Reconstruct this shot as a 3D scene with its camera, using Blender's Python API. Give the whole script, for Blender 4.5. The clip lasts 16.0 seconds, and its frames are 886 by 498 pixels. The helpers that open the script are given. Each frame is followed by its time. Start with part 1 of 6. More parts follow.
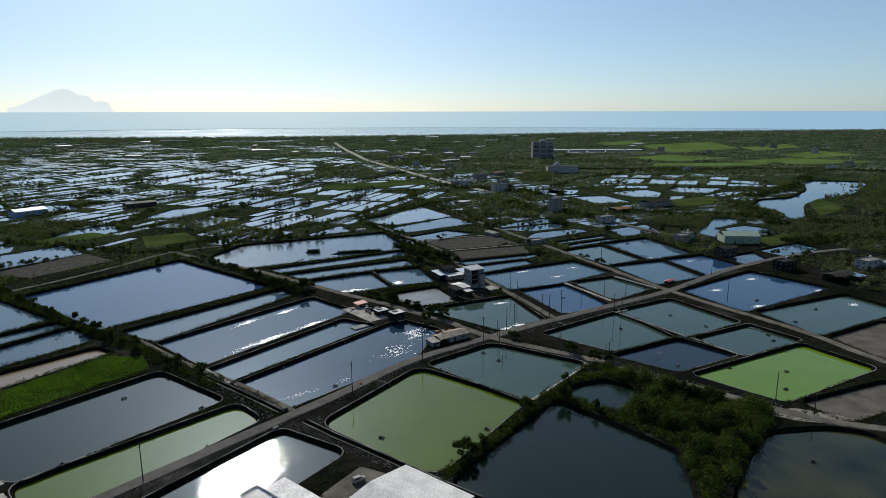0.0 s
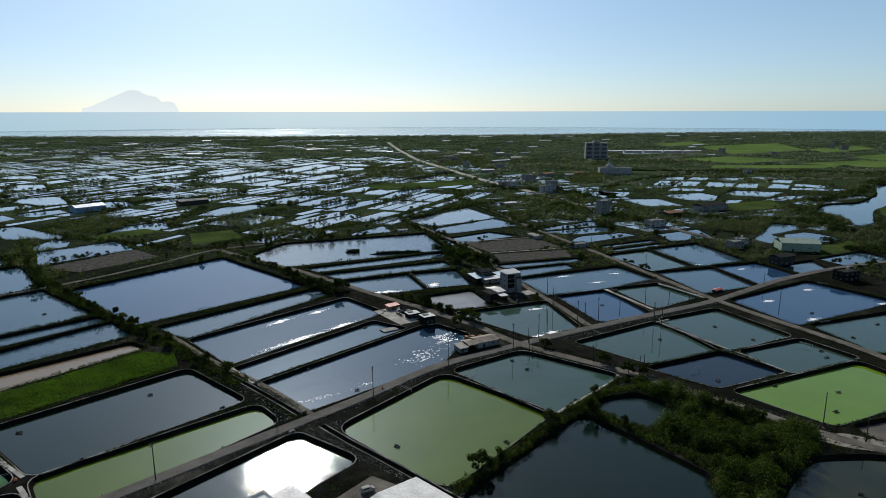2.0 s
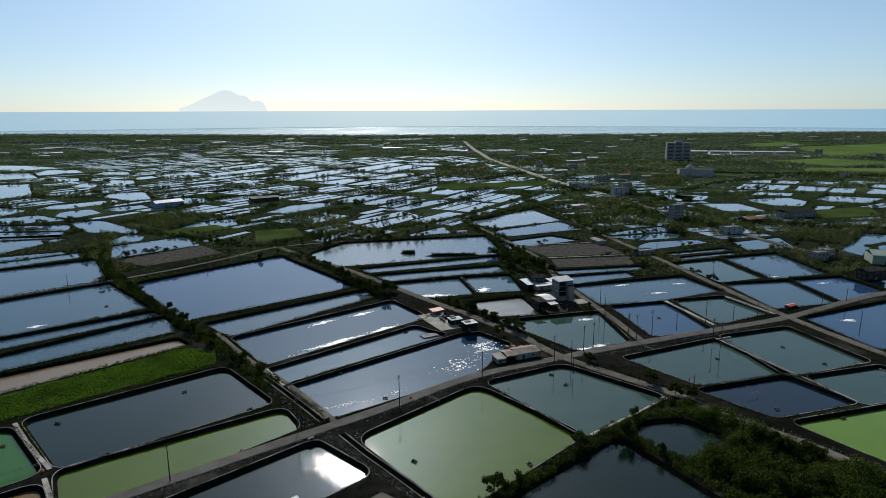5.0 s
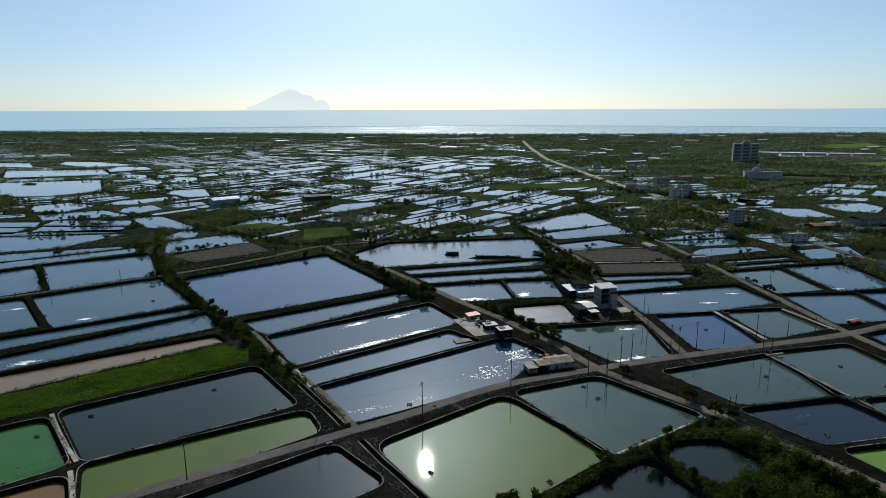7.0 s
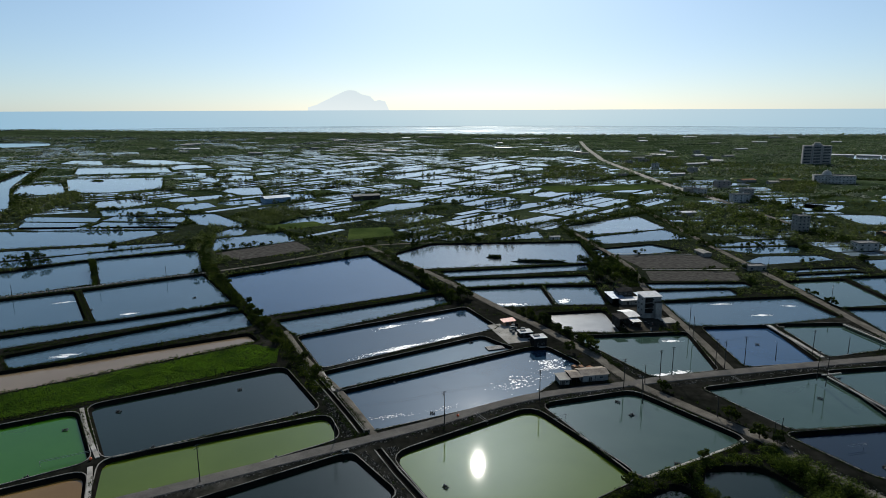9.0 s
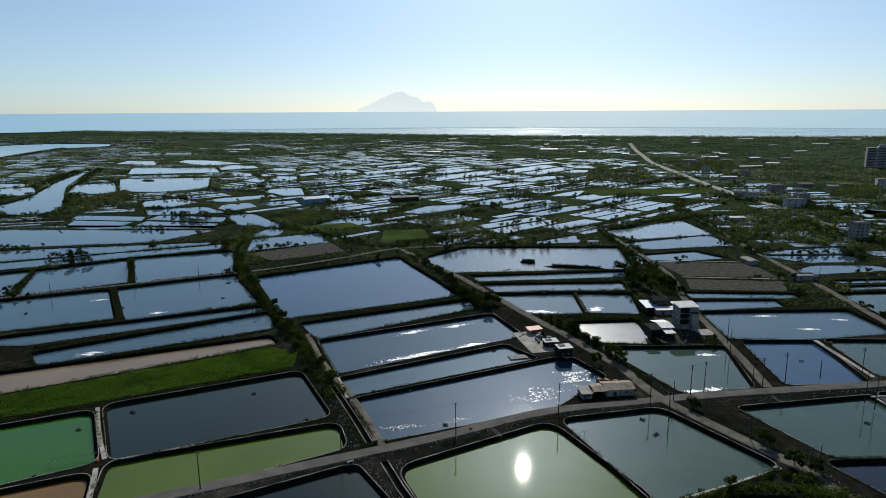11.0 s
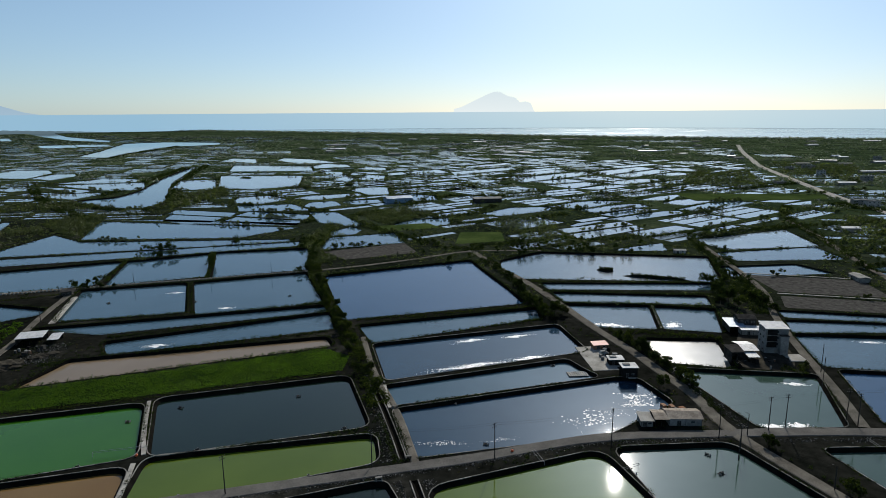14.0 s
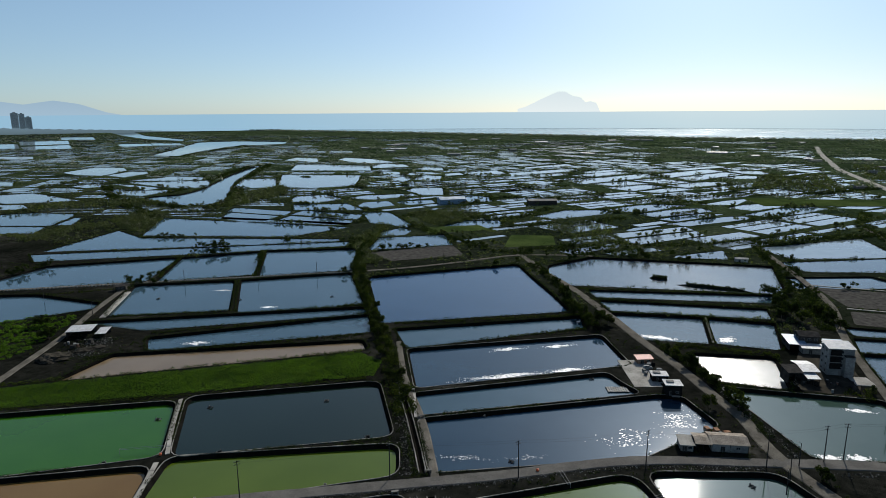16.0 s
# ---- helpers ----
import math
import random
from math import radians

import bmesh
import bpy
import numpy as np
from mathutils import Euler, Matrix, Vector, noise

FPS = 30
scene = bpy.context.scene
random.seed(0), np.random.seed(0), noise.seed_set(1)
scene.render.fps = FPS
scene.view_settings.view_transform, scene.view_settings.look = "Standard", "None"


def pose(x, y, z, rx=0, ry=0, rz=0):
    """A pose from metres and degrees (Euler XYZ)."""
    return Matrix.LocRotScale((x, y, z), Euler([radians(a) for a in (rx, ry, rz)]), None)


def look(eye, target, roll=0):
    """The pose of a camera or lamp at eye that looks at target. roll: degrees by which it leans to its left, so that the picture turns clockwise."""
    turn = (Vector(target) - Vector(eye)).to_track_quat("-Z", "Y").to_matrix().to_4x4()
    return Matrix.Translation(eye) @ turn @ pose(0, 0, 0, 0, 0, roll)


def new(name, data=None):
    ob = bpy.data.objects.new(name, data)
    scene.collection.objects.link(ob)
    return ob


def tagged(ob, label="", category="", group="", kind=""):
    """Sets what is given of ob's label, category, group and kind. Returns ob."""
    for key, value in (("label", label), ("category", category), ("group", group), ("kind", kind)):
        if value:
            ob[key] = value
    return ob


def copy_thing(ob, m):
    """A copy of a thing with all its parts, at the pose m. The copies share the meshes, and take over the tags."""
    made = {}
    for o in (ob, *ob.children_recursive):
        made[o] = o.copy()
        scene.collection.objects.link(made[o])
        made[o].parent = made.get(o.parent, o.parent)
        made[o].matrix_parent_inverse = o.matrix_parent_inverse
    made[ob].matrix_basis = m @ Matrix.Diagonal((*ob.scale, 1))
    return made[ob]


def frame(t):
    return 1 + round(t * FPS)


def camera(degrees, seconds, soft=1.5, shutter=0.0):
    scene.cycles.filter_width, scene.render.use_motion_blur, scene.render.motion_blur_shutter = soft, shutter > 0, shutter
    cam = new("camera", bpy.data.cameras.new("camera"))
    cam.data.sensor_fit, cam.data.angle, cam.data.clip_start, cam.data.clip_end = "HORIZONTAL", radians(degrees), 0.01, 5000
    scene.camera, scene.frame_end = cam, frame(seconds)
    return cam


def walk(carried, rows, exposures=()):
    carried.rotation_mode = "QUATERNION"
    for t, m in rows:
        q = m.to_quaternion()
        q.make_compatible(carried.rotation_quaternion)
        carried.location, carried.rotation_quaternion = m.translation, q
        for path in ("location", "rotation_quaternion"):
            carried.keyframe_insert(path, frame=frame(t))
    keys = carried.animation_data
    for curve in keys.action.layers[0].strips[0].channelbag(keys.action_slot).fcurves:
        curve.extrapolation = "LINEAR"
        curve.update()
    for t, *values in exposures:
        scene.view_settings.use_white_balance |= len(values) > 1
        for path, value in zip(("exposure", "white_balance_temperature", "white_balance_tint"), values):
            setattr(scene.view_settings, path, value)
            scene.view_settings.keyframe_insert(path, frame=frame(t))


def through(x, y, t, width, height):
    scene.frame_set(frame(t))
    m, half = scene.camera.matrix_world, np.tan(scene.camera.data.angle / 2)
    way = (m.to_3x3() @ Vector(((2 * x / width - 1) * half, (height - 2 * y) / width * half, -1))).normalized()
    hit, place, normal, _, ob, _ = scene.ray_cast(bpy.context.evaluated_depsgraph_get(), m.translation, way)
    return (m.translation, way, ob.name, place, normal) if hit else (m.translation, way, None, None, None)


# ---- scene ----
cam = camera(69.7, 16.0, soft=0.75)
PATH = [
    (0, (-45.69, -19.899, 114.438), (-45.136, -18.024, 114.015), -0.1),
    (0.5, (-42.774, -18.798, 114.354), (-42.266, -16.91, 113.932), -0.1),
    (1, (-39.235, -17.575, 114.345), (-38.774, -15.675, 113.922), -0.1),
    (1.5, (-35.739, -16.436, 114.409), (-35.318, -14.527, 113.987), -0.1),
    (2, (-32.239, -15.329, 114.461), (-31.849, -13.413, 114.038), -0.1),
    (2.5, (-28.936, -13.987, 114.462), (-28.58, -12.065, 114.04), -0.1),
    (3, (-25.587, -12.563, 114.466), (-25.271, -10.634, 114.043), -0.2),
    (3.5, (-22.118, -11.223, 114.544), (-21.844, -9.288, 114.12), -0.2),
    (4, (-18.786, -9.697, 114.684), (-18.553, -7.756, 114.259), -0.2),
    (6.5, (-1.933, -3.342, 116.376), (-1.928, -1.388, 115.948), -0.2),
    (7, (1.014, -1.13, 116.38), (0.973, 0.823, 115.951), -0.2),
    (7.5, (3.711, 1.081, 116.178), (3.624, 3.033, 115.75), -0.2),
    (8, (6.534, 3.625, 116.074), (6.4, 5.574, 115.646), -0.2),
    (8.5, (9.437, 5.816, 116.14), (9.257, 7.762, 115.712), -0.2),
    (9, (12.347, 8.342, 116.189), (12.129, 10.283, 115.761), -0.2),
    (11.5, (25.868, 22.429, 115.537), (25.456, 24.34, 115.114), -0.3),
    (12, (28.176, 25.555, 115.352), (27.714, 27.454, 114.929), -0.3),
    (12.5, (30.485, 28.569, 115.205), (29.974, 30.456, 114.783), -0.4),
    (13, (32.866, 31.687, 115.192), (32.305, 33.56, 114.769), -0.4),
    (13.5, (35.191, 34.63, 115.221), (34.583, 36.488, 114.799), -0.4),
    (14, (37.395, 37.676, 115.201), (36.742, 39.518, 114.78), -0.4),
    (14.5, (39.614, 40.813, 115.296), (38.913, 42.639, 114.874), -0.5),
    (15, (41.595, 44.206, 115.404), (40.85, 46.014, 114.983), -0.4),
    (15.5, (43.458, 47.313, 115.468), (42.67, 49.102, 115.048), -0.5),
    (16, (45.372, 50.442, 115.541), (44.539, 52.211, 115.121), -0.4),
]
walk(cam, [(t, look(eye, target, roll)) for t, eye, target, roll in PATH])
# ---------------------------------------------------------------- light
SUN_AZ, SUN_EL = -3.0, 31.0   # degrees clockwise from +y, degrees above the horizon
sun_way = Vector((math.sin(radians(SUN_AZ)) * math.cos(radians(SUN_EL)), math.cos(radians(SUN_AZ)) * math.cos(radians(SUN_EL)), math.sin(radians(SUN_EL))))
world = bpy.data.worlds.new("world")
scene.world = world
world.use_nodes = True
wn, wl = world.node_tree.nodes, world.node_tree.links
wn.clear()
sky = wn.new("ShaderNodeTexSky")
sky.sky_type, sky.sun_disc = "NISHITA", False
sky.sun_elevation, sky.sun_rotation = radians(SUN_EL), radians(SUN_AZ)
sky.altitude, sky.air_density, sky.dust_density, sky.ozone_density = 2500, 1.1, 3.0, 1.0
back = wn.new("ShaderNodeBackground")
back.inputs["Strength"].default_value = 0.055
out = wn.new("ShaderNodeOutputWorld")
tint, veil = wn.new("ShaderNodeMix"), wn.new("ShaderNodeMix")      # the sky's own hue, and a thin blue haze over all of it
for node, mode, col in ((tint, "MULTIPLY", (0.83, 0.94, 1.175, 1.0)), (veil, "ADD", (2.1, 3.4, 3.6, 1.0))):
    node.data_type, node.blend_type = "RGBA", mode
    node.inputs[0].default_value, node.inputs[7].default_value = 1.0, col
coord, parts, layer = wn.new("ShaderNodeTexCoord"), wn.new("ShaderNodeSeparateXYZ"), wn.new("ShaderNodeMapRange")   # the haze lies low and thins out towards the zenith
layer.interpolation_type = "SMOOTHSTEP"
for i, value in enumerate((0.3, 0.85, 1.0, 0.0)):
    layer.inputs[i + 1].default_value = value
wl.new(coord.outputs["Generated"], parts.inputs[0])
wl.new(parts.outputs[2], layer.inputs[0])
wl.new(layer.outputs[0], veil.inputs[0])
wl.new(sky.outputs[0], tint.inputs[6])
wl.new(tint.outputs[2], veil.inputs[6])
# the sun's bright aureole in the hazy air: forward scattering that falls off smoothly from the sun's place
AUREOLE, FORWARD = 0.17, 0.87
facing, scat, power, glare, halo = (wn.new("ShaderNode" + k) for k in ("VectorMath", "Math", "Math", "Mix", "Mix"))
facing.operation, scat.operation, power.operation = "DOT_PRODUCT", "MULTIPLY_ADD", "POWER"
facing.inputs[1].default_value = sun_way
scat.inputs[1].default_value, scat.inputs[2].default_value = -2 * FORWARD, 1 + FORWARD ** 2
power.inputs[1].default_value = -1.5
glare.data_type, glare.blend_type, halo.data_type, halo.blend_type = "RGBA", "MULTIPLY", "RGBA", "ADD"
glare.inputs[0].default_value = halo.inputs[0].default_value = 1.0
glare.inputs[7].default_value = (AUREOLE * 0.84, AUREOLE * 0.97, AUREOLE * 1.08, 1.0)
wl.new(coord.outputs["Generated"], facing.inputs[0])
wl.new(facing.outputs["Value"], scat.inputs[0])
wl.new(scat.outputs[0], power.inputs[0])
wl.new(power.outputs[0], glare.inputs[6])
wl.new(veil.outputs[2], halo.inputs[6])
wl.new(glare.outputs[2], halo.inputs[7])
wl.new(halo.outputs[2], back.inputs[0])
wl.new(back.outputs[0], out.inputs[0])

sun = new("sun", bpy.data.lights.new("sun", "SUN"))
sun.data.energy, sun.data.angle, sun.data.color = 5.0, radians(0.53), (1.0, 0.95, 0.86)
sun.matrix_basis = look(sun_way * 500, (0, 0, 0))

# ---------------------------------------------------------------- materials
def material(name, rough=0.8, metal=0.0, ior=1.45):
    m = bpy.data.materials.new(name)
    m.use_nodes = True
    n = m.node_tree.nodes
    p = n["Principled BSDF"]
    p.inputs["Roughness"].default_value = rough
    p.inputs["Metallic"].default_value = metal
    p.inputs["IOR"].default_value = ior
    if rough >= 0.7:
        p.inputs["Specular IOR Level"].default_value = 0.0
    return m, n, m.node_tree.links, p


def noise_node(n, l, scale, detail=4.0, rough=0.55, stretch=None):
    geo = n.new("ShaderNodeNewGeometry")
    src = geo.outputs["Position"]
    if stretch:
        mp = n.new("ShaderNodeMapping")
        mp.inputs["Scale"].default_value = stretch[:3]
        if len(stretch) > 3:
            mp.inputs["Rotation"].default_value = (0, 0, radians(stretch[3]))
        l.new(src, mp.inputs[0])
        src = mp.outputs[0]
    t = n.new("ShaderNodeTexNoise")
    t.inputs["Scale"].default_value, t.inputs["Detail"].default_value, t.inputs["Roughness"].default_value = scale, detail, rough
    l.new(src, t.inputs["Vector"])
    return t.outputs["Fac"]


def ramp(n, l, src, stops):
    r = n.new("ShaderNodeValToRGB")
    while len(r.color_ramp.elements) < len(stops):
        r.color_ramp.elements.new(0.5)
    for e, (at, c) in zip(r.color_ramp.elements, stops):
        e.position, e.color = at, (*c, 1.0)
    l.new(src, r.inputs[0])
    return r.outputs[0]


def mix(n, l, fac, a, b, mode="MIX"):
    k = n.new("ShaderNodeMix")
    k.data_type, k.blend_type = "RGBA", mode
    for src, at in ((fac, 0), (a, 6), (b, 7)):
        if isinstance(src, (int, float)):
            k.inputs[at].default_value = src
        elif isinstance(src, tuple):
            k.inputs[at].default_value = (*src, 1.0)
        else:
            l.new(src, k.inputs[at])
    return k.outputs[2]


def bump(n, l, src, p, strength, distance):
    b = n.new("ShaderNodeBump")
    b.inputs["Strength"].default_value, b.inputs["Distance"].default_value = strength, distance
    l.new(src, b.inputs["Height"])
    l.new(b.outputs[0], p.inputs["Normal"])


def rough_stuff(name, dark, light, scale=0.25, fine=3.0, rough=0.85, depth=0.05, metal=0.0):
    """A surface with stains at a large and grain at a small scale."""
    m, n, l, p = material(name, rough, metal)
    big = ramp(n, l, noise_node(n, l, scale), [(0.3, dark), (0.7, light)])
    small = ramp(n, l, noise_node(n, l, fine, 3), [(0.25, (0.7, 0.7, 0.7)), (0.75, (1.15, 1.15, 1.15))])
    l.new(mix(n, l, 1.0, big, small, "MULTIPLY"), p.inputs["Base Color"])
    if depth:
        bump(n, l, noise_node(n, l, fine * 1.5, 3), p, 0.6, depth)
    return m


def water(name, base, base2, rough=0.12, ripple=0.35, size=0.9, depth=0.02):
    m, n, l, p = material(name, rough, 0.0, 1.33)
    l.new(ramp(n, l, noise_node(n, l, 0.045, 3, 0.5, (1, 1, 1)), [(0.3, base), (0.7, base2)]), p.inputs["Base Color"])
    wind = ramp(n, l, noise_node(n, l, 0.02, 2, 0.5, (1, 2.2, 1, 35)), [(0.38, (0.25,) * 3), (0.62, (1.0,) * 3)])
    wave = mix(n, l, 1.0, noise_node(n, l, size, 3, 0.6, (1, 1.7, 1, 20)), wind, "MULTIPLY")
    bump(n, l, wave, p, ripple, depth)
    return m


def leaves(name, dark, mid, light, through=0.3, scale=0.05, sheen=0.006):
    m = bpy.data.materials.new(name)
    m.use_nodes = True
    n, l = m.node_tree.nodes, m.node_tree.links
    n.clear()
    geo = n.new("ShaderNodeNewGeometry")
    col = ramp(n, l, geo.outputs["Random Per Island"], [(0.0, dark), (0.55, mid), (1.0, light)])
    patch = ramp(n, l, noise_node(n, l, scale, 3), [(0.3, (0.6, 0.62, 0.6)), (0.7, (1.25, 1.2, 1.0))])
    col = mix(n, l, 1.0, col, patch, "MULTIPLY")
    d, t, g, s, a = (n.new("ShaderNode" + k) for k in ("BsdfDiffuse", "BsdfTranslucent", "BsdfGlossy", "MixShader", "MixShader"))
    l.new(col, d.inputs[0])
    l.new(mix(n, l, 1.0, col, (1.25, 1.35, 0.6), "MULTIPLY"), t.inputs[0])
    g.inputs["Roughness"].default_value = 0.55
    g.inputs["Color"].default_value = (0.5, 0.5, 0.5, 1)
    s.inputs[0].default_value, a.inputs[0].default_value = through, sheen
    l.new(d.outputs[0], s.inputs[1]), l.new(t.outputs[0], s.inputs[2])
    l.new(s.outputs[0], a.inputs[1]), l.new(g.outputs[0], a.inputs[2])
    o = n.new("ShaderNodeOutputMaterial")
    l.new(a.outputs[0], o.inputs[0])
    return m


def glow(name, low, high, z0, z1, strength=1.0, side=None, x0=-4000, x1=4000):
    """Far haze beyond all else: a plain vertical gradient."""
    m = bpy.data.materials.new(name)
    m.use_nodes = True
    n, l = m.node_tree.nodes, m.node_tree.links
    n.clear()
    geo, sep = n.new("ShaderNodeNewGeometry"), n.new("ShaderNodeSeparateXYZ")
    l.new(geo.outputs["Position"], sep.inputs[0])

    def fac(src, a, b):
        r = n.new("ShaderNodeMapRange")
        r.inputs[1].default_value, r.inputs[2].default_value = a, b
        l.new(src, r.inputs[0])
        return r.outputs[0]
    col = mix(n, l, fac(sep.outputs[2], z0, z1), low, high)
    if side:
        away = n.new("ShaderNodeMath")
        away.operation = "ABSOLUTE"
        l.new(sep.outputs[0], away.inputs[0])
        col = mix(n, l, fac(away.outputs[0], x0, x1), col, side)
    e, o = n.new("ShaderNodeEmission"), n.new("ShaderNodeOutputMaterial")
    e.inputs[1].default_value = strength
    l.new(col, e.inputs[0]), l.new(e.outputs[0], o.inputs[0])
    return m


WATER = {
    "olive": water("olive_water", (0.054, 0.084, 0.007), (0.067, 0.10, 0.010), 0.02, 0.16, 2.2, 0.008),
    "olive2": water("pea_green_water", (0.085, 0.155, 0.007), (0.10, 0.175, 0.010), 0.05, 0.1),
    "green": water("green_water", (0.020, 0.080, 0.005), (0.026, 0.093, 0.007), 0.05, 0.1),
    "brown": water("brown_water", (0.12, 0.07, 0.022), (0.14, 0.085, 0.028), 0.06, 0.1),
    "mud2": water("silty_water", (0.14, 0.10, 0.058), (0.165, 0.12, 0.072), 0.07, 0.1),
    "mud": rough_stuff("drained_mud", (0.07, 0.065, 0.058), (0.13, 0.12, 0.105), 0.12, 1.5, 0.7),
    "teal": water("teal_water", (0.026, 0.050, 0.039), (0.034, 0.060, 0.047), 0.05, 0.2),
    "dark": water("dark_water", (0.006, 0.013, 0.010), (0.008, 0.016, 0.012), 0.04, 0.12),
    "ink": water("black_water", (0.003, 0.009, 0.006), (0.005, 0.012, 0.008), 0.035, 1.0, 2.0, 0.03),
    "blue": water("blue_grey_water", (0.026, 0.056, 0.080), (0.036, 0.070, 0.098), 0.06, 0.6, 1.0, 0.02),
    "ruffled": water("ruffled_water", (0.012, 0.031, 0.056), (0.017, 0.040, 0.068), 0.045, 0.6, 1.6, 0.02),
    "deep": water("deep_blue_water", (0.014, 0.041, 0.090), (0.020, 0.051, 0.107), 0.05, 0.3),
    "navy": water("navy_water", (0.003, 0.008, 0.018), (0.005, 0.011, 0.023), 0.05, 0.2),
    "glitter": water("sun_glittering_water", (0.022, 0.052, 0.080), (0.030, 0.064, 0.096), 0.13, 1.0, 1.6, 0.035),
    "milky": water("milky_water", (0.09, 0.092, 0.09), (0.15, 0.15, 0.145), 0.24, 1.0, 0.9, 0.09),
    "bright": water("rippled_water", (0.05, 0.055, 0.05), (0.07, 0.075, 0.07), 0.26, 1.0, 1.2, 0.08),
    # silver: the pale base colour adds painted sky reflection to the far ponds
    "silver": water("silvery_water", (0.115, 0.155, 0.185), (0.15, 0.195, 0.225), 0.07, 0.4, 0.8, 0.02),
    "pale": water("clear_shallow_water", (0.003, 0.007, 0.005), (0.032, 0.034, 0.012), 0.05, 0.2),
}
M_GROUND, gn, gl, gp = material("levee_ground", 0.95)
g_big = ramp(gn, gl, noise_node(gn, gl, 0.02, 6, 0.6), [(0.36, (0.005, 0.006, 0.005)), (0.56, (0.013, 0.0135, 0.012)), (0.78, (0.055, 0.054, 0.05))])
g_mid = ramp(gn, gl, noise_node(gn, gl, 0.25, 5, 0.65), [(0.3, (0.4, 0.45, 0.4)), (0.7, (1.6, 1.55, 1.5))])
g_sep, g_geo, g_way = gn.new("ShaderNodeSeparateXYZ"), gn.new("ShaderNodeNewGeometry"), gn.new("ShaderNodeMapRange")   # greener pasture towards the shore, also lightened there in place of haze
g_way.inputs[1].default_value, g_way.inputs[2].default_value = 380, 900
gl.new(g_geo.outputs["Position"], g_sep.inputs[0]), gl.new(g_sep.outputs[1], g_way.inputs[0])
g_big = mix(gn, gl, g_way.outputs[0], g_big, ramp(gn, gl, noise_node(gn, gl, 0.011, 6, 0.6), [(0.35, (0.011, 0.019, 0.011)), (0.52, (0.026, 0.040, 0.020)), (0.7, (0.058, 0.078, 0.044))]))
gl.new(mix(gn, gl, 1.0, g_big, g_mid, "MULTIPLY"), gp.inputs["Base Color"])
bump(gn, gl, noise_node(gn, gl, 1.2, 5, 0.7), gp, 0.8, 0.35)
M_BANK = rough_stuff("wet_bank", (0.004, 0.004, 0.0035), (0.011, 0.0105, 0.009), 0.3, 2.5, 0.8)
M_CONCRETE = rough_stuff("weathered_concrete", (0.22, 0.21, 0.19), (0.38, 0.37, 0.34), 0.2, 3.0, 0.85)
M_LIP = rough_stuff("mossy_concrete", (0.035, 0.036, 0.031), (0.30, 0.29, 0.27), 0.1, 2.5, 0.85)
M_ROAD = rough_stuff("worn_asphalt", (0.075, 0.072, 0.068), (0.13, 0.125, 0.115), 0.12, 2.0, 0.85)
M_TRACK = rough_stuff("gravel_track", (0.07, 0.065, 0.056), (0.15, 0.14, 0.12), 0.15, 2.0, 0.9)
M_GRAVEL = rough_stuff("dark_gravel", (0.035, 0.034, 0.032), (0.09, 0.087, 0.08), 0.3, 2.5, 0.95, 0.3)
# rice green, dulled to carry the haze over the distant paddies
M_RICE = rough_stuff("rice_green", (0.06, 0.10, 0.03), (0.10, 0.15, 0.045), 0.01, 0.3, 0.9, 0.2)
M_MEADOW = rough_stuff("meadow_green", (0.022, 0.038, 0.012), (0.055, 0.078, 0.024), 0.03, 0.5, 0.95, 0.3)
M_LEAF = leaves("leaf_green", (0.008, 0.015, 0.004), (0.022, 0.034, 0.008), (0.06, 0.078, 0.018), 0.38)
M_LEAF_LUSH = leaves("lush_leaf", (0.008, 0.016, 0.004), (0.028, 0.046, 0.010), (0.095, 0.13, 0.028), 0.38, 0.12)
# hedge leaves for the middle distance, lightened to take the place of haze
M_LEAF_MID = leaves("hazed_hedge_green", (0.015, 0.024, 0.011), (0.042, 0.058, 0.024), (0.095, 0.115, 0.045), 0.42, 0.02, 0.04)
M_LEAF_DARK = leaves("leaf_dark", (0.008, 0.015, 0.005), (0.018, 0.03, 0.009), (0.04, 0.056, 0.015))
M_GRASS = leaves("grass_green", (0.024, 0.056, 0.006), (0.058, 0.122, 0.013), (0.115, 0.205, 0.032), 0.42, 0.06)
# far leaves: paleness and strong gloss stand in for haze
M_LEAF_FAR = leaves("hazed_far_leaf", (0.028, 0.043, 0.033), (0.062, 0.082, 0.062), (0.11, 0.13, 0.09), 0.5, 0.01, 0.24)
M_DRY = leaves("dry_scrub", (0.03, 0.026, 0.014), (0.06, 0.05, 0.028), (0.10, 0.082, 0.045), 0.2)
M_BARK = rough_stuff("bark", (0.05, 0.04, 0.03), (0.12, 0.10, 0.075), 1.0, 6.0)
M_WHITE = rough_stuff("white_render", (0.22, 0.22, 0.215), (0.42, 0.42, 0.41), 0.3, 2.0, 0.7)
M_ROOF_WHITE = rough_stuff("white_roof_sheet", (0.5, 0.5, 0.49), (0.68, 0.68, 0.66), 0.2, 2.0, 0.7)
M_TAN = rough_stuff("tan_sheet", (0.20, 0.17, 0.14), (0.36, 0.32, 0.27), 0.4, 2.0, 0.75)
M_SLATE = rough_stuff("grey_blue_sheet", (0.16, 0.19, 0.23), (0.26, 0.29, 0.33), 0.4, 1.5, 0.6)
M_BLACK = rough_stuff("near_black", (0.008, 0.008, 0.008), (0.025, 0.024, 0.023), 0.5, 3.0, 0.85)
M_OLD_WHITE = rough_stuff("weathered_white", (0.14, 0.14, 0.14), (0.27, 0.27, 0.265), 0.25, 1.5, 0.8)
M_SOIL = rough_stuff("dark_soil", (0.018, 0.017, 0.014), (0.06, 0.055, 0.045), 0.15, 1.5, 0.95, 0.3)
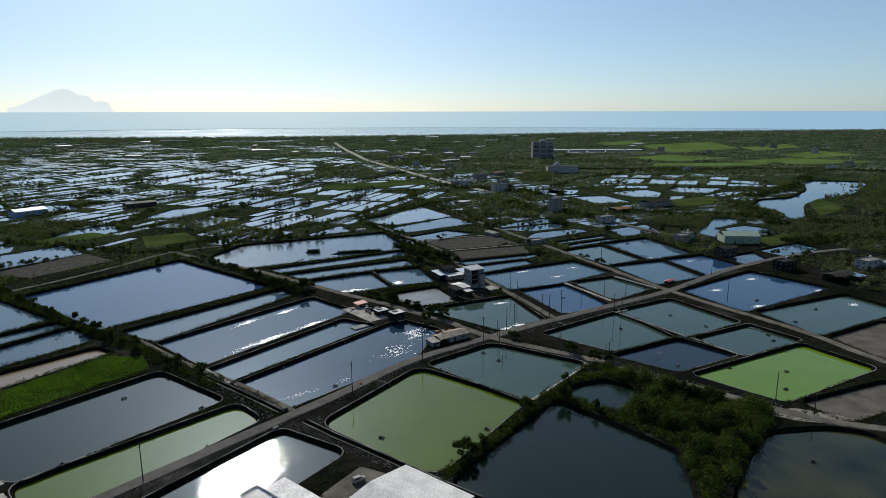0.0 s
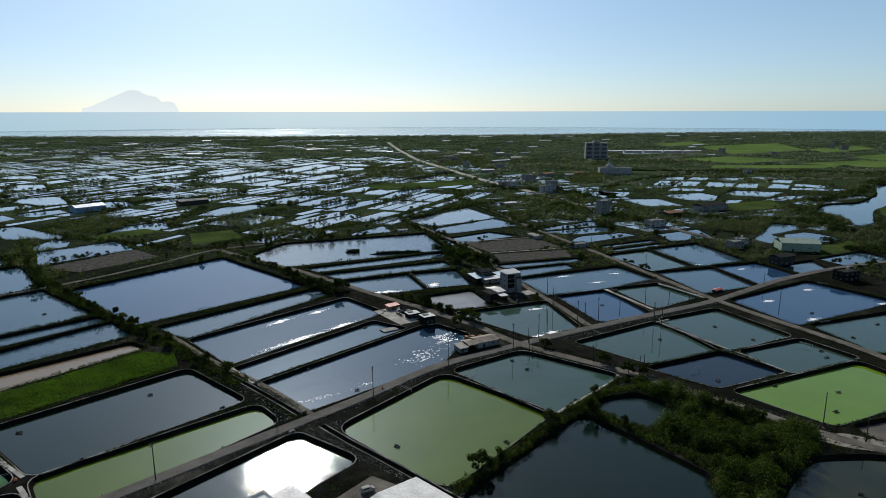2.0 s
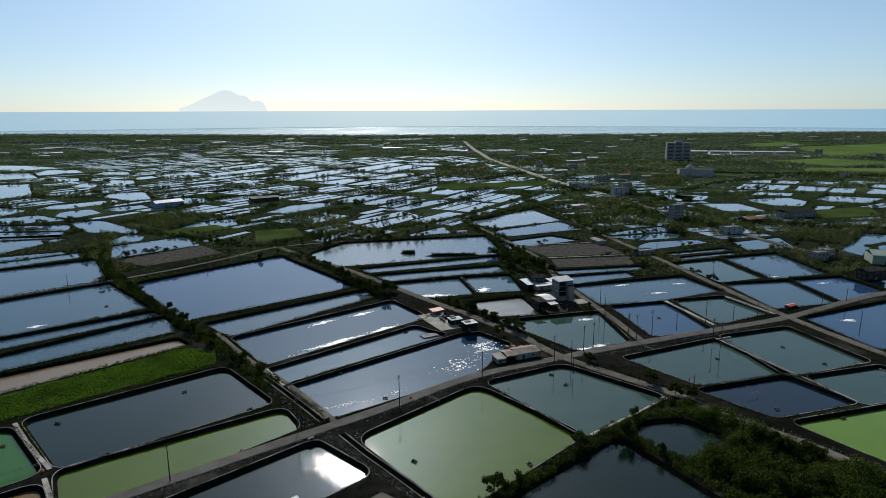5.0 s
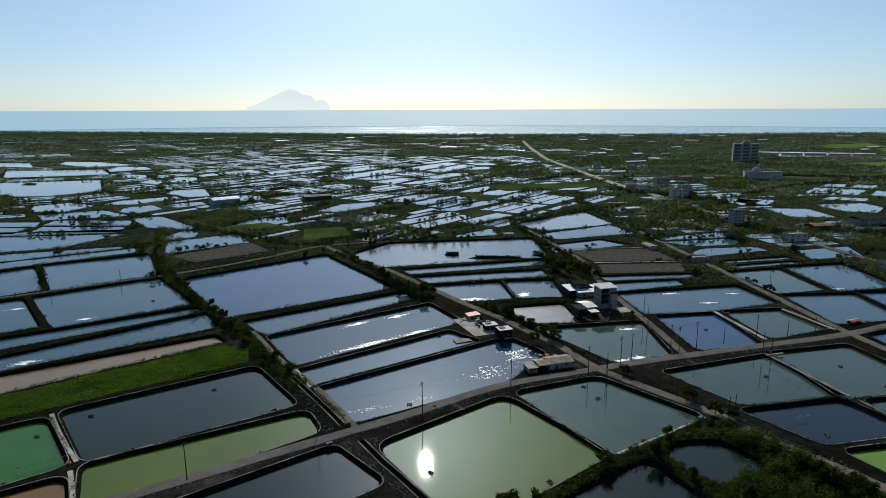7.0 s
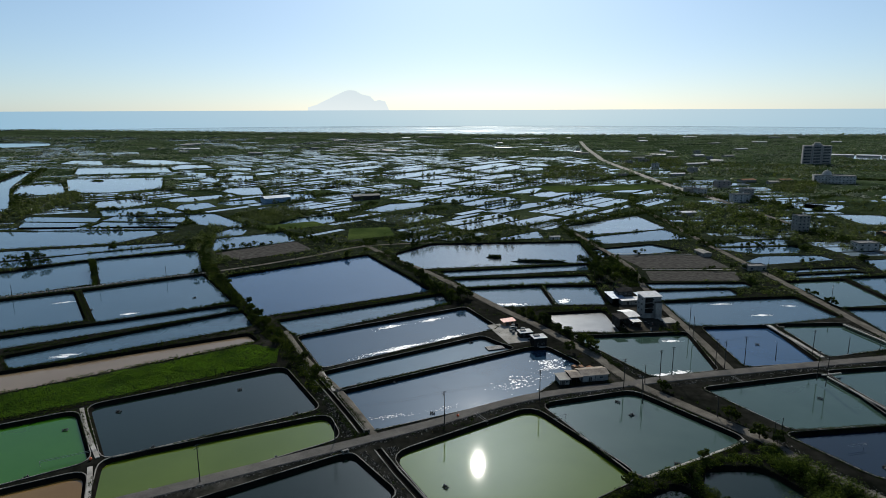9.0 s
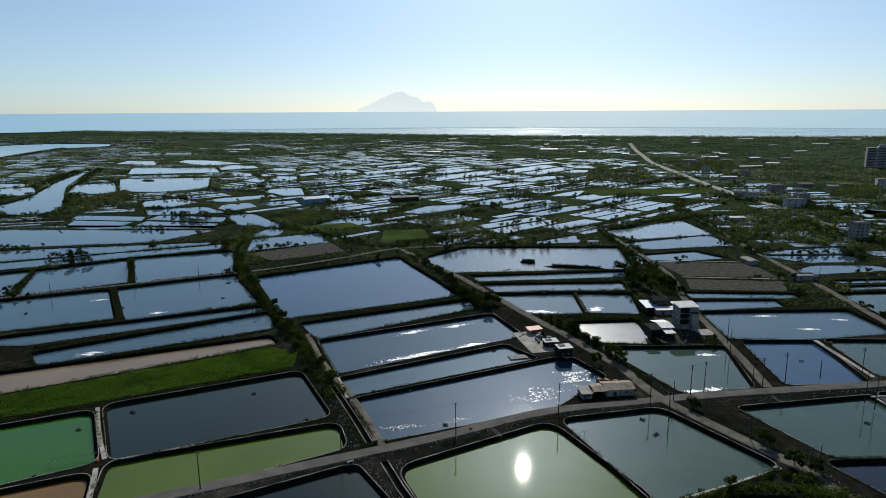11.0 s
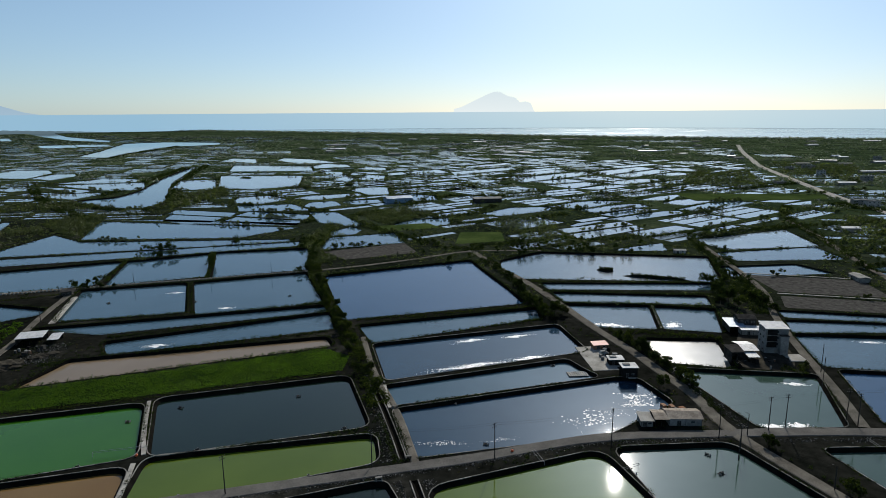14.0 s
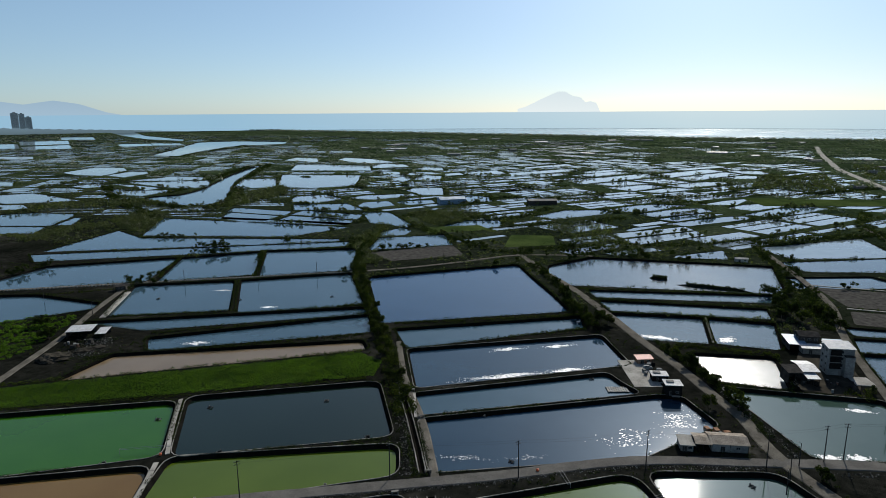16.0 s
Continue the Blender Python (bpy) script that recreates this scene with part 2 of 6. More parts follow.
M_GREY = rough_stuff("grey_render", (0.14, 0.14, 0.135), (0.27, 0.265, 0.25), 0.3, 2.0, 0.8)
M_METAL = rough_stuff("zinc_sheet", (0.33, 0.34, 0.35), (0.5, 0.51, 0.52), 0.3, 1.2, 0.6, 0.02)
M_RUST = rough_stuff("rusty_sheet", (0.16, 0.075, 0.045), (0.34, 0.22, 0.15), 0.5, 2.5, 0.8)
M_RED = rough_stuff("red_sheet", (0.30, 0.05, 0.035), (0.45, 0.10, 0.07), 0.5, 2.5, 0.6)
M_GREEN_SHEET = rough_stuff("green_sheet", (0.16, 0.22, 0.17), (0.25, 0.32, 0.25), 0.4, 2.0, 0.5)
M_BLUE_SHEET = rough_stuff("blue_sheet", (0.10, 0.19, 0.30), (0.18, 0.28, 0.40), 0.4, 2.0, 0.5)
M_DARK = rough_stuff("dark_stain", (0.025, 0.024, 0.023), (0.06, 0.058, 0.055), 0.5, 3.0, 0.8)
M_TILE = rough_stuff("brown_tile", (0.17, 0.15, 0.145), (0.24, 0.21, 0.20), 0.1, 1.0, 0.7)
# the block's brown tile, paled in the colour to stand for haze
M_BLOCK = rough_stuff("hazed_brown_tile", (0.26, 0.25, 0.25), (0.35, 0.335, 0.33), 0.05, 0.6, 0.8)
M_PANE, _n, _l, _p = material("window_glass", 0.08, 0.0, 1.5)
_p.inputs["Base Color"].default_value = (0.02, 0.025, 0.03, 1)
M_FOAM_GLINT = rough_stuff("white_foam_glint", (0.75, 0.76, 0.76), (0.88, 0.88, 0.88), 0.5, 3.0, 0.6)
M_ORANGE = rough_stuff("orange_plastic", (0.65, 0.10, 0.03), (0.75, 0.16, 0.05), 1.0, 5.0, 0.5)
M_SEA, sn, sl, sp = material("sea_water", 0.15, 0.0, 1.33)
sl.new(ramp(sn, sl, noise_node(sn, sl, 0.004, 3, 0.5, (0.3, 1, 1)), [(0.3, (0.15, 0.24, 0.29)), (0.7, (0.20, 0.29, 0.34))]), sp.inputs["Base Color"])
sl.new(ramp(sn, sl, noise_node(sn, sl, 0.02, 4, 0.6, (0.15, 1, 1)), [(0.5, (0.12,) * 3), (0.72, (0.36,) * 3)]), sp.inputs["Roughness"])   # bands of wind-roughened water
bump(sn, sl, noise_node(sn, sl, 0.05, 3), sp, 0.4, 0.3)
M_SAND = rough_stuff("beach_sand", (0.16, 0.15, 0.13), (0.24, 0.22, 0.19), 0.02, 0.5)
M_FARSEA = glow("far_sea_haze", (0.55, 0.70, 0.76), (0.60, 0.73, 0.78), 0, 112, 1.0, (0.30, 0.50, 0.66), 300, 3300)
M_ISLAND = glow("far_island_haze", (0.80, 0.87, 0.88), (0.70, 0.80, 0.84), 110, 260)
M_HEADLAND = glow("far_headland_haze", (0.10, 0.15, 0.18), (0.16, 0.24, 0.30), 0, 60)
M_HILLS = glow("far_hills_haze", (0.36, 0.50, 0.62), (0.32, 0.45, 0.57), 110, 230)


# ---------------------------------------------------------------- building tools
def as_mesh(name, verts, faces, mat, parent=None, label=""):
    me = bpy.data.meshes.new(name)
    me.from_pydata([tuple(v) for v in verts], [], [tuple(f) for f in faces])
    me.materials.append(mat)
    me.update()
    ob = new(name, me)
    if parent:
        ob.parent = parent
    return tagged(ob, label)


def part(name, bm, mat, parent=None, label=""):
    me = bpy.data.meshes.new(name)
    bm.to_mesh(me)
    bm.free()
    me.materials.append(mat)
    ob = new(name, me)
    if parent:
        ob.parent = parent
    return tagged(ob, label)


def thing(name, m, label, category, group="", kind=""):
    ob = new(name)
    ob.matrix_basis = m
    return tagged(ob, label, category, group, kind)


def box(bm, sx, sy, sz, x=0, y=0, z=0, rz=0.0, bevel=0.0):
    """A box that stands on z, its edges broken by bevel."""
    r = bmesh.ops.create_cube(bm, size=1.0, matrix=Matrix.Translation((x, y, z + sz / 2)) @ Matrix.Rotation(radians(rz), 4, "Z") @ Matrix.Diagonal((sx, sy, sz, 1)))
    if bevel:
        edges = list({e for v in r["verts"] for e in v.link_edges})
        bmesh.ops.bevel(bm, geom=edges, offset=bevel, segments=1, affect="EDGES")


def tube(bm, a, b, r1, r2=None, seg=7):
    a, b = Vector(a), Vector(b)
    m = Matrix.Translation((a + b) / 2) @ (b - a).to_track_quat("Z", "Y").to_matrix().to_4x4()
    bmesh.ops.create_cone(bm, cap_ends=True, segments=seg, radius1=r1, radius2=r1 if r2 is None else r2, depth=(b - a).length, matrix=m)


def area2(poly):
    return sum(a[0] * b[1] - b[0] * a[1] for a, b in zip(poly, poly[1:] + poly[:1]))


def grow(poly, d):
    """The outline moved outwards by d."""
    if area2(poly) < 0:
        poly = poly[::-1]
    res, n = [], len(poly)
    for i, p in enumerate(poly):
        p, a, b = Vector(p), Vector(poly[i - 1]), Vector(poly[(i + 1) % n])
        u, v = (p - a).normalized(), (b - p).normalized()
        n1, n2 = Vector((u.y, -u.x)), Vector((v.y, -v.x))
        k = n1 + n2
        k = k / max(0.5, k.length_squared) * 2
        res.append(tuple(p + k * d))
    return res


def rounded(poly, r, seg=4):
    """The outline with its corners rounded."""
    if area2(poly) < 0:
        poly = poly[::-1]
    res, n = [], len(poly)
    for i, p in enumerate(poly):
        p, a, b = Vector(p), Vector(poly[i - 1]), Vector(poly[(i + 1) % n])
        k = min(r, 0.45 * (a - p).length, 0.45 * (b - p).length)
        s, e = p + (a - p).normalized() * k, p + (b - p).normalized() * k
        for j in range(seg + 1):
            t = j / seg
            res.append(tuple(s * (1 - t) ** 2 + p * 2 * t * (1 - t) + e * t * t))
    return res


def inside(p, poly):
    hit = False
    for (x1, y1), (x2, y2) in zip(poly, poly[1:] + poly[:1]):
        if (y1 > p[1]) != (y2 > p[1]) and p[0] < (x2 - x1) * (p[1] - y1) / (y2 - y1) + x1:
            hit = not hit
    return hit


def ring(lo, zl, hi, zh):
    n = len(lo)
    verts = [(*p, zl) for p in lo] + [(*p, zh) for p in hi]
    return verts, [(i, (i + 1) % n, n + (i + 1) % n, n + i) for i in range(n)]


def sheet(name, poly, z, mat, parent=None, label=""):
    return as_mesh(name, [(*p, z) for p in poly], [range(len(poly))], mat, parent, label)


HOLES = []      # outlines cut out of the ground sheet
RIMMED = []     # outlines of the ponds with a concrete lip, which few weeds fringe
BASINS = []     # outlines of all the water, to keep plants and buildings off it
LOOK = {"olive": "olive-green murky", "olive2": "bright pea-green", "green": "emerald-green", "brown": "brown murky", "mud2": "silty pinkish-brown", "mud": "drained grey muddy",
        "teal": "grey-teal", "dark": "dark slate", "ink": "nearly black glittering", "blue": "blue-grey sky-reflecting", "deep": "deep blue", "bright": "bright glittering", "milky": "pale milky", "glitter": "blue-grey glittering", "silver": "silvery sky-toned", "navy": "dark navy-blue", "ruffled": "blue-grey wind-ruffled", "pale": "clear shallow"}


def pond(kind, r, *corners, rim=False):
    poly = rounded(list(corners), r)
    level = -1.3 if r >= 2 else -0.9
    g = 1.2 if r >= 2 else 0.9
    if math.hypot(sum(p[0] for p in corners), sum(p[1] for p in corners)) > 560 * len(corners):      # the shallow brimful ponds towards the sea
        level, g = -0.3, 0.6
    outer = grow(poly, g)
    HOLES.append(outer)
    BASINS.append(poly)
    ob = thing("fish_pond", Matrix(), LOOK[kind] + (" fish pond inside a concrete lip" if rim else " fish pond between earth levees"), "pond", "fish ponds on the plain")
    sheet("water", grow(poly, 0.5), level, WATER[kind], ob)
    inner = grow(poly, -0.9)
    as_mesh("bank", *ring(outer, 0.0, inner, level - 1.0), M_BANK, ob, "dark wet bank")
    if rim:
        RIMMED.append(poly)
        lip, n = grow(outer, 0.32), len(outer)
        verts = [(*p, z) for loop, z in ((outer, -0.3), (outer, 0.22), (lip, 0.22), (lip, -0.1)) for p in loop]
        faces = [(k * n + i, k * n + (i + 1) % n, (k + 1) * n + (i + 1) % n, (k + 1) * n + i) for k in range(3) for i in range(n)]
        as_mesh("rim", verts, faces, M_LIP, ob, "stained concrete lip")
    return ob

# ---------------------------------------------------------------- the ponds, by their corners in the plan
pond("olive", 5, (-110.8, 163.9), (-49.4, 213.9), (-58.3, 230.1), (-124.8, 190.1), rim=True)
pond("dark", 5, (-125.1, 192), (-63.4, 235.6), (-92.3, 274.1), (-155.8, 228.2), rim=True)
pond("green", 5, (-203.6, 129.9), (-129.9, 189.8), (-158.5, 222.8), (-259.9, 151.9), rim=True)
pond("brown", 5, (-161, 113.1), (-113.8, 162.4), (-126.8, 182.9), (-203.7, 129.7), rim=True)
pond("ink", 5, (-94.8, 161.1), (-73, 137.8), (-21.8, 181.2), (-41.6, 202.7), (-45.3, 201.2), rim=True)
pond("olive", 7, (-27, 204.4), (4.6, 158.3), (54, 199.8), (21.2, 245.1), rim=True)
pond("teal", 5, (55.4, 198.6), (96.6, 228), (63.9, 264.6), (26.1, 248.5), rim=True)
pond("ruffled", 3, (-39.2, 220.4), (22.4, 258.5), (44.2, 292.9), (29.9, 312.3), (22, 310.5), (-58.9, 250.6), rim=True)
pond("blue", 3, (-61.8, 254.5), (13.3, 309.8), (5.6, 315.6), (-2.7, 324.5), (-72.2, 269.6), rim=True)
pond("ruffled", 3, (-73.9, 276.5), (4.5, 339.5), (-15.5, 373.5), (-98, 314.3), rim=True)
pond("blue", 2, (-99.9, 316.8), (-26.5, 383), (-32.5, 401), (-118.7, 338.8))
pond("deep", 4, (-131.9, 345), (-41, 408.5), (-58, 436), (-80, 468), (-107, 509), (-192.4, 430.1))
pond("glitter", 3, (-56, 466), (76.9, 500), (71.2, 579), (-60, 556), (-83, 515), (-78, 494))
pond("blue", 2, (40.95, 590.3), (35.61, 625.2), (2.22, 590.9), (1.02, 581.4))
pond("blue", 1, (-32, 444.5), (68.2, 474.3), (69.6, 492.8), (-40.5, 458))
pond("blue", 1, (-18.5, 420), (67.3, 440), (64.7, 458.9), (-28.5, 437.5))
pond("blue", 2, (6, 377.5), (37.3, 384.6), (31, 427.5), (-17, 414.5))
pond("blue", 2, (41, 386), (70, 389.5), (68, 432), (34.5, 428))
pond("milky", 3, (42.5, 337), (71.1, 339.5), (66.2, 376.3), (30.5, 366.5))
pond("teal", 3, (75.8, 281.7), (105.6, 292.4), (104.8, 341.5), (45.6, 329.5), rim=True)
pond("deep", 3, (120.8, 298), (156.1, 307), (152.3, 357.3), (116.3, 350.9), rim=True)
pond("teal", 3, (164.4, 314.4), (204.5, 331.3), (194, 365.2), (158.1, 360.2), rim=True)
pond("blue", 3, (110.6, 354.3), (153.2, 360.7), (198.9, 378), (189.9, 417.2), (105.4, 398.1))
pond("blue", 1, (105.5, 427.7), (171.8, 437.2), (170.7, 448.5), (102.9, 440.5))
pond("blue", 1, (105.2, 401), (156.7, 417.6), (154.7, 431.9), (104.9, 421.6))
pond("teal", 2, (208.6, 397.2), (245.5, 407.8), (241.9, 465.6), (199.6, 455))
pond("blue", 2, (250, 403.4), (297.6, 414.7), (298.5, 481.7), (247.6, 470.3))
pond("blue", 2, (211, 337.6), (255.8, 346.9), (257.7, 399.1), (209.8, 394.4))
pond("deep", 2, (261.1, 347.3), (304.4, 365.7), (301.3, 406.1), (260.9, 401.8))
pond("blue", 2, (310.9, 367.2), (340.7, 378.3), (348.4, 403), (308.2, 393.8))
pond("deep", 4, (223.8, 270.8), (315.6, 297.4), (298.1, 350.3), (217.9, 321.1))
pond("teal", 4, (232.3, 226.3), (315.2, 246.6), (311.3, 282.9), (230.7, 270))
pond("mud", 4, (234.6, 191.9), (284.7, 212.8), (285.7, 235.2), (235.4, 223.6))
pond("teal", 3, (160.2, 243.9), (207.9, 256.9), (198.3, 306.1), (155.4, 295.1), rim=True)
pond("teal", 3, (117, 237.8), (162.6, 247.8), (151.5, 291.8), (94.8, 270.7), rim=True)
pond("navy", 3, (131.7, 207.4), (171.2, 216.5), (159.1, 244.4), (113.7, 233.4), rim=True)
pond("teal", 3, (173.4, 214.7), (217.2, 223.5), (209.5, 251.4), (167.8, 242.5), rim=True)
pond("olive2", 4, (153.7, 168.7), (220.3, 184.7), (213.3, 219.6), (136, 202.8), rim=True)
pond("mud", 4, (163.5, 148.4), (216.1, 156.4), (210.6, 172.9), (160.2, 167))
pond("pale", 9, (94.32, 126.4), (81.06, 112.1), (117.1, 90.3), (158.3, 111.2), (165, 137.9), (152.3, 147.6), (127.6, 151.3))
pond("ink", 5, (1.75, 124.7), (59.45, 107.5), (71.55, 115), (88.87, 147.9), (66.33, 197.1), (10.16, 155.4))
pond("ink", 4, (73.74, 195.8), (84.69, 181.4), (105.4, 193.7), (95.63, 209.3), (77.43, 207.4))
pond("blue", 1, (282.2, 493.4), (328.7, 504.7), (338.2, 541.8), (285.4, 525.5))
pond("mud2", 3, (-117.9, 306.1), (-126.9, 316.2), (-228.3, 248.6), (-223.9, 216.9))
pond("blue", 3, (-217.6, 260.4), (-129.5, 329.4), (-146.7, 354.5), (-232.3, 272.8))
pond("blue", 2, (-245, 281), (-148.6, 356), (-156.5, 366.2), (-286.7, 276.9))
pond("blue", 3, (-286.1, 289.9), (-228.9, 327.8), (-275.3, 382.3), (-329.1, 345.5))
pond("blue", 3, (-220.2, 326.3), (-160, 371.4), (-211.5, 434.6), (-270.6, 385.3))
pond("blue", 3, (-332.5, 355.7), (-370.5, 420.9), (-440.6, 356.9), (-429, 280.5))
pond("blue", 2, (-324.6, 358.7), (-274.1, 401.5), (-322.9, 466.5), (-366.6, 420.9))
pond("blue", 2, (-268.1, 400.7), (-215.4, 442.4), (-254.5, 510.7), (-320.6, 471.3))
pond("blue", 1, (-465.8, 362.4), (-355.5, 445.4), (-265.7, 518), (-276.3, 533.6), (-374, 464.7), (-494, 377.6))
pond("blue", 1, (-376.3, 467.2), (-286.7, 530.6), (-292.9, 539.6), (-470.7, 468.5), (-525.3, 487), (-497.1, 389.4))
pond("blue", 2, (-344.4, 529.7), (-317.2, 598), (-548, 563.8), (-480.3, 477.9))
pond("blue", 1, (-559.3, 573.8), (-480, 585.5), (-453, 578.8), (-328.3, 604.3), (-330.6, 618.5), (-485.7, 595.9))
pond("blue", 1, (-483.4, 586.6), (-429.1, 596.9), (-435.3, 628.5), (-510.3, 626.4))
pond("blue", 1, (-418.5, 603.1), (-328.6, 607.9), (-339, 634.8), (-424.1, 634.8))
pond("blue", 1, (-515.7, 629.7), (-430.7, 633.5), (-444.6, 661.2), (-530.3, 658.8))
pond("blue", 1, (-430.9, 641.3), (-336.8, 641.6), (-351.3, 673.3), (-434.2, 673.7))
pond("blue", 1, (-447.5, 670.1), (-366.6, 703.7), (-419.9, 744.4), (-478.3, 709.3))
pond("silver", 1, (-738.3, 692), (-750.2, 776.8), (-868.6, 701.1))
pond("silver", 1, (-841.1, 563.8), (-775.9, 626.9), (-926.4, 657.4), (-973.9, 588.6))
pond("blue", 3, (-339.6, 242.9), (-307.4, 296), (-314.6, 305.6), (-369.6, 301.2), (-414.2, 275.8))
pond("blue", 2, (-183.6, 557.2), (-212.5, 597.7), (-260.7, 559.7), (-242.1, 508.4))
pond("silver", 1, (-51.31, 648.5), (6.557, 716.9), (-4.022, 734.2), (-63.25, 666.2))
pond("silver", 1, (-34.4, 619), (18.2, 693.7), (8.582, 712.6), (-48.58, 642.1))
pond("silver", 1, (87.23, 611.4), (164.3, 651.6), (148.2, 729.2), (61.3, 647.9))
pond("blue", 1, (93.91, 570.5), (172.4, 601.3), (160.1, 646.4), (76.45, 594.8))
pond("blue", 1, (85.16, 517.5), (154.4, 548.7), (133.1, 572.4), (76.78, 544.9))
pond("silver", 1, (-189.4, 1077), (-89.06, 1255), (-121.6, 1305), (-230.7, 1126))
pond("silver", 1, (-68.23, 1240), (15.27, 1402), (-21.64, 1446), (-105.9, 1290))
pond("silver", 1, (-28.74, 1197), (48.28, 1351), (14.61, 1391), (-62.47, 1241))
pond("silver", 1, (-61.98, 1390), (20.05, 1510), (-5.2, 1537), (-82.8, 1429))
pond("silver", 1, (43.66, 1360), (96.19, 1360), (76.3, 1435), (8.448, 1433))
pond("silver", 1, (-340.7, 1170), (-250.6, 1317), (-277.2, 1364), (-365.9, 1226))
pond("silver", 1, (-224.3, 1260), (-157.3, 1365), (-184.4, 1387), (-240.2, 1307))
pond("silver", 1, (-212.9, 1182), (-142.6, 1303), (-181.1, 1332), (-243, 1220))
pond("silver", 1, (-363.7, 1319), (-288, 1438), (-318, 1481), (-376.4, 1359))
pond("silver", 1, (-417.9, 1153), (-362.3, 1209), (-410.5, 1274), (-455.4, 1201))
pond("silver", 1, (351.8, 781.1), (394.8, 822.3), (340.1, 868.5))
pond("blue", 1, (361.2, 372.1), (413.4, 399.1), (412.1, 422.1), (356.8, 406.9))
pond("silver", 1, (-2517, 1625), (-2424, 1763), (-2791, 2013), (-2886, 1846))
pond("silver", 1, (-2181, 1430), (-2094, 1544), (-2373, 1727), (-2415, 1560))
pond("silver", 1, (-2893, 2053), (-2756, 2128), (-3084, 2355), (-3227, 2273))
pond("silver", 1, (-2036, 1690), (-1956, 1767), (-2140, 1909), (-2224, 1825))
pond("silver", 1, (-1989, 1798), (-1861, 1838), (-2030, 1963), (-2153, 1927))
pond("silver", 1, (-2385, 1408), (-2294, 1483), (-2646, 1695), (-2806, 1646))
pond("silver", 1, (-1804, 1079), (-1689, 1145), (-1795, 1211), (-1944, 1159))
pond("silver", 1, (-1137, 878), (-1076, 888.3), (-1137, 991.1), (-1203, 1036), (-1270, 1010), (-1219, 903))
pond("silver", 1, (-1005, 877), (-1030, 954), (-1074, 988), (-1109, 973.5), (-1074, 890.3))
pond("silver", 1, (-1095, 678), (-1055, 704), (-1125, 749), (-1181, 727))
pond("silver", 1, (-803, 520), (-764, 548), (-812.9, 569.6), (-856.7, 551.4))
pond("blue", 1, (-681.1, 450.6), (-619.1, 476.9), (-657.8, 530.9), (-675, 544), (-731, 529), (-760, 496))
pond("blue", 1, (-602.9, 490.2), (-639, 529), (-646.7, 525.6), (-618.7, 482.8))
pond("blue", 1, (-633, 422), (-592, 443), (-618.9, 472.2), (-676.9, 447.4))
pond("silver", 1, (-911, 733), (-894.4, 766.2), (-961.7, 791.9), (-963, 741))
pond("silver", 1, (-794, 750), (-798, 781), (-871, 794), (-936, 797))
pond("silver", 1, (-873.1, 862.7), (-833.6, 902.2), (-870, 942), (-936, 930), (-951.2, 832.1))
pond("silver", 1, (-836.8, 796.6), (-749.9, 785.8), (-742.1, 824.8), (-814.7, 903.1), (-867.8, 862.2), (-931.2, 818.5))
pond("silver", 1, (-623.2, 848.1), (-725.6, 974.6), (-773.4, 942.4), (-688.2, 822.5))
pond("silver", 1, (-644.4, 1173), (-717.9, 1286), (-888, 1242), (-803, 1113))
pond("silver", 1, (-573, 868), (-521, 921), (-610, 1081), (-760.7, 1036), (-631.1, 863.8))
pond("silver", 1, (-461.2, 726.4), (-448.9, 779), (-497.7, 811.3), (-529, 780), (-502, 730.3))
pond("silver", 1, (-410, 786), (-370.2, 849.7), (-387.2, 870.3), (-444, 826), (-448, 791))
pond("blue", 1, (-370, 717.8), (-353.2, 753.6), (-382.3, 787.1), (-405.9, 764.5), (-394.4, 730))
pond("blue", 1, (-337.2, 764.3), (-314.8, 793.4), (-332.4, 816.9), (-365.1, 791.8), (-362.4, 773.3))
pond("blue", 1, (-312.3, 628), (-262.7, 617.8), (-264.3, 633.3), (-331, 700), (-359.2, 689.2), (-357.9, 684.4))
pond("silver", 1, (-366.8, 857.2), (-339, 868), (-380, 955), (-422, 937), (-415.6, 898.9))
pond("silver", 1, (-886, 1322), (-970, 1438), (-1040, 1438), (-1005, 1343))
pond("silver", 1, (-777.6, 1329), (-696.1, 1379), (-812, 1458), (-913, 1483), (-886, 1409))
pond("silver", 1, (-544, 1106), (-570, 1165), (-618, 1168), (-596, 1120))
pond("silver", 1, (-477.6, 1012), (-494.8, 1070), (-523.7, 1088), (-526, 1040))
pond("silver", 1, (-423.7, 1035), (-460.9, 1123), (-499.1, 1127), (-485.1, 1047))
pond("silver", 1, (-501, 1213), (-531, 1278), (-579, 1294), (-580, 1236))
pond("blue", 1, (-135, 727), (-83.04, 800.9), (-104.8, 814.1), (-144, 796), (-164, 737))
pond("blue", 1, (-281.6, 815.4), (-251.1, 834.3), (-271.3, 874.8), (-315.4, 885.2), (-322.5, 846.5))
pond("blue", 1, (-216.1, 612.2), (-190.3, 642.6), (-176.1, 661.1), (-189, 698), (-222, 680), (-232.9, 632.1))
pond("silver", 1, (-669.8, 1224), (-612, 1278), (-653, 1336), (-715, 1349), (-708.5, 1280))
pond("silver", 1, (-250, 1058), (-227, 1099), (-273, 1107), (-302, 1056))
pond("silver", 1, (-133.4, 1070), (-86.44, 1133), (-131.7, 1155), (-177.7, 1090))
pond("silver", 1, (-99.25, 1014), (-62.87, 1089), (-90.94, 1117), (-147.4, 1046))
pond("blue", 1, (-59.4, 809.8), (-13.04, 891.2), (-47, 890), (-74, 868), (-100.4, 816.4))
pond("blue", 1, (-37.73, 783.8), (19.19, 853.7), (4.023, 875), (-21.97, 859.4), (-60.99, 798.1))
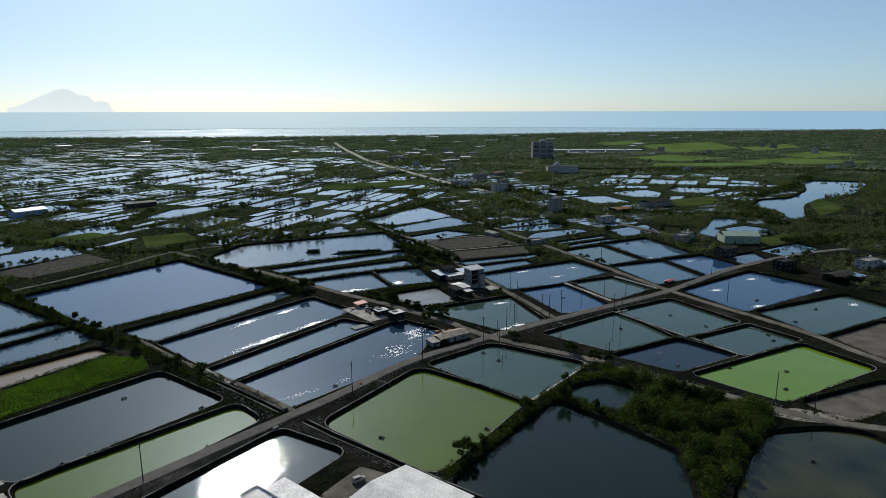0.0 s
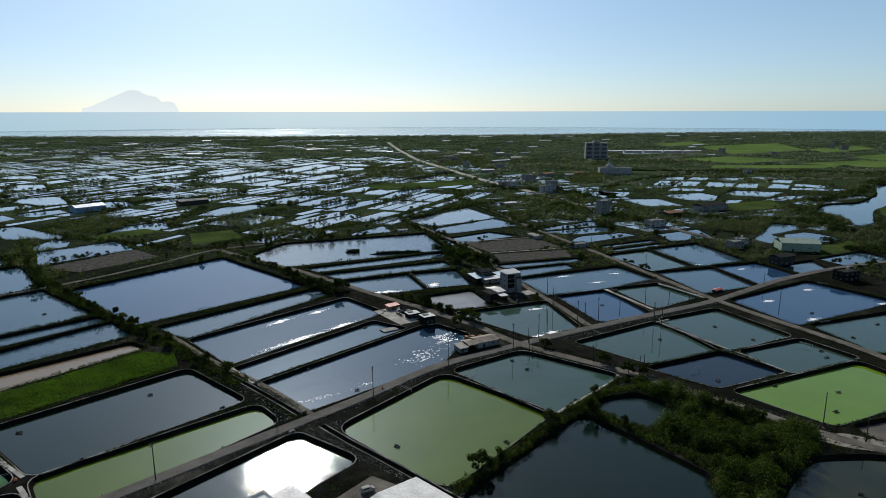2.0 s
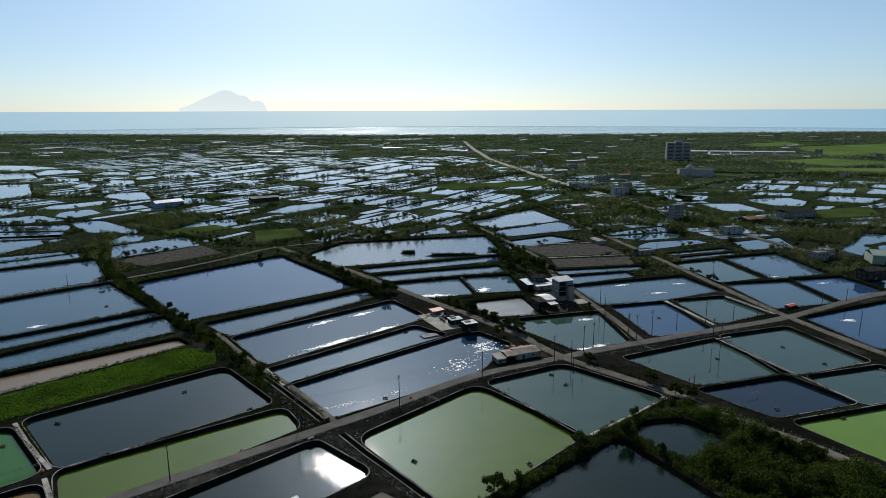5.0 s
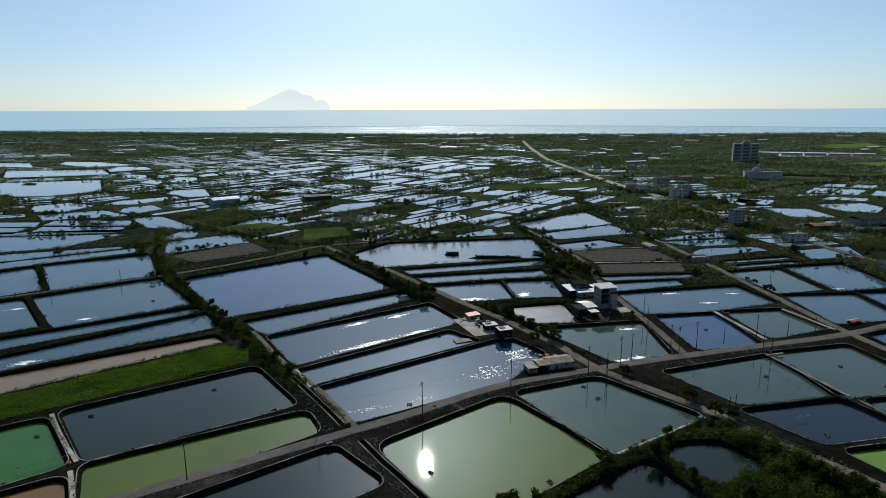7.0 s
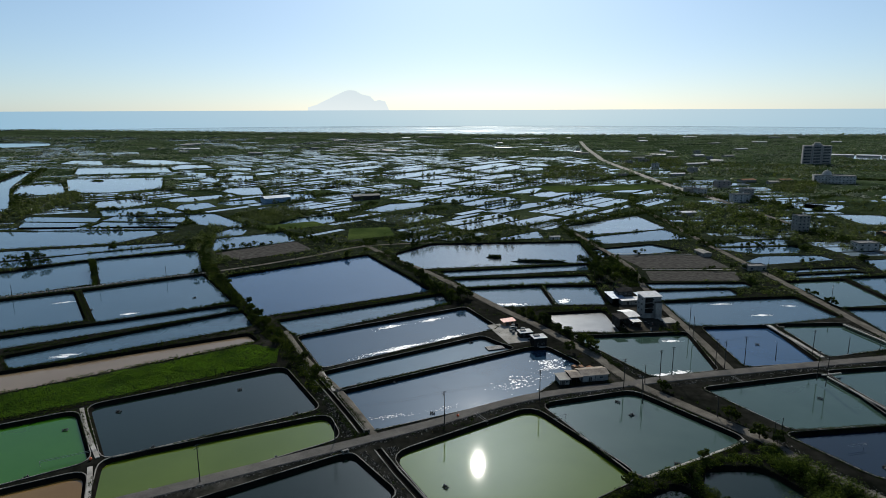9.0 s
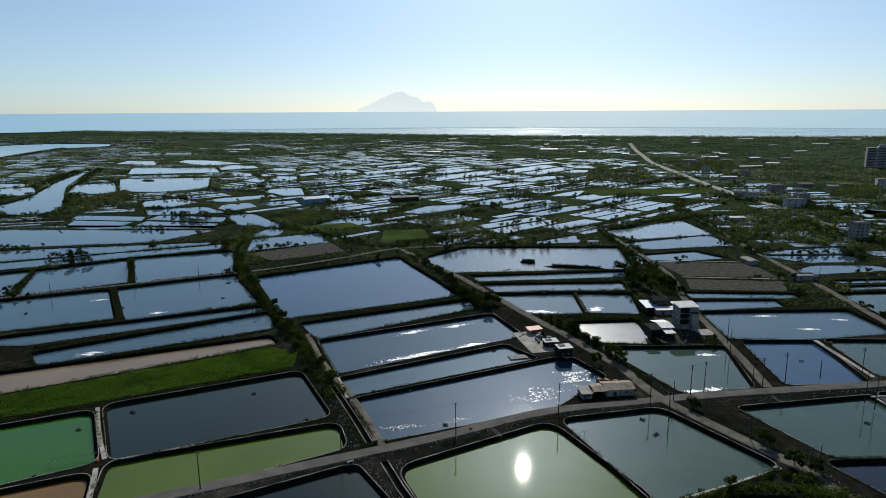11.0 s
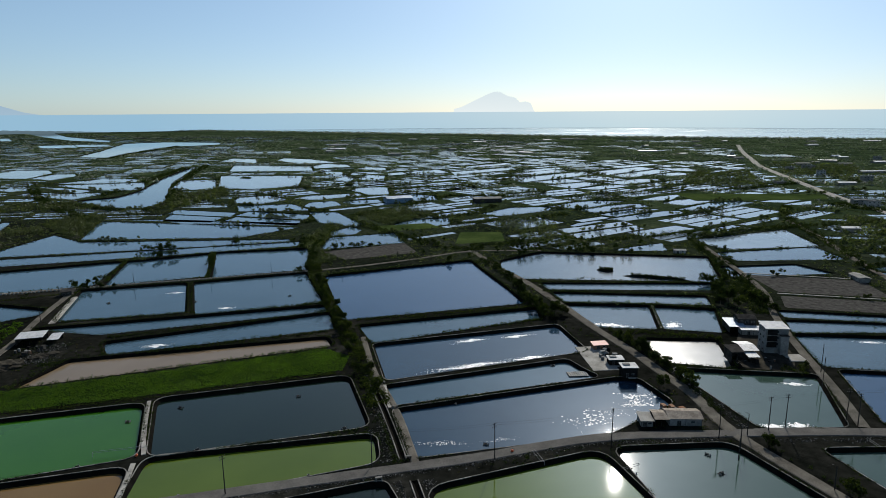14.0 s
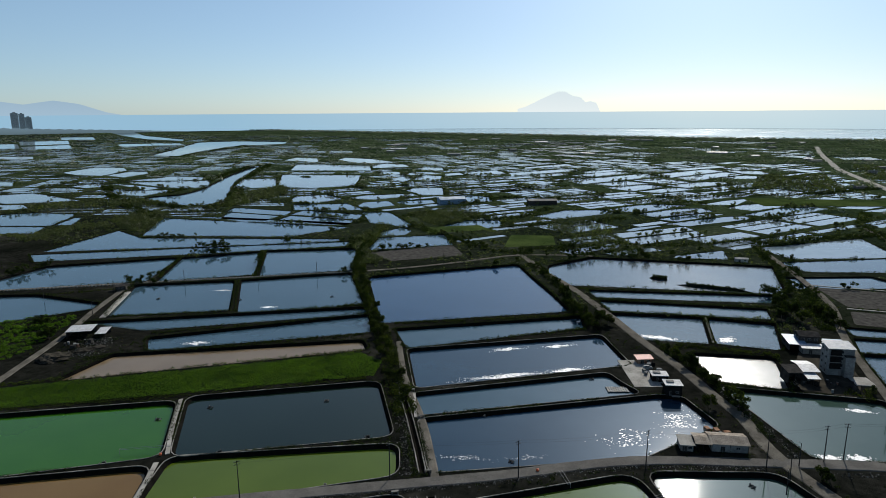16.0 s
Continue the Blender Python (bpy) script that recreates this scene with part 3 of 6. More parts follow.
pond("blue", 1, (-13.33, 763.1), (31.17, 836.5), (4.847, 830.8), (-35.76, 770.9))
pond("blue", 1, (-0.9147, 737.6), (58, 811), (51.55, 828.7), (33.18, 818.1), (-24.67, 741))
pond("blue", 1, (-49.79, 684.8), (-23.92, 729.1), (-29.03, 731), (-49, 708), (-55, 690))
pond("silver", 1, (-61, 1011), (-11.53, 1080), (-51.19, 1084), (-91.9, 1012))
pond("silver", 1, (-27.42, 1088), (48.89, 1204), (-13.09, 1190), (-64.96, 1110))
pond("silver", 1, (18, 1079), (69, 1160), (42, 1169), (-16, 1082))
pond("silver", 1, (39, 1257), (67, 1275), (80, 1318), (50.81, 1332), (9.876, 1266))
pond("silver", 1, (61.55, 874.2), (102.7, 939.2), (94.37, 964.2), (48.49, 924.8), (31.99, 886))
pond("blue", 1, (74.29, 833.5), (110, 872), (143, 927.8), (126.3, 934.3), (86.81, 906.5), (49.48, 837.8))
pond("silver", 1, (41.47, 920.2), (57.67, 992.4), (27.9, 957.6), (-0.373, 903.9))
pond("silver", 1, (123.2, 978.7), (174.3, 1038), (147.5, 1047), (110.9, 997.7))
pond("silver", 1, (146.6, 946.1), (201.7, 1020), (175.3, 1022), (119.5, 963.3))
pond("silver", 1, (180.6, 937), (237.4, 1020), (241.4, 1045), (223, 1035), (148.5, 936.1))
pond("silver", 1, (205, 919), (213.5, 966.7), (173.2, 919))
pond("silver", 1, (-454.6, 1126), (-432.1, 1161), (-458.3, 1198), (-474, 1165))
pond("blue", 1, (262.9, 636.9), (273.5, 639.9), (282.1, 658.9), (268.9, 653.1))
pond("silver", 1, (810, 1594), (995, 1578), (1067, 1707), (905, 1777), (812, 1691))
pond("blue", 1, (362, 466), (390.2, 493.2), (391.5, 503.4), (437.1, 521.3), (450.6, 542.5), (433, 556.6), (359.2, 485.5))
pond("blue", 1, (380.8, 469.4), (416.4, 461.5), (439.2, 471.7), (437.3, 495.5), (430.5, 506.9), (403.1, 500.4))
pond("blue", 1, (-262.8, 565.5), (-245.8, 581.1), (-250.2, 604.1), (-267.9, 616.4), (-274.4, 582.8))
pond("silver", 1, (490.7, 901.9), (542.1, 964.2), (569.5, 952.4), (519.5, 894.5))
pond("silver", 1, (518.7, 886.4), (571.6, 947.1), (601.3, 934.7), (551.5, 877.9))
pond("silver", 1, (551.4, 976.3), (582.4, 1013.8), (615.8, 1005.1), (585.4, 967.4))
pond("silver", 1, (588.4, 961.8), (625.5, 1002.5), (659.7, 988.4), (615.7, 949.8))
pond("silver", 1, (560.8, 867.4), (609.7, 927.9), (643.5, 905.5), (600.2, 857.2))
pond("silver", 1, (598.8, 849.6), (647.9, 899.9), (672.1, 889.2), (627.7, 834.2))
pond("silver", 1, (632.5, 945.5), (671.4, 985.3), (705.2, 971.3), (666.9, 931.7))
pond("silver", 1, (642.9, 830.3), (688.9, 880.4), (708.5, 862.3), (666.2, 816.5))
pond("silver", 1, (701.8, 899.4), (738.7, 937.3), (760.8, 916.9), (723.5, 880.2))
pond("silver", 1, (699.3, 843.7), (729.4, 874.3), (757.6, 832.8), (724.0, 813.2))
pond("silver", 1, (660.8, 802.8), (683.7, 827.6), (749.7, 794.9), (724.9, 775.2))
pond("silver", 1, (478.1, 835.2), (504.0, 862.3), (546.0, 843.8), (523.0, 816.4))
pond("silver", 1, (440.4, 789.9), (513.0, 801.4), (513.8, 764.6), (480.8, 724.5), (447.3, 733.1))
pond("silver", 1, (538.7, 784.5), (574.9, 813.9), (631.3, 781.4), (578.4, 741.6), (539.8, 757.9))
pond("silver", 1, (366.9, 759.5), (418.4, 755.1), (417.8, 691.6), (370.0, 693.6))
pond("silver", 1, (497.4, 726.0), (521.1, 722.9), (496.0, 698.1), (478.6, 697.1))
pond("silver", 1, (356.8, 811.4), (378.8, 846.5), (419.1, 829.1), (383.7, 785.4))
pond("silver", 1, (537.5, 710.0), (599.4, 742.6), (640.7, 744.9), (601.1, 717.3), (557.3, 702.0))
pond("blue", 1, (177.4, 573.5), (251.8, 606.7), (262.3, 598.5), (253.4, 582.5), (181.6, 567.1))
pond("blue", 1, (181.3, 559.9), (251.0, 574.8), (255.0, 565.0), (246.2, 549.8), (211.5, 542.0), (196.7, 549.9))
pond("blue", 1, (194.0, 514.7), (211.3, 532.8), (246.1, 539.3), (259.0, 540.3), (263.3, 525.9), (197.5, 501.9))
pond("blue", 1, (209.5, 488.6), (266.6, 503.3), (268.0, 495.8), (211.3, 480.7))
pond("blue", 1, (210.8, 472.6), (263.4, 487.9), (269.1, 481.3), (212.1, 464.7))

# ---------------------------------------------------------------- rivers, fields and roads
rng = random.Random(7)


def river(name, *corners):
    poly = rounded(list(corners), 40, 5)
    HOLES.append(grow(poly, 1.5))
    BASINS.append(poly)
    ob = tagged(thing(name, Matrix(), "calm blue river winding between wooded banks", "river"), kind="structure")
    sheet("water", grow(poly, 1.0), -1.2, WATER["blue"], ob)
    as_mesh("bank", *ring(grow(poly, 1.5), 0.0, grow(poly, -1.5), -2.2), M_BANK, ob)


river("water_river_east", (537, 615), (597, 667), (645, 664), (752, 738), (830, 845), (930, 790), (757, 667), (678, 648), (612, 612), (538, 534), (507, 524), (543, 584))
river("water_river_west", (-712, 662), (-659, 657), (-600, 644), (-572, 681), (-614, 731), (-759, 904), (-964, 1214), (-932, 1137), (-843, 978), (-725, 799), (-699, 726), (-722, 702))
river("water_estuary", (-1512, 1366), (-1676, 1603), (-2048, 2072), (-1977, 2215), (-1705, 2232), (-1574, 2050), (-1656, 1902), (-1525, 1616), (-1393, 1379))
river("water_lagoon", (-4024, 3147), (-3804, 3193), (-2993, 2609), (-2340, 2280), (-2215, 2146), (-2524, 2229), (-3079, 2539))

FLAT = []       # fields, yards and roads: no random plants there


def canal(name, width, *pts):
    """A narrow feed canal: dark water between two low cast walls."""
    ob = tagged(thing(name, Matrix(), "narrow dark feed canal between low concrete walls", "canal"), kind="structure")
    pts = [Vector(p) for p in pts]
    edges = []
    for s in (-1, 1):
        row = []
        for i, p in enumerate(pts):
            way = (pts[min(i + 1, len(pts) - 1)] - pts[max(i - 1, 0)]).normalized()
            row.append(p + Vector((way.y, -way.x)) * s * width / 2)
        edges.append(row)
    poly = [tuple(p) for p in edges[0] + edges[1][::-1]]
    HOLES.append(poly)
    BASINS.append(poly)
    sheet("water", grow(poly, 0.1), -1.0, WATER["ink"], ob)
    as_mesh("bank", *ring(poly, 0.0, grow(poly, 0.02), -1.4), M_BANK, ob)
    for s, row in zip((-1, 1), edges):
        for a, b in zip(row, row[1:]):
            way = b - a
            bm = bmesh.new()
            box(bm, way.length, 0.4, 1.5, 0, 0, -1.2, bevel=0.04)
            mid = (a + b) / 2 + Vector((way.y, -way.x)).normalized() * s * 0.2
            part("canal_wall", bm, M_LIP, ob, "stained cast concrete").matrix_basis = pose(mid.x, mid.y, 0, 0, 0, math.degrees(math.atan2(way.y, way.x)))


canal("canal_north", 2.0, (-41.5, 218), (-49.1, 229.5), (-62.5, 248.9), (-72, 262))
canal("canal_south", 2.2, (-33.1, 207.2), (-24, 193.4), (-15.0, 181.2), (2.6, 156.4), (14, 141))


def field(name, mat, label, category, z, *corners, r=3):
    poly = rounded(list(corners), r)
    FLAT.append(poly)
    return tagged(sheet(name, poly, z, mat), label, category, kind="stuff")


field("gravel_bed", M_GRAVEL, "dark grey gravel spread in a drained pond", "gravel", 0.05, (-235, 500), (-183, 555), (-157, 522), (-203, 479))
field("gravel_bed", M_GRAVEL, "dark grey gravel heaps in a drained pond", "gravel", 0.05, (95, 525.5), (167, 531), (174, 489), (109, 483))
field("gravel_bed", M_GRAVEL, "dark gravel and weeds in a drained pond", "gravel", 0.05, (109, 474), (174, 479), (169, 453), (108, 447))
for c in (((1220, 1903), (1623, 2031), (1404, 1631), (1070, 1509)), ((816, 1218), (1116, 1158), (975, 1105), (760, 1157)), ((1030, 1220), (1242, 1270), (1323, 1093), (1102, 1096)),
          ((1297, 1363), (1539, 1467), (1509, 1295), (1266, 1242)), ((840, 1397), (1013, 1453), (1109, 1312), (895, 1245)), ((1154, 2092), (1393, 2206), (1325, 1992), (1129, 1933)),
          ((1449, 1683), (1751, 1811), (1662, 1649), (1368, 1522))):
    field("rice_field", M_RICE, "bright green rice paddy on the plain", "rice field", 0.06, *c)
for c in (((384, 444), (442, 465), (428, 431), (366, 412)), ((627, 618), (676, 648), (633, 566), (556, 533)), ((472, 693), (559, 715), (524, 650), (451, 641)), ((46, 994), (243, 1040), (238, 986), (73, 925)),
          ((-253, 622), (-200, 660), (-178, 639), (-227, 598)), ((-151, 621), (-113, 633), (-99, 591), (-138, 564))):
    field("meadow", M_MEADOW, "rough green meadow between the ponds", "meadow", 0.05, *c)
field("yard", M_TRACK, "bare grey gravel farmyard beside the ponds", "yard", 0.05, (-32, 158), (-18, 170), (-4, 157), (-2, 120), (-40, 110), r=1)


def smooth_line(pts, step=6.0):
    """A line through pts with eased bends."""
    pts = [Vector(p) for p in pts]
    res = []
    for i in range(len(pts) - 1):
        a, b, c, d = pts[max(0, i - 1)], pts[i], pts[i + 1], pts[min(len(pts) - 1, i + 2)]
        k = max(2, int((c - b).length / step))
        for j in range(k):
            t = j / k
            res.append(0.5 * (2 * b + (c - a) * t + (2 * a - 5 * b + 4 * c - d) * t * t + (3 * b - a - 3 * c + d) * t ** 3))
    return res + [pts[-1]]


def road(name, width, mat, label, *pts, z=0.22):
    line = smooth_line(pts, max(6.0, width * 1.5))
    verts, faces, left, right = [], [], [], []
    for i, p in enumerate(line):
        way = (line[min(i + 1, len(line) - 1)] - line[max(i - 1, 0)]).normalized()
        side = Vector((way.y, -way.x))
        w = width / 2 * (1 + 0.05 * math.sin(i * 1.7))
        a, b = p - side * w, p + side * w
        left.append(tuple(a)), right.append(tuple(b))
        verts += [(*(a - side * 0.5), -0.1), (*a, z), (*p, z + 0.05), (*b, z), (*(b + side * 0.5), -0.1)]
        if i:
            faces += [(5 * i - 5 + k, 5 * i - 4 + k, 5 * i + 1 + k, 5 * i + k) for k in range(4)]
    FLAT.append(left + right[::-1])
    return tagged(as_mesh(name, verts, faces, mat), label, "road", kind="structure")


road("road_main", 5.0, M_ROAD, "narrow grey asphalt road on a levee", (-135, 149), (-96, 175), (-47.5, 207.4), (-18, 227), (20, 254), (62, 271.5), (76, 277))
road("road_cross", 5.4, M_ROAD, "grey asphalt road between the ponds", (74, 276.5), (102, 286.3), (155, 303.5), (209.2, 321.6), (293, 360), (381, 384), (470, 392), (640, 420), z=0.21)
road("road_north", 4.6, M_TRACK, "pale concrete lane across the ponds", (-118, 545), (-104, 527), (-82, 495), (-55, 463), (-36, 437), (-14, 404), (7, 372), (26, 346), (42, 320), (53, 303), (66.8, 272.4), (103.6, 228), (111, 212.6), (130, 188.2), (148, 160), (175, 137), (300, 60), z=0.2)
road("road_lateral", 4.6, M_TRACK, "pale concrete lane on a wide levee", (250, 120), (231, 190), (228, 234.5), (209.2, 321.6), (197, 446.2), (180, 599), (172, 706), (160, 790), z=0.19)
road("road_farm_lane", 3.6, M_TRACK, "pale lane past the white tower house", (111.8, 293), (109, 330), (103, 384.2), (100, 430), (98, 500), (62, 655), z=0.18)
road("road_canal", 2.2, M_TRACK, "narrow concrete path beside the canal", (-36.5, 217), (-57.5, 249.3), (-84, 284), (-108, 322), z=0.2)
road("road_west_lane", 3.4, M_TRACK, "pale farm lane between the ponds", (-235, 185), (-250, 211), (-276, 256), (-301, 292), (-331, 340), z=0.2)
road("road_west_levee", 3.2, M_TRACK, "gravel lane on a long levee", (-470, 240), (-401.8, 297.7), (-331.8, 350), (-206.4, 441.9), (-155.6, 492), (-116, 540), (-60, 560), z=0.19)
road("road_highway", 12.0, M_CONCRETE, "pale straight country road towards the sea", (252, 2420), (230, 2020), (221, 1700), (217, 1520), (229, 1335), (242, 1150), (252, 1030), (264, 940), (278, 860), z=0.25)
road("road_village", 6.0, M_ROAD, "grey village road between houses and trees", (278, 860), (288, 780), (300, 650), (330, 470), z=0.24)

# ---------------------------------------------------------------- far small ponds, too many to count
far_v, far_f, far_bv, far_bf = [], [], [], []
boxes = [(min(p[0] for p in q), min(p[1] for p in q), max(p[0] for p in q), max(p[1] for p in q), q) for q in BASINS + FLAT]


def taken(x, y, pad=0.0):
    return any(a - pad < x < c + pad and b - pad < y < d + pad and (pad > 0 or inside((x, y), q)) for a, b, c, d, q in boxes)


far_shapes = []


def far_block(x, y, yaw, rows, cols, length, width):
    """Strips of ponds side by side, parted by narrow levees."""
    u, v = Vector((math.cos(yaw), math.sin(yaw))), Vector((-math.sin(yaw), math.cos(yaw)))
    at = -rows * width / 2
    for i in range(rows):
        w = width * rng.uniform(0.65, 1.25)
        for j in range(cols):
            if rng.random() < 0.07:
                continue
            c = Vector((x, y)) + u * ((j - (cols - 1) / 2) * (length + 5)) + v * (at + w / 2)
            n = length * rng.uniform(0.86, 1.0)
            pts = [tuple(c + u * a * n / 2 + v * b * (w / 2 - 1.6)) for a, b in ((-1, -1), (1, -1), (1, 1), (-1, 1))]
            probe = [c + u * a * n / 2 + v * b * (w / 2 + 1) for a in (-1.05, -0.5, 0, 0.5, 1.05) for b in (-1, 0, 1)]
            if any(taken(p.x, p.y) for p in probe):
                continue
            boxes.append((min(p[0] for p in pts), min(p[1] for p in pts), max(p[0] for p in pts), max(p[1] for p in pts), pts))
            far_shapes.append(pts)
        at += w


for _ in range(420):      # the broad grid of ponds towards the highway
    y = rng.uniform(760, 1560)
    x = rng.uniform(-0.5 * y, 0.13 * y)
    far_block(x, y, radians(54 + rng.uniform(-3, 3)), rng.randrange(6, 11), rng.choice((2, 3)), rng.uniform(55, 90), rng.uniform(15, 24))
for _ in range(2600):
    y = 560 + 2150 * rng.random() ** 1.25
    x = rng.uniform(-1.75 * y, 0.85 * y)
    if (x > 330 and y > 930) or noise.noise(Vector((x / 420, y / 420, 3.3))) < (-0.7 if x < -0.7 * y else -0.4 if y < 1500 else 0.05):
        continue
    far_block(x, y, radians((30 if x < -500 else 54 if x < 230 else 14) + rng.uniform(-5, 5)), rng.randrange(2, 8), rng.choice((1, 1, 2)), rng.uniform(45, 95), rng.uniform(13, 22))
far_shapes.sort(key=lambda q: math.hypot(q[0][0] * 1.3, q[0][1]))
for pts in far_shapes[:160]:
    HOLES.append(grow(pts, 1.0))
    ob = thing("fish_pond", Matrix(), "narrow silvery fish pond between low levees", "pond", "fish ponds on the plain")
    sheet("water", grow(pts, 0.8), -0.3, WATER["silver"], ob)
    as_mesh("bank", *ring(grow(pts, 1.0), 0.0, grow(pts, -1.0), -1.2), M_BANK, ob, "dark wet bank")
for pts in far_shapes[160:]:
    HOLES.append(grow(pts, 1.0))
    k = len(far_v)
    far_v += [(*p, -0.3) for p in grow(pts, 0.8)]
    far_f.append(range(k, k + 4))
    bv, bf = ring(grow(pts, 1.0), 0.0, grow(pts, -1.0), -1.2)
    k = len(far_bv)
    far_bv += bv
    far_bf += [tuple(i + k for i in f) for f in bf]
far = thing("far_ponds", Matrix(), "many small bright fish ponds far across the plain", "ponds", kind="stuff")
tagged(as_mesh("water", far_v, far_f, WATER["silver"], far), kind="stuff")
tagged(as_mesh("bank", far_bv, far_bf, M_BANK, far), kind="stuff")

# ---------------------------------------------------------------- the ground sheet, with the basins cut out
from mathutils.geometry import delaunay_2d_cdt

COAST = [(-4700, 4300), (-4200, 4050), (-2880, 3690), (-1640, 3400), (-760, 3200), (0, 3030), (510, 3010), (1030, 2990), (1880, 3080), (2600, 3060), (3600, 2980), (4700, 2900)]
outline = [(-4700, -900), (4700, -900)] + COAST[::-1]
gv, gf = [], []
for poly in [outline] + HOLES:
    if area2(list(poly)) < 0:
        poly = poly[::-1]
    gf.append(list(range(len(gv), len(gv) + len(poly))))
    gv += [Vector(p) for p in poly]
cv, ce, cf, _a, _b, origin = delaunay_2d_cdt(gv, [], gf, 0, 0.01)
keep = [f for f, o in zip(cf, origin) if list(o) == [0]]
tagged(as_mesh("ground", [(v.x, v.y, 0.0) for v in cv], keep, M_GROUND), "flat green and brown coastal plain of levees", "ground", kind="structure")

# ---------------------------------------------------------------- coast, sea and the far distance
beach = [(x, y - 25) for x, y in COAST] + [(x, y + 60) for x, y in COAST[::-1]]
tagged(as_mesh("ground_beach", [(x, y, 0.3 if i < len(COAST) else -1.5) for i, (x, y) in enumerate(beach)], [(i, i + 1, 2 * len(COAST) - 2 - i, 2 * len(COAST) - 1 - i) for i in range(len(COAST) - 1)], M_SAND), "grey sand beach along the shore", "beach", kind="structure")
tagged(sheet("water_sea", [(-4700, 3900), (-2880, 3500), (-760, 3100), (510, 2950), (4700, 2850), (4700, 4800), (-4700, 4800)], -1.0, M_SEA), "hazy pale blue sea beyond the plain", "sea", kind="structure")


def arc(name, mat, radius, a0, a1, top, low=-3.0, step=1.0, label="", category=""):
    """A strip of distance standing on an arc round the plain; top gives its height by bearing."""
    n = int((a1 - a0) / step) + 1
    dirs = [radians(a0 + i * (a1 - a0) / (n - 1)) for i in range(n)]
    verts = [(radius * math.sin(a), radius * math.cos(a), z) for a in dirs for z in (low, top(math.degrees(a)))]
    return tagged(as_mesh(name, verts, [(2 * i, 2 * i + 2, 2 * i + 3, 2 * i + 1) for i in range(n - 1)], mat), label, category, kind="structure")


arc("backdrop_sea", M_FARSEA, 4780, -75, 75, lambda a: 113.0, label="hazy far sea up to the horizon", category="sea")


def profile(steps, k):
    """Heights between the steps (place, height), eased."""
    for (a, ha), (b, hb) in zip(steps, steps[1:]):
        if a <= k <= b:
            return ha + (hb - ha) * (k - a) / (b - a)
    return 0.0


HEADLAND = ((0, 62), (0.35, 50), (0.6, 30), (0.85, 14), (1, 2))
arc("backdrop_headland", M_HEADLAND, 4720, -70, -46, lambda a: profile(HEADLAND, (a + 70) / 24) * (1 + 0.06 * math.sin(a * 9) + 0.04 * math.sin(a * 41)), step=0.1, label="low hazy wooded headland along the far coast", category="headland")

ISLE = ((0, 6), (0.1, 10), (0.28, 23), (0.44, 34), (0.5, 37), (0.58, 36), (0.66, 29), (0.76, 26), (0.82, 17), (0.88, 19), (0.95, 16), (0.99, 3), (1, 0))
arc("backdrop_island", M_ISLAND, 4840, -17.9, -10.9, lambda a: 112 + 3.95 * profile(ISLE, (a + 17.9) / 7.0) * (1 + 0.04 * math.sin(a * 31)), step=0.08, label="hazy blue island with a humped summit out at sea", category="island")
HILLS = ((0, 60), (0.5, 44), (0.6, 31), (0.66, 29), (0.71, 20), (0.76, 16), (0.83, 22), (0.89, 17), (0.96, 4), (1, 0))
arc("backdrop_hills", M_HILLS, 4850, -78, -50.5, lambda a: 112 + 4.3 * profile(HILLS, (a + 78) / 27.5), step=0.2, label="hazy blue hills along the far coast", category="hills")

# ---------------------------------------------------------------- buildings
def slab(bm, a, b, c, d, t):
    """A plate with top corners a b c d and thickness t."""
    lo = [Vector(p) - Vector((0, 0, t)) for p in (a, b, c, d)]
    v = [bm.verts.new(p) for p in (a, b, c, d)] + [bm.verts.new(p) for p in lo]
    for f in ((0, 1, 2, 3), (7, 6, 5, 4), (0, 4, 5, 1), (1, 5, 6, 2), (2, 6, 7, 3), (3, 7, 4, 0)):
        bm.faces.new([v[i] for i in f])


def ribbed_roof(bm, w, d, h, rise, over=0.5, pitch=1.1):
    """One ribbed sheet over both pitches, the ridge along x; a single pitch up to the back where rise < 0."""
    x0, x1 = -w / 2 - over, w / 2 + over
    k = max(2, int(w / pitch))
    xs = []
    for i in range(k):
        a = x0 + (x1 - x0) * i / k
        b = (x1 - x0) / k
        xs += [(a, 0.0), (a + b * 0.7, 0.0), (a + b * 0.76, 0.035), (a + b * 0.94, 0.035)]
    xs.append((x1, 0.0))
    rows = [(-d / 2 - over, h), (0, h + rise), (d / 2 + over, h)] if rise > 0 else [(-d / 2 - over, h), (d / 2 + over, h - rise)]
    n = len(xs)
    layers = [[[bm.verts.new((x, y, z + r - t)) for x, r in xs] for y, z in rows] for t in (0.0, 0.1)]
    top, low = layers
    for j in range(len(rows) - 1):
        for i in range(n - 1):
            bm.faces.new((top[j][i], top[j][i + 1], top[j + 1][i + 1], top[j + 1][i]))
            bm.faces.new((low[j][i], low[j + 1][i], low[j + 1][i + 1], low[j][i + 1]))
        for i in (0, n - 1):
            bm.faces.new((top[j][i], top[j + 1][i], low[j + 1][i], low[j][i]))
    for j in (0, len(rows) - 1):
        for i in range(n - 1):
            bm.faces.new((top[j][i], low[j][i], low[j][i + 1], top[j][i + 1]))
    bmesh.ops.recalc_face_normals(bm, faces=bm.faces)


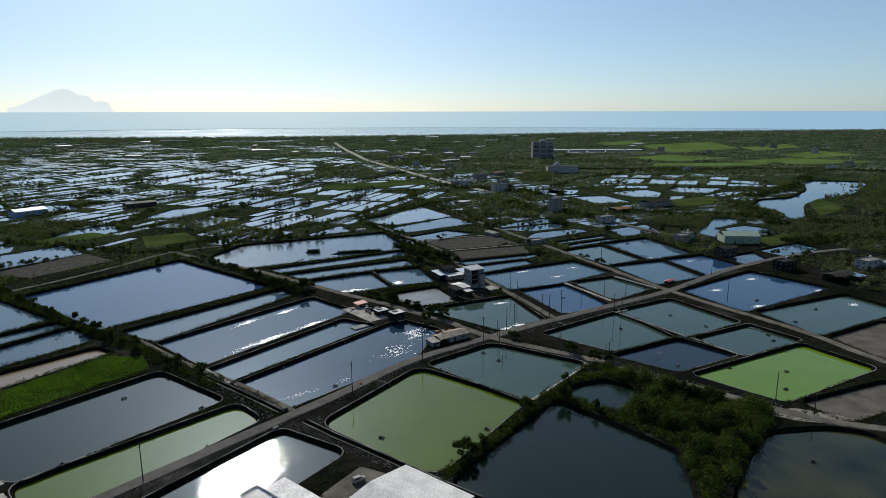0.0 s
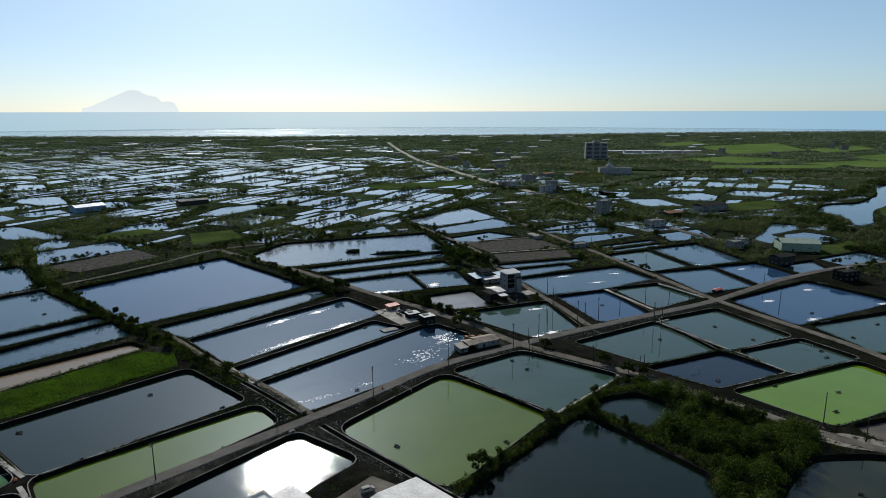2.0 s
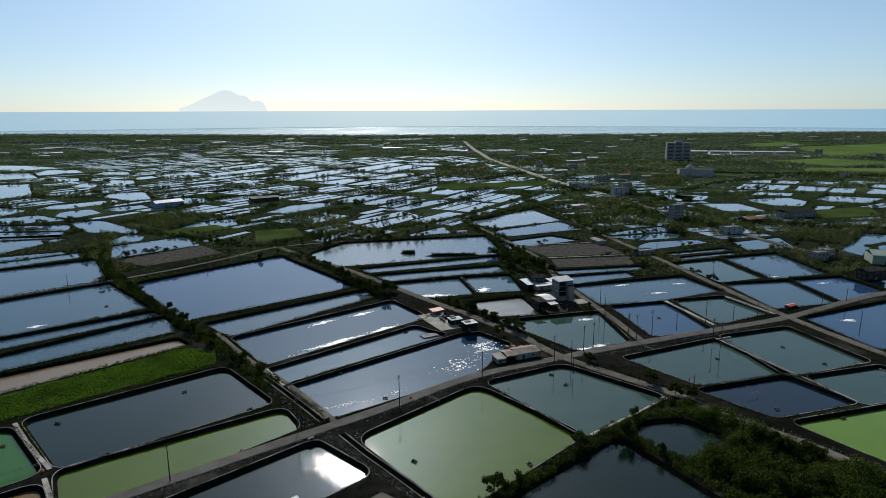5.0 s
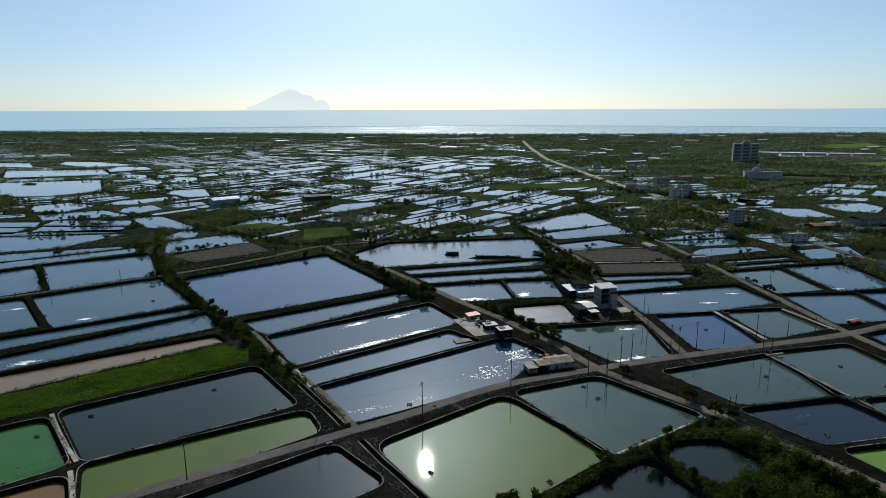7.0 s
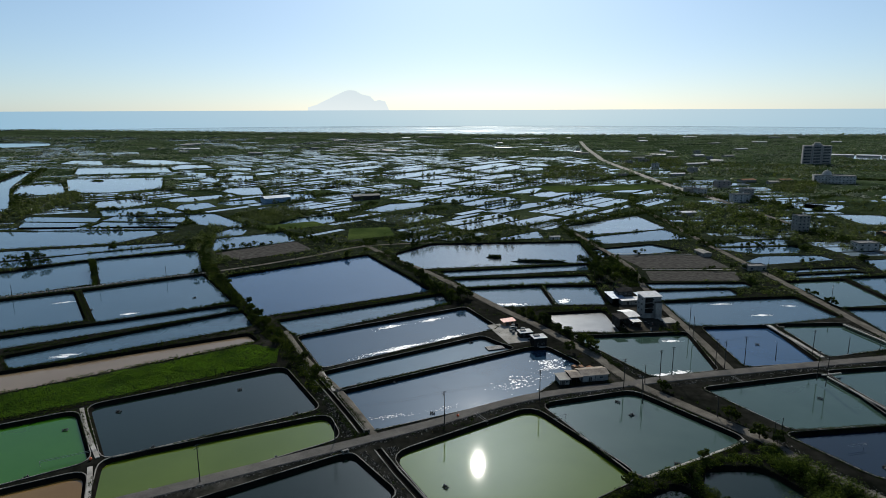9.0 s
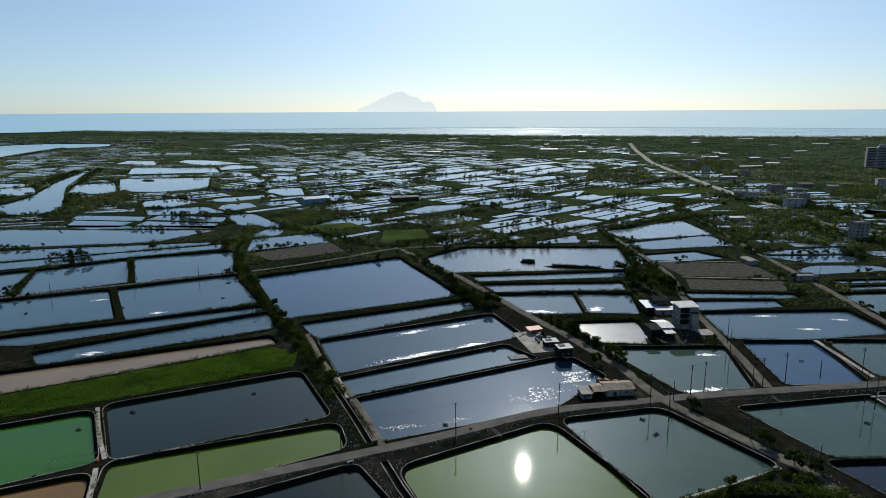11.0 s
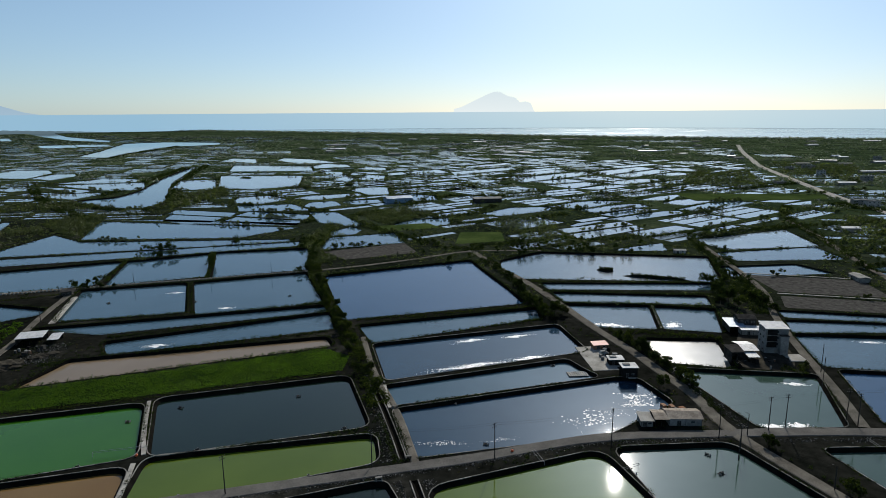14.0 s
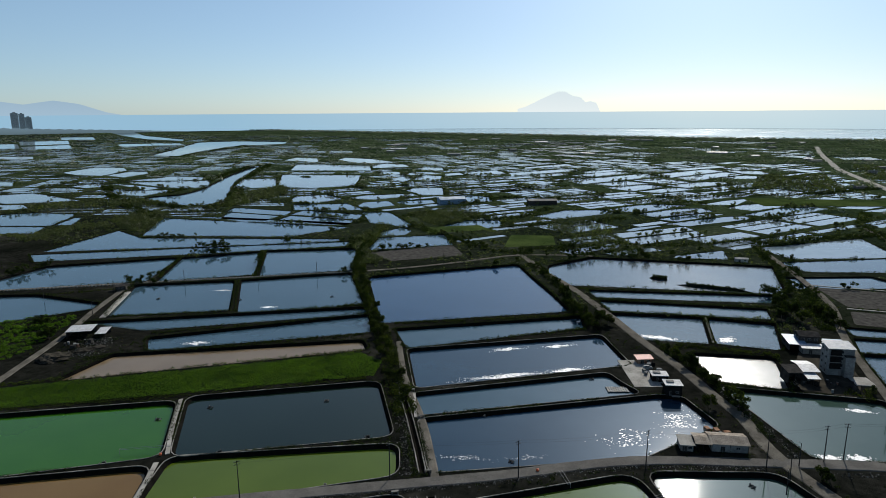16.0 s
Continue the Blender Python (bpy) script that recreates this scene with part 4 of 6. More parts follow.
def opening(parent, name, w, h, x, y, z, face, mat=None):
    """A window or door set on a wall; face: s, n, e or w."""
    sx, sy = (w, 0.1) if face in "sn" else (0.1, w)
    bm = bmesh.new()
    t = 0.09
    if face in "sn":
        for dx, dz, ww, hh in ((0, 0, w, t), (0, h - t, w, t), (-w / 2 + t / 2, 0, t, h), (w / 2 - t / 2, 0, t, h), (0, 0, t * 0.7, h)):
            box(bm, ww, 0.14, hh, x + dx, y, z + dz)
    else:
        for dy, dz, ww, hh in ((0, 0, w, t), (0, h - t, w, t), (-w / 2 + t / 2, 0, t, h), (w / 2 - t / 2, 0, t, h), (0, 0, t * 0.7, h)):
            box(bm, 0.14, ww, hh, x, y + dy, z + dz)
    fr = part(name, bm, M_GREY, parent)
    bm = bmesh.new()
    box(bm, sx * 0.96 if face in "sn" else 0.08, 0.08 if face in "sn" else sy * 0.96, h * 0.97, x, y, z + 0.01)
    part("pane" if name == "window" else "leaf", bm, mat or M_PANE, fr)


def walls(parent, w, d, h, mat, z=0.0, label=""):
    """Four walls with thickness, standing end to end."""
    t = 0.25
    for sx, sy, x, y in ((w, t, 0, -d / 2 + t / 2), (w, t, 0, d / 2 - t / 2), (t, d - 2 * t, -w / 2 + t / 2, 0), (t, d - 2 * t, w / 2 - t / 2, 0)):
        bm = bmesh.new()
        box(bm, sx, sy, h, x, y, z, bevel=0.03)
        part("wall", bm, mat, parent, label)


def house(x, y, yaw, w, d, storeys, wall, label, near=True, tank=True, name="house", top=None, floor_h=3.1, roof_mat=None, windows=3):
    ob = thing(name, pose(x, y, 0, 0, 0, yaw), label, "house", "houses on the plain")
    h = storeys * floor_h
    walls(ob, w, d, h, wall, -0.2)
    bm = bmesh.new()
    box(bm, w + 0.5, d + 0.5, 0.25, 0, 0, h - 0.2, bevel=0.04)
    if top is None:
        for sx, sy, px, py in ((w + 0.5, 0.2, 0, -d / 2 - 0.15), (w + 0.5, 0.2, 0, d / 2 + 0.15), (0.2, d + 0.1, -w / 2 - 0.15, 0), (0.2, d + 0.1, w / 2 + 0.15, 0)):
            box(bm, sx, sy, 0.7, px, py, h + 0.05)
    part("roof", bm, roof_mat or M_GREY, ob)
    if top:
        bm = bmesh.new()
        ribbed_roof(bm, w, d, h + 0.15, top)
        part("roof_sheet", bm, roof_mat or M_METAL, ob, "ribbed sheet roof")
    for s in range(storeys):
        for k in range(windows):
            px = (k + 0.5) / windows * w - w / 2
            if s == 0 and k == windows // 2:
                opening(ob, "door", 1.1, 2.1, px, -d / 2 - 0.03, 0.0, "s", M_TILE)
            else:
                opening(ob, "window", min(1.8, w / windows * 0.55), 1.3, px, -d / 2 - 0.03, s * floor_h + 1.0, "s")
        if near:
            for k in range(2):
                for side, px in (("e", w / 2 + 0.03), ("w", -w / 2 - 0.03)):
                    opening(ob, "window", 1.3, 1.2, px, (k - 0.5) * d * 0.45, s * floor_h + 1.0, side)
    if tank and top is None:
        bm = bmesh.new()
        tube(bm, (w * 0.2, d * 0.15, h + 0.7), (w * 0.2, d * 0.15, h + 2.4), 0.8, 0.8, 12)
        tube(bm, (w * 0.2, d * 0.15, h + 2.4), (w * 0.2, d * 0.15, h + 2.7), 0.8, 0.25, 12)
        for a, b in ((-0.5, -0.5), (0.5, -0.5), (-0.5, 0.5), (0.5, 0.5)):
            tube(bm, (w * 0.2 + a, d * 0.15 + b, h), (w * 0.2 + a, d * 0.15 + b, h + 0.75), 0.06, seg=5)
        part("water_tank", bm, M_METAL, ob, "steel roof tank")
    return ob


def shed(x, y, yaw, w, d, h, rise, roof, wall, label, name="shed", sides="nsew"):
    """A light farm shed: posts, sheet walls on the sides named, and a ribbed roof."""
    ob = thing(name, pose(x, y, 0, 0, 0, yaw), label, "shed", "farm sheds")
    for px in (-w / 2, 0, w / 2):
        for py in (-d / 2, d / 2):
            bm = bmesh.new()
            tube(bm, (px, py, -0.2), (px, py, h), 0.09, seg=6)
            part("post", bm, M_DARK, ob)
    for s in sides:
        bm = bmesh.new()
        if s in "sn":
            box(bm, w - 0.2, 0.08, h * 0.96, 0, (-d / 2 if s == "s" else d / 2), 0)
        else:
            box(bm, 0.08, d - 0.2, h * 0.96, (-w / 2 if s == "w" else w / 2), 0, 0)
        part("wall", bm, wall, ob)
    bm = bmesh.new()
    ribbed_roof(bm, w, d, h, rise)
    part("roof", bm, roof, ob)
    if "s" in sides:
        opening(ob, "door", 1.6, min(2.2, h * 0.8), -w * 0.2, -d / 2 - 0.08, 0.0, "s", M_DARK)
        opening(ob, "window", 1.4, 0.9, w * 0.22, -d / 2 - 0.08, h * 0.4, "s")
    return ob


def van(x, y, yaw, paint, label):
    ob = thing("van", pose(x, y, 0.1, 0, 0, yaw), label, "car")
    bm = bmesh.new()
    prof = [(-2.2, 0.35), (2.1, 0.35), (2.2, 0.8), (1.9, 1.05), (1.2, 1.15), (0.6, 1.75), (-1.9, 1.8), (-2.2, 1.1)]
    n = len(prof)
    vs = [bm.verts.new((px, s * (0.85 if pz < 1.2 else 0.72), pz)) for s in (-1, 1) for px, pz in prof]
    bm.faces.new(vs[:n]), bm.faces.new(vs[n:][::-1])
    for i in range(n):
        bm.faces.new((vs[i], vs[n + i], vs[n + (i + 1) % n], vs[(i + 1) % n]))
    bmesh.ops.recalc_face_normals(bm, faces=bm.faces)
    bmesh.ops.bevel(bm, geom=list(bm.edges), offset=0.06, segments=2, affect="EDGES")
    part("body", bm, paint, ob)
    for s in (-1, 1):
        bm = bmesh.new()
        box(bm, 2.1, 0.03, 0.45, -0.7, s * 0.795, 1.2)
        part("side_window", bm, M_PANE, ob)
        for px in (-1.35, 1.35):
            bm = bmesh.new()
            tube(bm, (px, s * 0.7, 0.22), (px, s * 0.9, 0.22), 0.33, 0.33, 14)
            w = part("wheel", bm, M_DARK, ob)
            bm = bmesh.new()
            tube(bm, (px, s * 0.9, 0.22), (px, s * 0.92, 0.22), 0.18, 0.16, 10)
            part("rim", bm, M_METAL, w)
    bm = bmesh.new()
    slab(bm, (1.2, -0.66, 1.2), (1.2, 0.66, 1.2), (0.66, 0.62, 1.72), (0.66, -0.62, 1.72), -0.03)
    part("windscreen", bm, M_PANE, ob)
    return ob


# the white tower house, its yard and sheds
# the yard's dark colour also stands for the shadows between the buildings
field("yard", M_SOIL, "yard round the tower house, darkened for its shadows", "yard", 0.05, (75, 341), (96, 341), (100, 362), (96, 392), (78, 393), (74, 366), r=1)
tower = house(90.5, 368.3, 16, 10.5, 8, 4, M_OLD_WHITE, "tall weathered white farmhouse with a grey sheet roof", name="tower_house", top=-0.9, windows=1, roof_mat=M_SLATE)
for k in range(1, 4):      # flat black panels paint the shade of deep loggias on the pond side
    bm = bmesh.new()
    box(bm, 4.6, 0.08, 2.2, -2.2, -4.07, k * 3.1 + 0.45)
    box(bm, 4.8, 0.9, 0.16, -2.2, -4.45, k * 3.1 + 0.25)
    part("loggia", bm, M_BLACK, tower, "loggia slab with its shade as a black panel")
bm = bmesh.new()
box(bm, 3.8, 2.4, 9.5, 2.9, -5.1, -0.1, bevel=0.05)
part("stair_tower", bm, M_OLD_WHITE, tower, "white stair block")
bm = bmesh.new()
box(bm, 4.2, 3.0, 0.25, 2.9, -5.1, 9.4, bevel=0.04)
part("landing_roof", bm, M_DARK, tower)
bm = bmesh.new()
box(bm, 8, 9, 0.5, 0, 0, -0.2, bevel=0.05)
ob = tagged(part("platform", bm, M_CONCRETE), "pale concrete pad beside the tower house", "platform")
ob.matrix_basis = pose(99.6, 360.5, 0, 0, 0, 16)
house(81, 400, 14, 9, 8, 2, M_DARK, "dark two-storey farmhouse among sheds", top=1.3, roof_mat=M_DARK)
shed(75.5, 396, 14, 7.5, 12, 3.6, -0.8, M_BLUE_SHEET, M_DARK, "long lean-to with a blue-grey sheet roof", sides="nw")
shed(93.5, 398, 14, 8, 10, 3.4, -0.7, M_BLUE_SHEET, M_DARK, "open lean-to with a grey-blue sheet roof", sides="n")
shed(84, 391.2, 14, 12, 5, 3.0, -0.5, M_METAL, M_GREY, "low shed with a grey sheet roof")
shed(71.8, 349.6, 20, 5.5, 8, 5.4, -0.5, M_DARK, M_DARK, "tall dark timber shed at the pond edge", sides="nw")
shed(77.5, 358.2, 20, 6.5, 12, 4.4, 1.0, M_METAL, M_DARK, "open shed with a bright white sheet roof", sides="nw")
shed(79.5, 349.8, 20, 4.5, 5, 3.2, -0.6, M_METAL, M_DARK, "low lean-to with a pale sheet roof", sides="n")


def junk(x, y, s, mat, label, kind):
    ob = thing(kind, pose(x, y, 0.05, 0, 0, rng.uniform(0, 360)), label, kind)
    bm = bmesh.new()
    if kind == "drum":
        tube(bm, (0, 0, 0), (0, 0, 0.9 * s), 0.32 * s, seg=12)
        part("barrel", bm, mat, ob)
        bm = bmesh.new()
        tube(bm, (0, 0, 0.9 * s), (0, 0, 0.94 * s), 0.33 * s, 0.3 * s, 12)
        part("lid", bm, M_GREY, ob)
        return
    for i in range(4):
        bm = bmesh.new()
        box(bm, 1.3 * s, 0.9 * s, 0.2 * s, 0, 0, 0.24 * s * i, bevel=0.02)
        part("board", bm, mat, ob)
    bm = bmesh.new()
    box(bm, 1.2 * s, 0.8 * s, 0.75 * s, 0, 0, 0.02)
    part("core", bm, M_DARK, ob)


hr2 = random.Random(21)
YARDS = [(76, 96, 342, 357), (88, 98, 376, 390), (-262, -252, 246, 256), (12, 22, 330, 344), (38, 54, 283, 286)]
for i in range(56):
    a, b, c, d = YARDS[i % 5]
    junk(hr2.uniform(a, b), hr2.uniform(c, d), hr2.uniform(0.8, 1.9), hr2.choice((M_DARK, M_BLACK, M_GREY, M_DARK, M_RUST, M_OLD_WHITE)), *hr2.choice((("stacked slatted crate of weathered boards", "crate"), ("weathered plastic drum standing in a farmyard", "drum"))))

# the shed at the road fork
shed(48.2, 277.2, 17, 12, 8, 3.0, 1.2, M_TAN, M_OLD_WHITE, "grey shed with a worn tan sheet roof at the fork")
shed(39.9, 273.8, 17, 4.6, 7.2, 2.9, 0.8, M_TAN, M_DARK, "lean-to with a tan sheet roof", sides="n")
shed(35.0, 271.0, 17, 4.2, 6, 2.5, -0.4, M_CONCRETE, M_GREY, "small grey lean-to shed beside the road")

# the feed station between the ponds
bm = bmesh.new()
box(bm, 12, 30, 0.5, 0, 0, -0.35, bevel=0.05)
ob = tagged(part("platform", bm, M_CONCRETE), "pale concrete platform at the head of the ponds", "platform")
ob.matrix_basis = pose(10.5, 331, 0, 0, 0, 24)
shed(10.5, 345, 28, 7, 4, 2.4, -0.5, M_RED, M_RUST, "low hut with a red sheet roof")
def pump_hut(x, y, yaw, w, d, h, label):
    """A dark hut on stilts with a thin pale slab roof, a dark doorway and a side platform."""
    ob = thing("pump_hut", pose(x, y, 0, 0, 0, yaw), label, "hut", "pump huts")
    walls(ob, w, d, h, M_BLACK, -0.6)
    bm = bmesh.new()
    box(bm, w + 0.9, d + 0.9, 0.22, 0, 0, h - 0.6, bevel=0.04)
    part("roof", bm, M_ROOF_WHITE, ob, "pale slab roof")
    bm = bmesh.new()
    box(bm, w * 0.45, d * 0.4, 0.5, -w * 0.15, d * 0.1, h - 0.38, bevel=0.04)
    part("roof_hatch", bm, M_GREY, ob)
    bm = bmesh.new()
    box(bm, w * 0.5, 1.4, 0.16, w * 0.1, -d / 2 - 0.75, -0.1, bevel=0.02)
    part("platform", bm, M_CONCRETE, ob)
    opening(ob, "door", 1.0, 2.0, -w * 0.2, -d / 2 - 0.03, 0.0, "s", M_BLACK)
    opening(ob, "window", 1.4, 0.8, w * 0.2, -d / 2 - 0.03, 1.0, "s")


pump_hut(19.5, 327, 20, 6.5, 5, 3.4, "dark pump hut with a pale slab roof")
pump_hut(26.2, 315.5, 20, 6.5, 5.5, 5.0, "tall dark pump hut with a pale roof over water")
van(13.5, 337, 30, M_WHITE, "small white van parked on the concrete platform")


def raft(x, y, yaw):
    ob = thing("work_raft", pose(x, y, -1.25, 0, 0, yaw), "pale timber work raft moored in the pond", "raft")
    for i in range(9):
        bm = bmesh.new()
        box(bm, 0.8, 5, 0.14, -4 + i, 0, 0.3, bevel=0.02)
        part("deck_board", bm, M_WHITE if i % 3 else M_CONCRETE, ob)
    for s in (-2, 0, 2):
        bm = bmesh.new()
        tube(bm, (-4.6, s, 0.12), (4.6, s, 0.12), 0.28, seg=8)
        part("float", bm, M_DARK, ob)


raft(4.5, 311.5, 24)

# the farm below the first bend
LEV = -55.5     # bearing of the levee there
shed(-10.5, 138.5, LEV, 26, 30, 5.2, 1.8, M_ROOF_WHITE, M_WHITE, "large white-roofed warehouse beside the yard", name="warehouse")
shed(-39.5, 151, LEV, 22, 7, 4.4, -0.6, M_METAL, M_GREY, "long shed with a ribbed grey sheet roof", name="long_shed", sides="nw")
house(-50, 154.5, LEV, 11, 6, 1, M_WHITE, "low white flat-roofed farm building", tank=False, roof_mat=M_ROOF_WHITE, windows=4, floor_h=4.2)
house(-60, 148, LEV, 12, 6, 1, M_WHITE, "low white flat-roofed outbuilding", tank=False, roof_mat=M_ROOF_WHITE, windows=4, floor_h=3.6)
van(-20, 161.6, 20, M_WHITE, "small white van parked in the farmyard")

# the farm in the west
shed(-268.5, 261.5, 35, 12, 9, 3.6, -0.5, M_METAL, M_DARK, "dark open farm shed with a white sheet roof", sides="nw")
shed(-257.5, 266, 35, 4.5, 9, 2.6, -0.4, M_METAL, M_DARK, "lean-to with a bright sheet roof", sides="n")
shed(-328, 332.5, 50, 6, 5, 3.0, 0.6, M_DARK, M_DARK, "small dark hut at the end of a levee lane")
bm = bmesh.new()
box(bm, 3.4, 56, 0.6, 0, 0, -0.4, bevel=0.05)
ob = tagged(part("revetment", bm, M_CONCRETE), "pale concrete apron along a pond bank", "revetment")
ob.matrix_basis = pose(-302, 308.5, 0, 0, 0, 37)
for x, y, r, hgt in ((-250, 233, 7, 2.0), (-246, 246, 4, 1.2), (-243, 252, 3, 1.0)):
    bm = bmesh.new()
    bmesh.ops.create_icosphere(bm, subdivisions=4, radius=1.0)
    for v in bm.verts:
        k = 1 + 0.45 * noise.noise(v.co * 2.3 + Vector((x, y, 0))) + 0.2 * noise.noise(v.co * 7)
        v.co = Vector((x + v.co.x * r * k, y + v.co.y * r * k, max(-0.3, v.co.z * hgt * k)))
    tagged(part("soil_mound", bm, M_SOIL), "heap of dark dug soil beside the farm lane", "soil mound")
parapet = thing("parapet", Matrix(), "low toothed concrete parapet along a levee lane", "parapet")
for a, b in (((-330, 349.2), (-206.5, 439.4)), ((-398, 297.5), (-337, 342.5))):
    a, b = Vector(a), Vector(b)
    for i in range(int((b - a).length / 2.4)):
        p = a.lerp(b, i * 2.4 / (b - a).length)
        bm = bmesh.new()
        box(bm, 1.25, 0.45, 1.0, 0, 0, -0.1, bevel=0.05)
        part("block", bm, M_CONCRETE, parapet).matrix_basis = pose(p.x, p.y, 0, 0, 0, 36)

# farms and houses to the east
house(317.3, 455.0, 12, 12, 9, 2, M_GREY, "grey two-storey farmhouse beside the ponds", roof_mat=M_GREY)
house(329, 463, 12, 9, 8, 2, M_WHITE, "white two-storey house beside the ponds")
shed(365.6, 440.3, -22, 30, 20, 7, 2.6, M_GREEN_SHEET, M_GREEN_SHEET, "large pale green metal warehouse on grass", name="warehouse")
house(316.7, 397.8, 10, 16, 9, 2, M_DARK, "dark two-storey house with a broad roof", top=1.4, roof_mat=M_DARK)
house(326.5, 347.3, 8, 14, 9, 2, M_BLACK, "dark two-storey farmhouse at the pond corner", roof_mat=M_DARK)
shed(336.9, 310.3, 8, 20, 10, 4.5, 1.0, M_DARK, M_DARK, "dark open shed at the pond edge", sides="n")
shed(350.7, 309.3, 10, 9, 8, 3, -0.5, M_BLUE_SHEET, M_GREY, "lean-to with a pale blue sheet roof", sides="n")
house(388.6, 332.0, 8, 18, 10, 2, M_WHITE, "white two-storey house with a railed balcony")
shed(408, 330, 8, 24, 9, 3.5, 1.0, M_CONCRETE, M_GREY, "long grey shed among trees")
house(288, 648, 12, 12, 10, 5, M_GREY, "grey narrow five-storey house among trees")
house(190, 487, 12, 14, 8, 1, M_GREY, "low grey pump house between pond strips", tank=False)
shed(166, 533, -75, 14, 7, 3, 0.8, M_CONCRETE, M_GREY, "low shed with a pale grey roof by the lane")
house(306, 567, 12, 18, 10, 2, M_WHITE, "long white two-storey house among trees")
shed(359.9, 625.3, 12, 22, 14, 4, 1.5, M_RUST, M_DARK, "wide rusty-roofed fish farm shed")
house(426.4, 653.3, 15, 40, 16, 2, M_GREY, "long grey fish farm hall", top=2.2, roof_mat=M_DARK, near=False, windows=7)
shed(50, 587, 14, 9, 5, 2.6, 0.6, M_WHITE, M_WHITE, "small white hut on the far pond bank")
shed(-184, 836, 28, 36, 14, 5, 1.6, M_CONCRETE, M_DARK, "long shed with a pale brown roof", name="long_shed")
shed(-295, 800, 40, 34, 18, 6, 2.4, M_BLUE_SHEET, M_BLUE_SHEET, "blue-roofed metal warehouse between far ponds", name="warehouse")
house(206, 740, 12, 16, 9, 1, M_GREY, "low grey house behind a pond", top=1.2, near=False)

shed(221.4, 339.1, 22, 7, 2.6, 1.4, 0.5, M_RED, M_DARK, "low red tarpaulin shelter on a levee")

# the tall block and the domed hall
block = thing("apartment_block", pose(652, 1458, 0, 0, 0, -14), "tall brown apartment block standing alone", "building")
bm = bmesh.new()
for sx, x in ((17, -18), (17, 0), (17, 18)):
    box(bm, sx, 18, 39 if x else 42, x, 0, -0.2, bevel=0.2)
box(bm, 50, 14, 37.5, 0, 1, -0.2)
part("wall", bm, M_BLOCK, block)
for s in range(12):
    for x in (-18, 0, 18):
        bm = bmesh.new()
        box(bm, 13, 0.3, 1.5, x, -9.1, 2.2 + s * 3.2)
        part("window", bm, M_PANE, block)
        bm = bmesh.new()
        box(bm, 14, 1.2, 0.9, x, -9.6, 0.9 + s * 3.2)
        part("balcony", bm, M_BLOCK, block)
bm = bmesh.new()
box(bm, 12, 10, 3.4, 0, 0, 41.7)
part("roof_house", bm, M_BLOCK, block)
hall = house(518, 1085, -14, 58, 20, 3, M_WHITE, "long white hall with a small dome", near=False, tank=False, name="domed_hall", floor_h=4, windows=12)
bm = bmesh.new()
bmesh.ops.create_uvsphere(bm, u_segments=20, v_segments=10, radius=7, matrix=Matrix.Translation((-10, 0, 13)))
tube(bm, (-10, 0, 11.5), (-10, 0, 14), 7.4, 7.4, 20)
tube(bm, (-10, 0, 19.5), (-10, 0, 22), 1.0, 0.5, 8)
part("dome", bm, M_WHITE, hall, "pale dome")

# houses along the highway and over the plain
hr = random.Random(5)
for x, y, s in [(325, 1010, 3), (262, 940, 2), (300, 856, 3), (318, 886, 4), (292, 1325, 3), (300, 1480, 2), (1082, 1577, 4), (1183, 1500, 2), (1538, 1642, 4), (1552, 1704, 5), (1440, 1389, 4), (1067, 990, 2), (1159, 1034, 3), (764, 1041, 2)]:
    house(x, y, hr.uniform(-10, 20), hr.uniform(12, 24), hr.uniform(9, 12), s, hr.choice((M_GREY, M_WHITE, M_TILE)), "distant grey village house on the plain", near=False, windows=3)
for i in range(46):
    y = hr.uniform(780, 1900)
    x = (255 if y < 1000 else 225) + hr.choice((-1, 1)) * hr.uniform(16, 90) + (0 if hr.random() < 0.6 else hr.uniform(0, 260))
    if taken(x, y) or taken(x + 12, y + 6) or taken(x - 12, y - 6) or taken(x + 9, y - 9):
        continue
    if hr.random() < 0.5:
        house(x, y, hr.uniform(-10, 25), hr.uniform(9, 18), hr.uniform(8, 11), hr.choice((1, 2, 2, 3)), hr.choice((M_GREY, M_WHITE, M_GREY, M_TILE)), "distant village house beside the highway", near=False, windows=3)
    else:
        shed(x, y, hr.uniform(-10, 25), hr.uniform(14, 30), hr.uniform(9, 14), 4, 1.4, hr.choice((M_METAL, M_CONCRETE, M_RUST, M_BLUE_SHEET)), M_GREY, "distant farm shed with a sheet roof")
for i in range(70):
    y = hr.uniform(1250, 2800)
    x = hr.uniform(-0.75 * y, 0.95 * y)
    if taken(x, y) or taken(x + 20, y) or taken(x - 20, y):
        continue
    shed(x, y, hr.uniform(-20, 50), hr.uniform(22, 60), hr.uniform(10, 18), 3.5, 1.6, hr.choice((M_METAL, M_WHITE, M_CONCRETE, M_METAL)), M_GREY, "distant long low shed with a bright sheet roof", name="long_shed")
for i in range(5):
    shed(820 + i * 52, 1700 - i * 16, -17, 48, 20, 3.5, 1.5, M_METAL, M_GREY, "long bright greenhouse beside the rice fields", name="greenhouse")
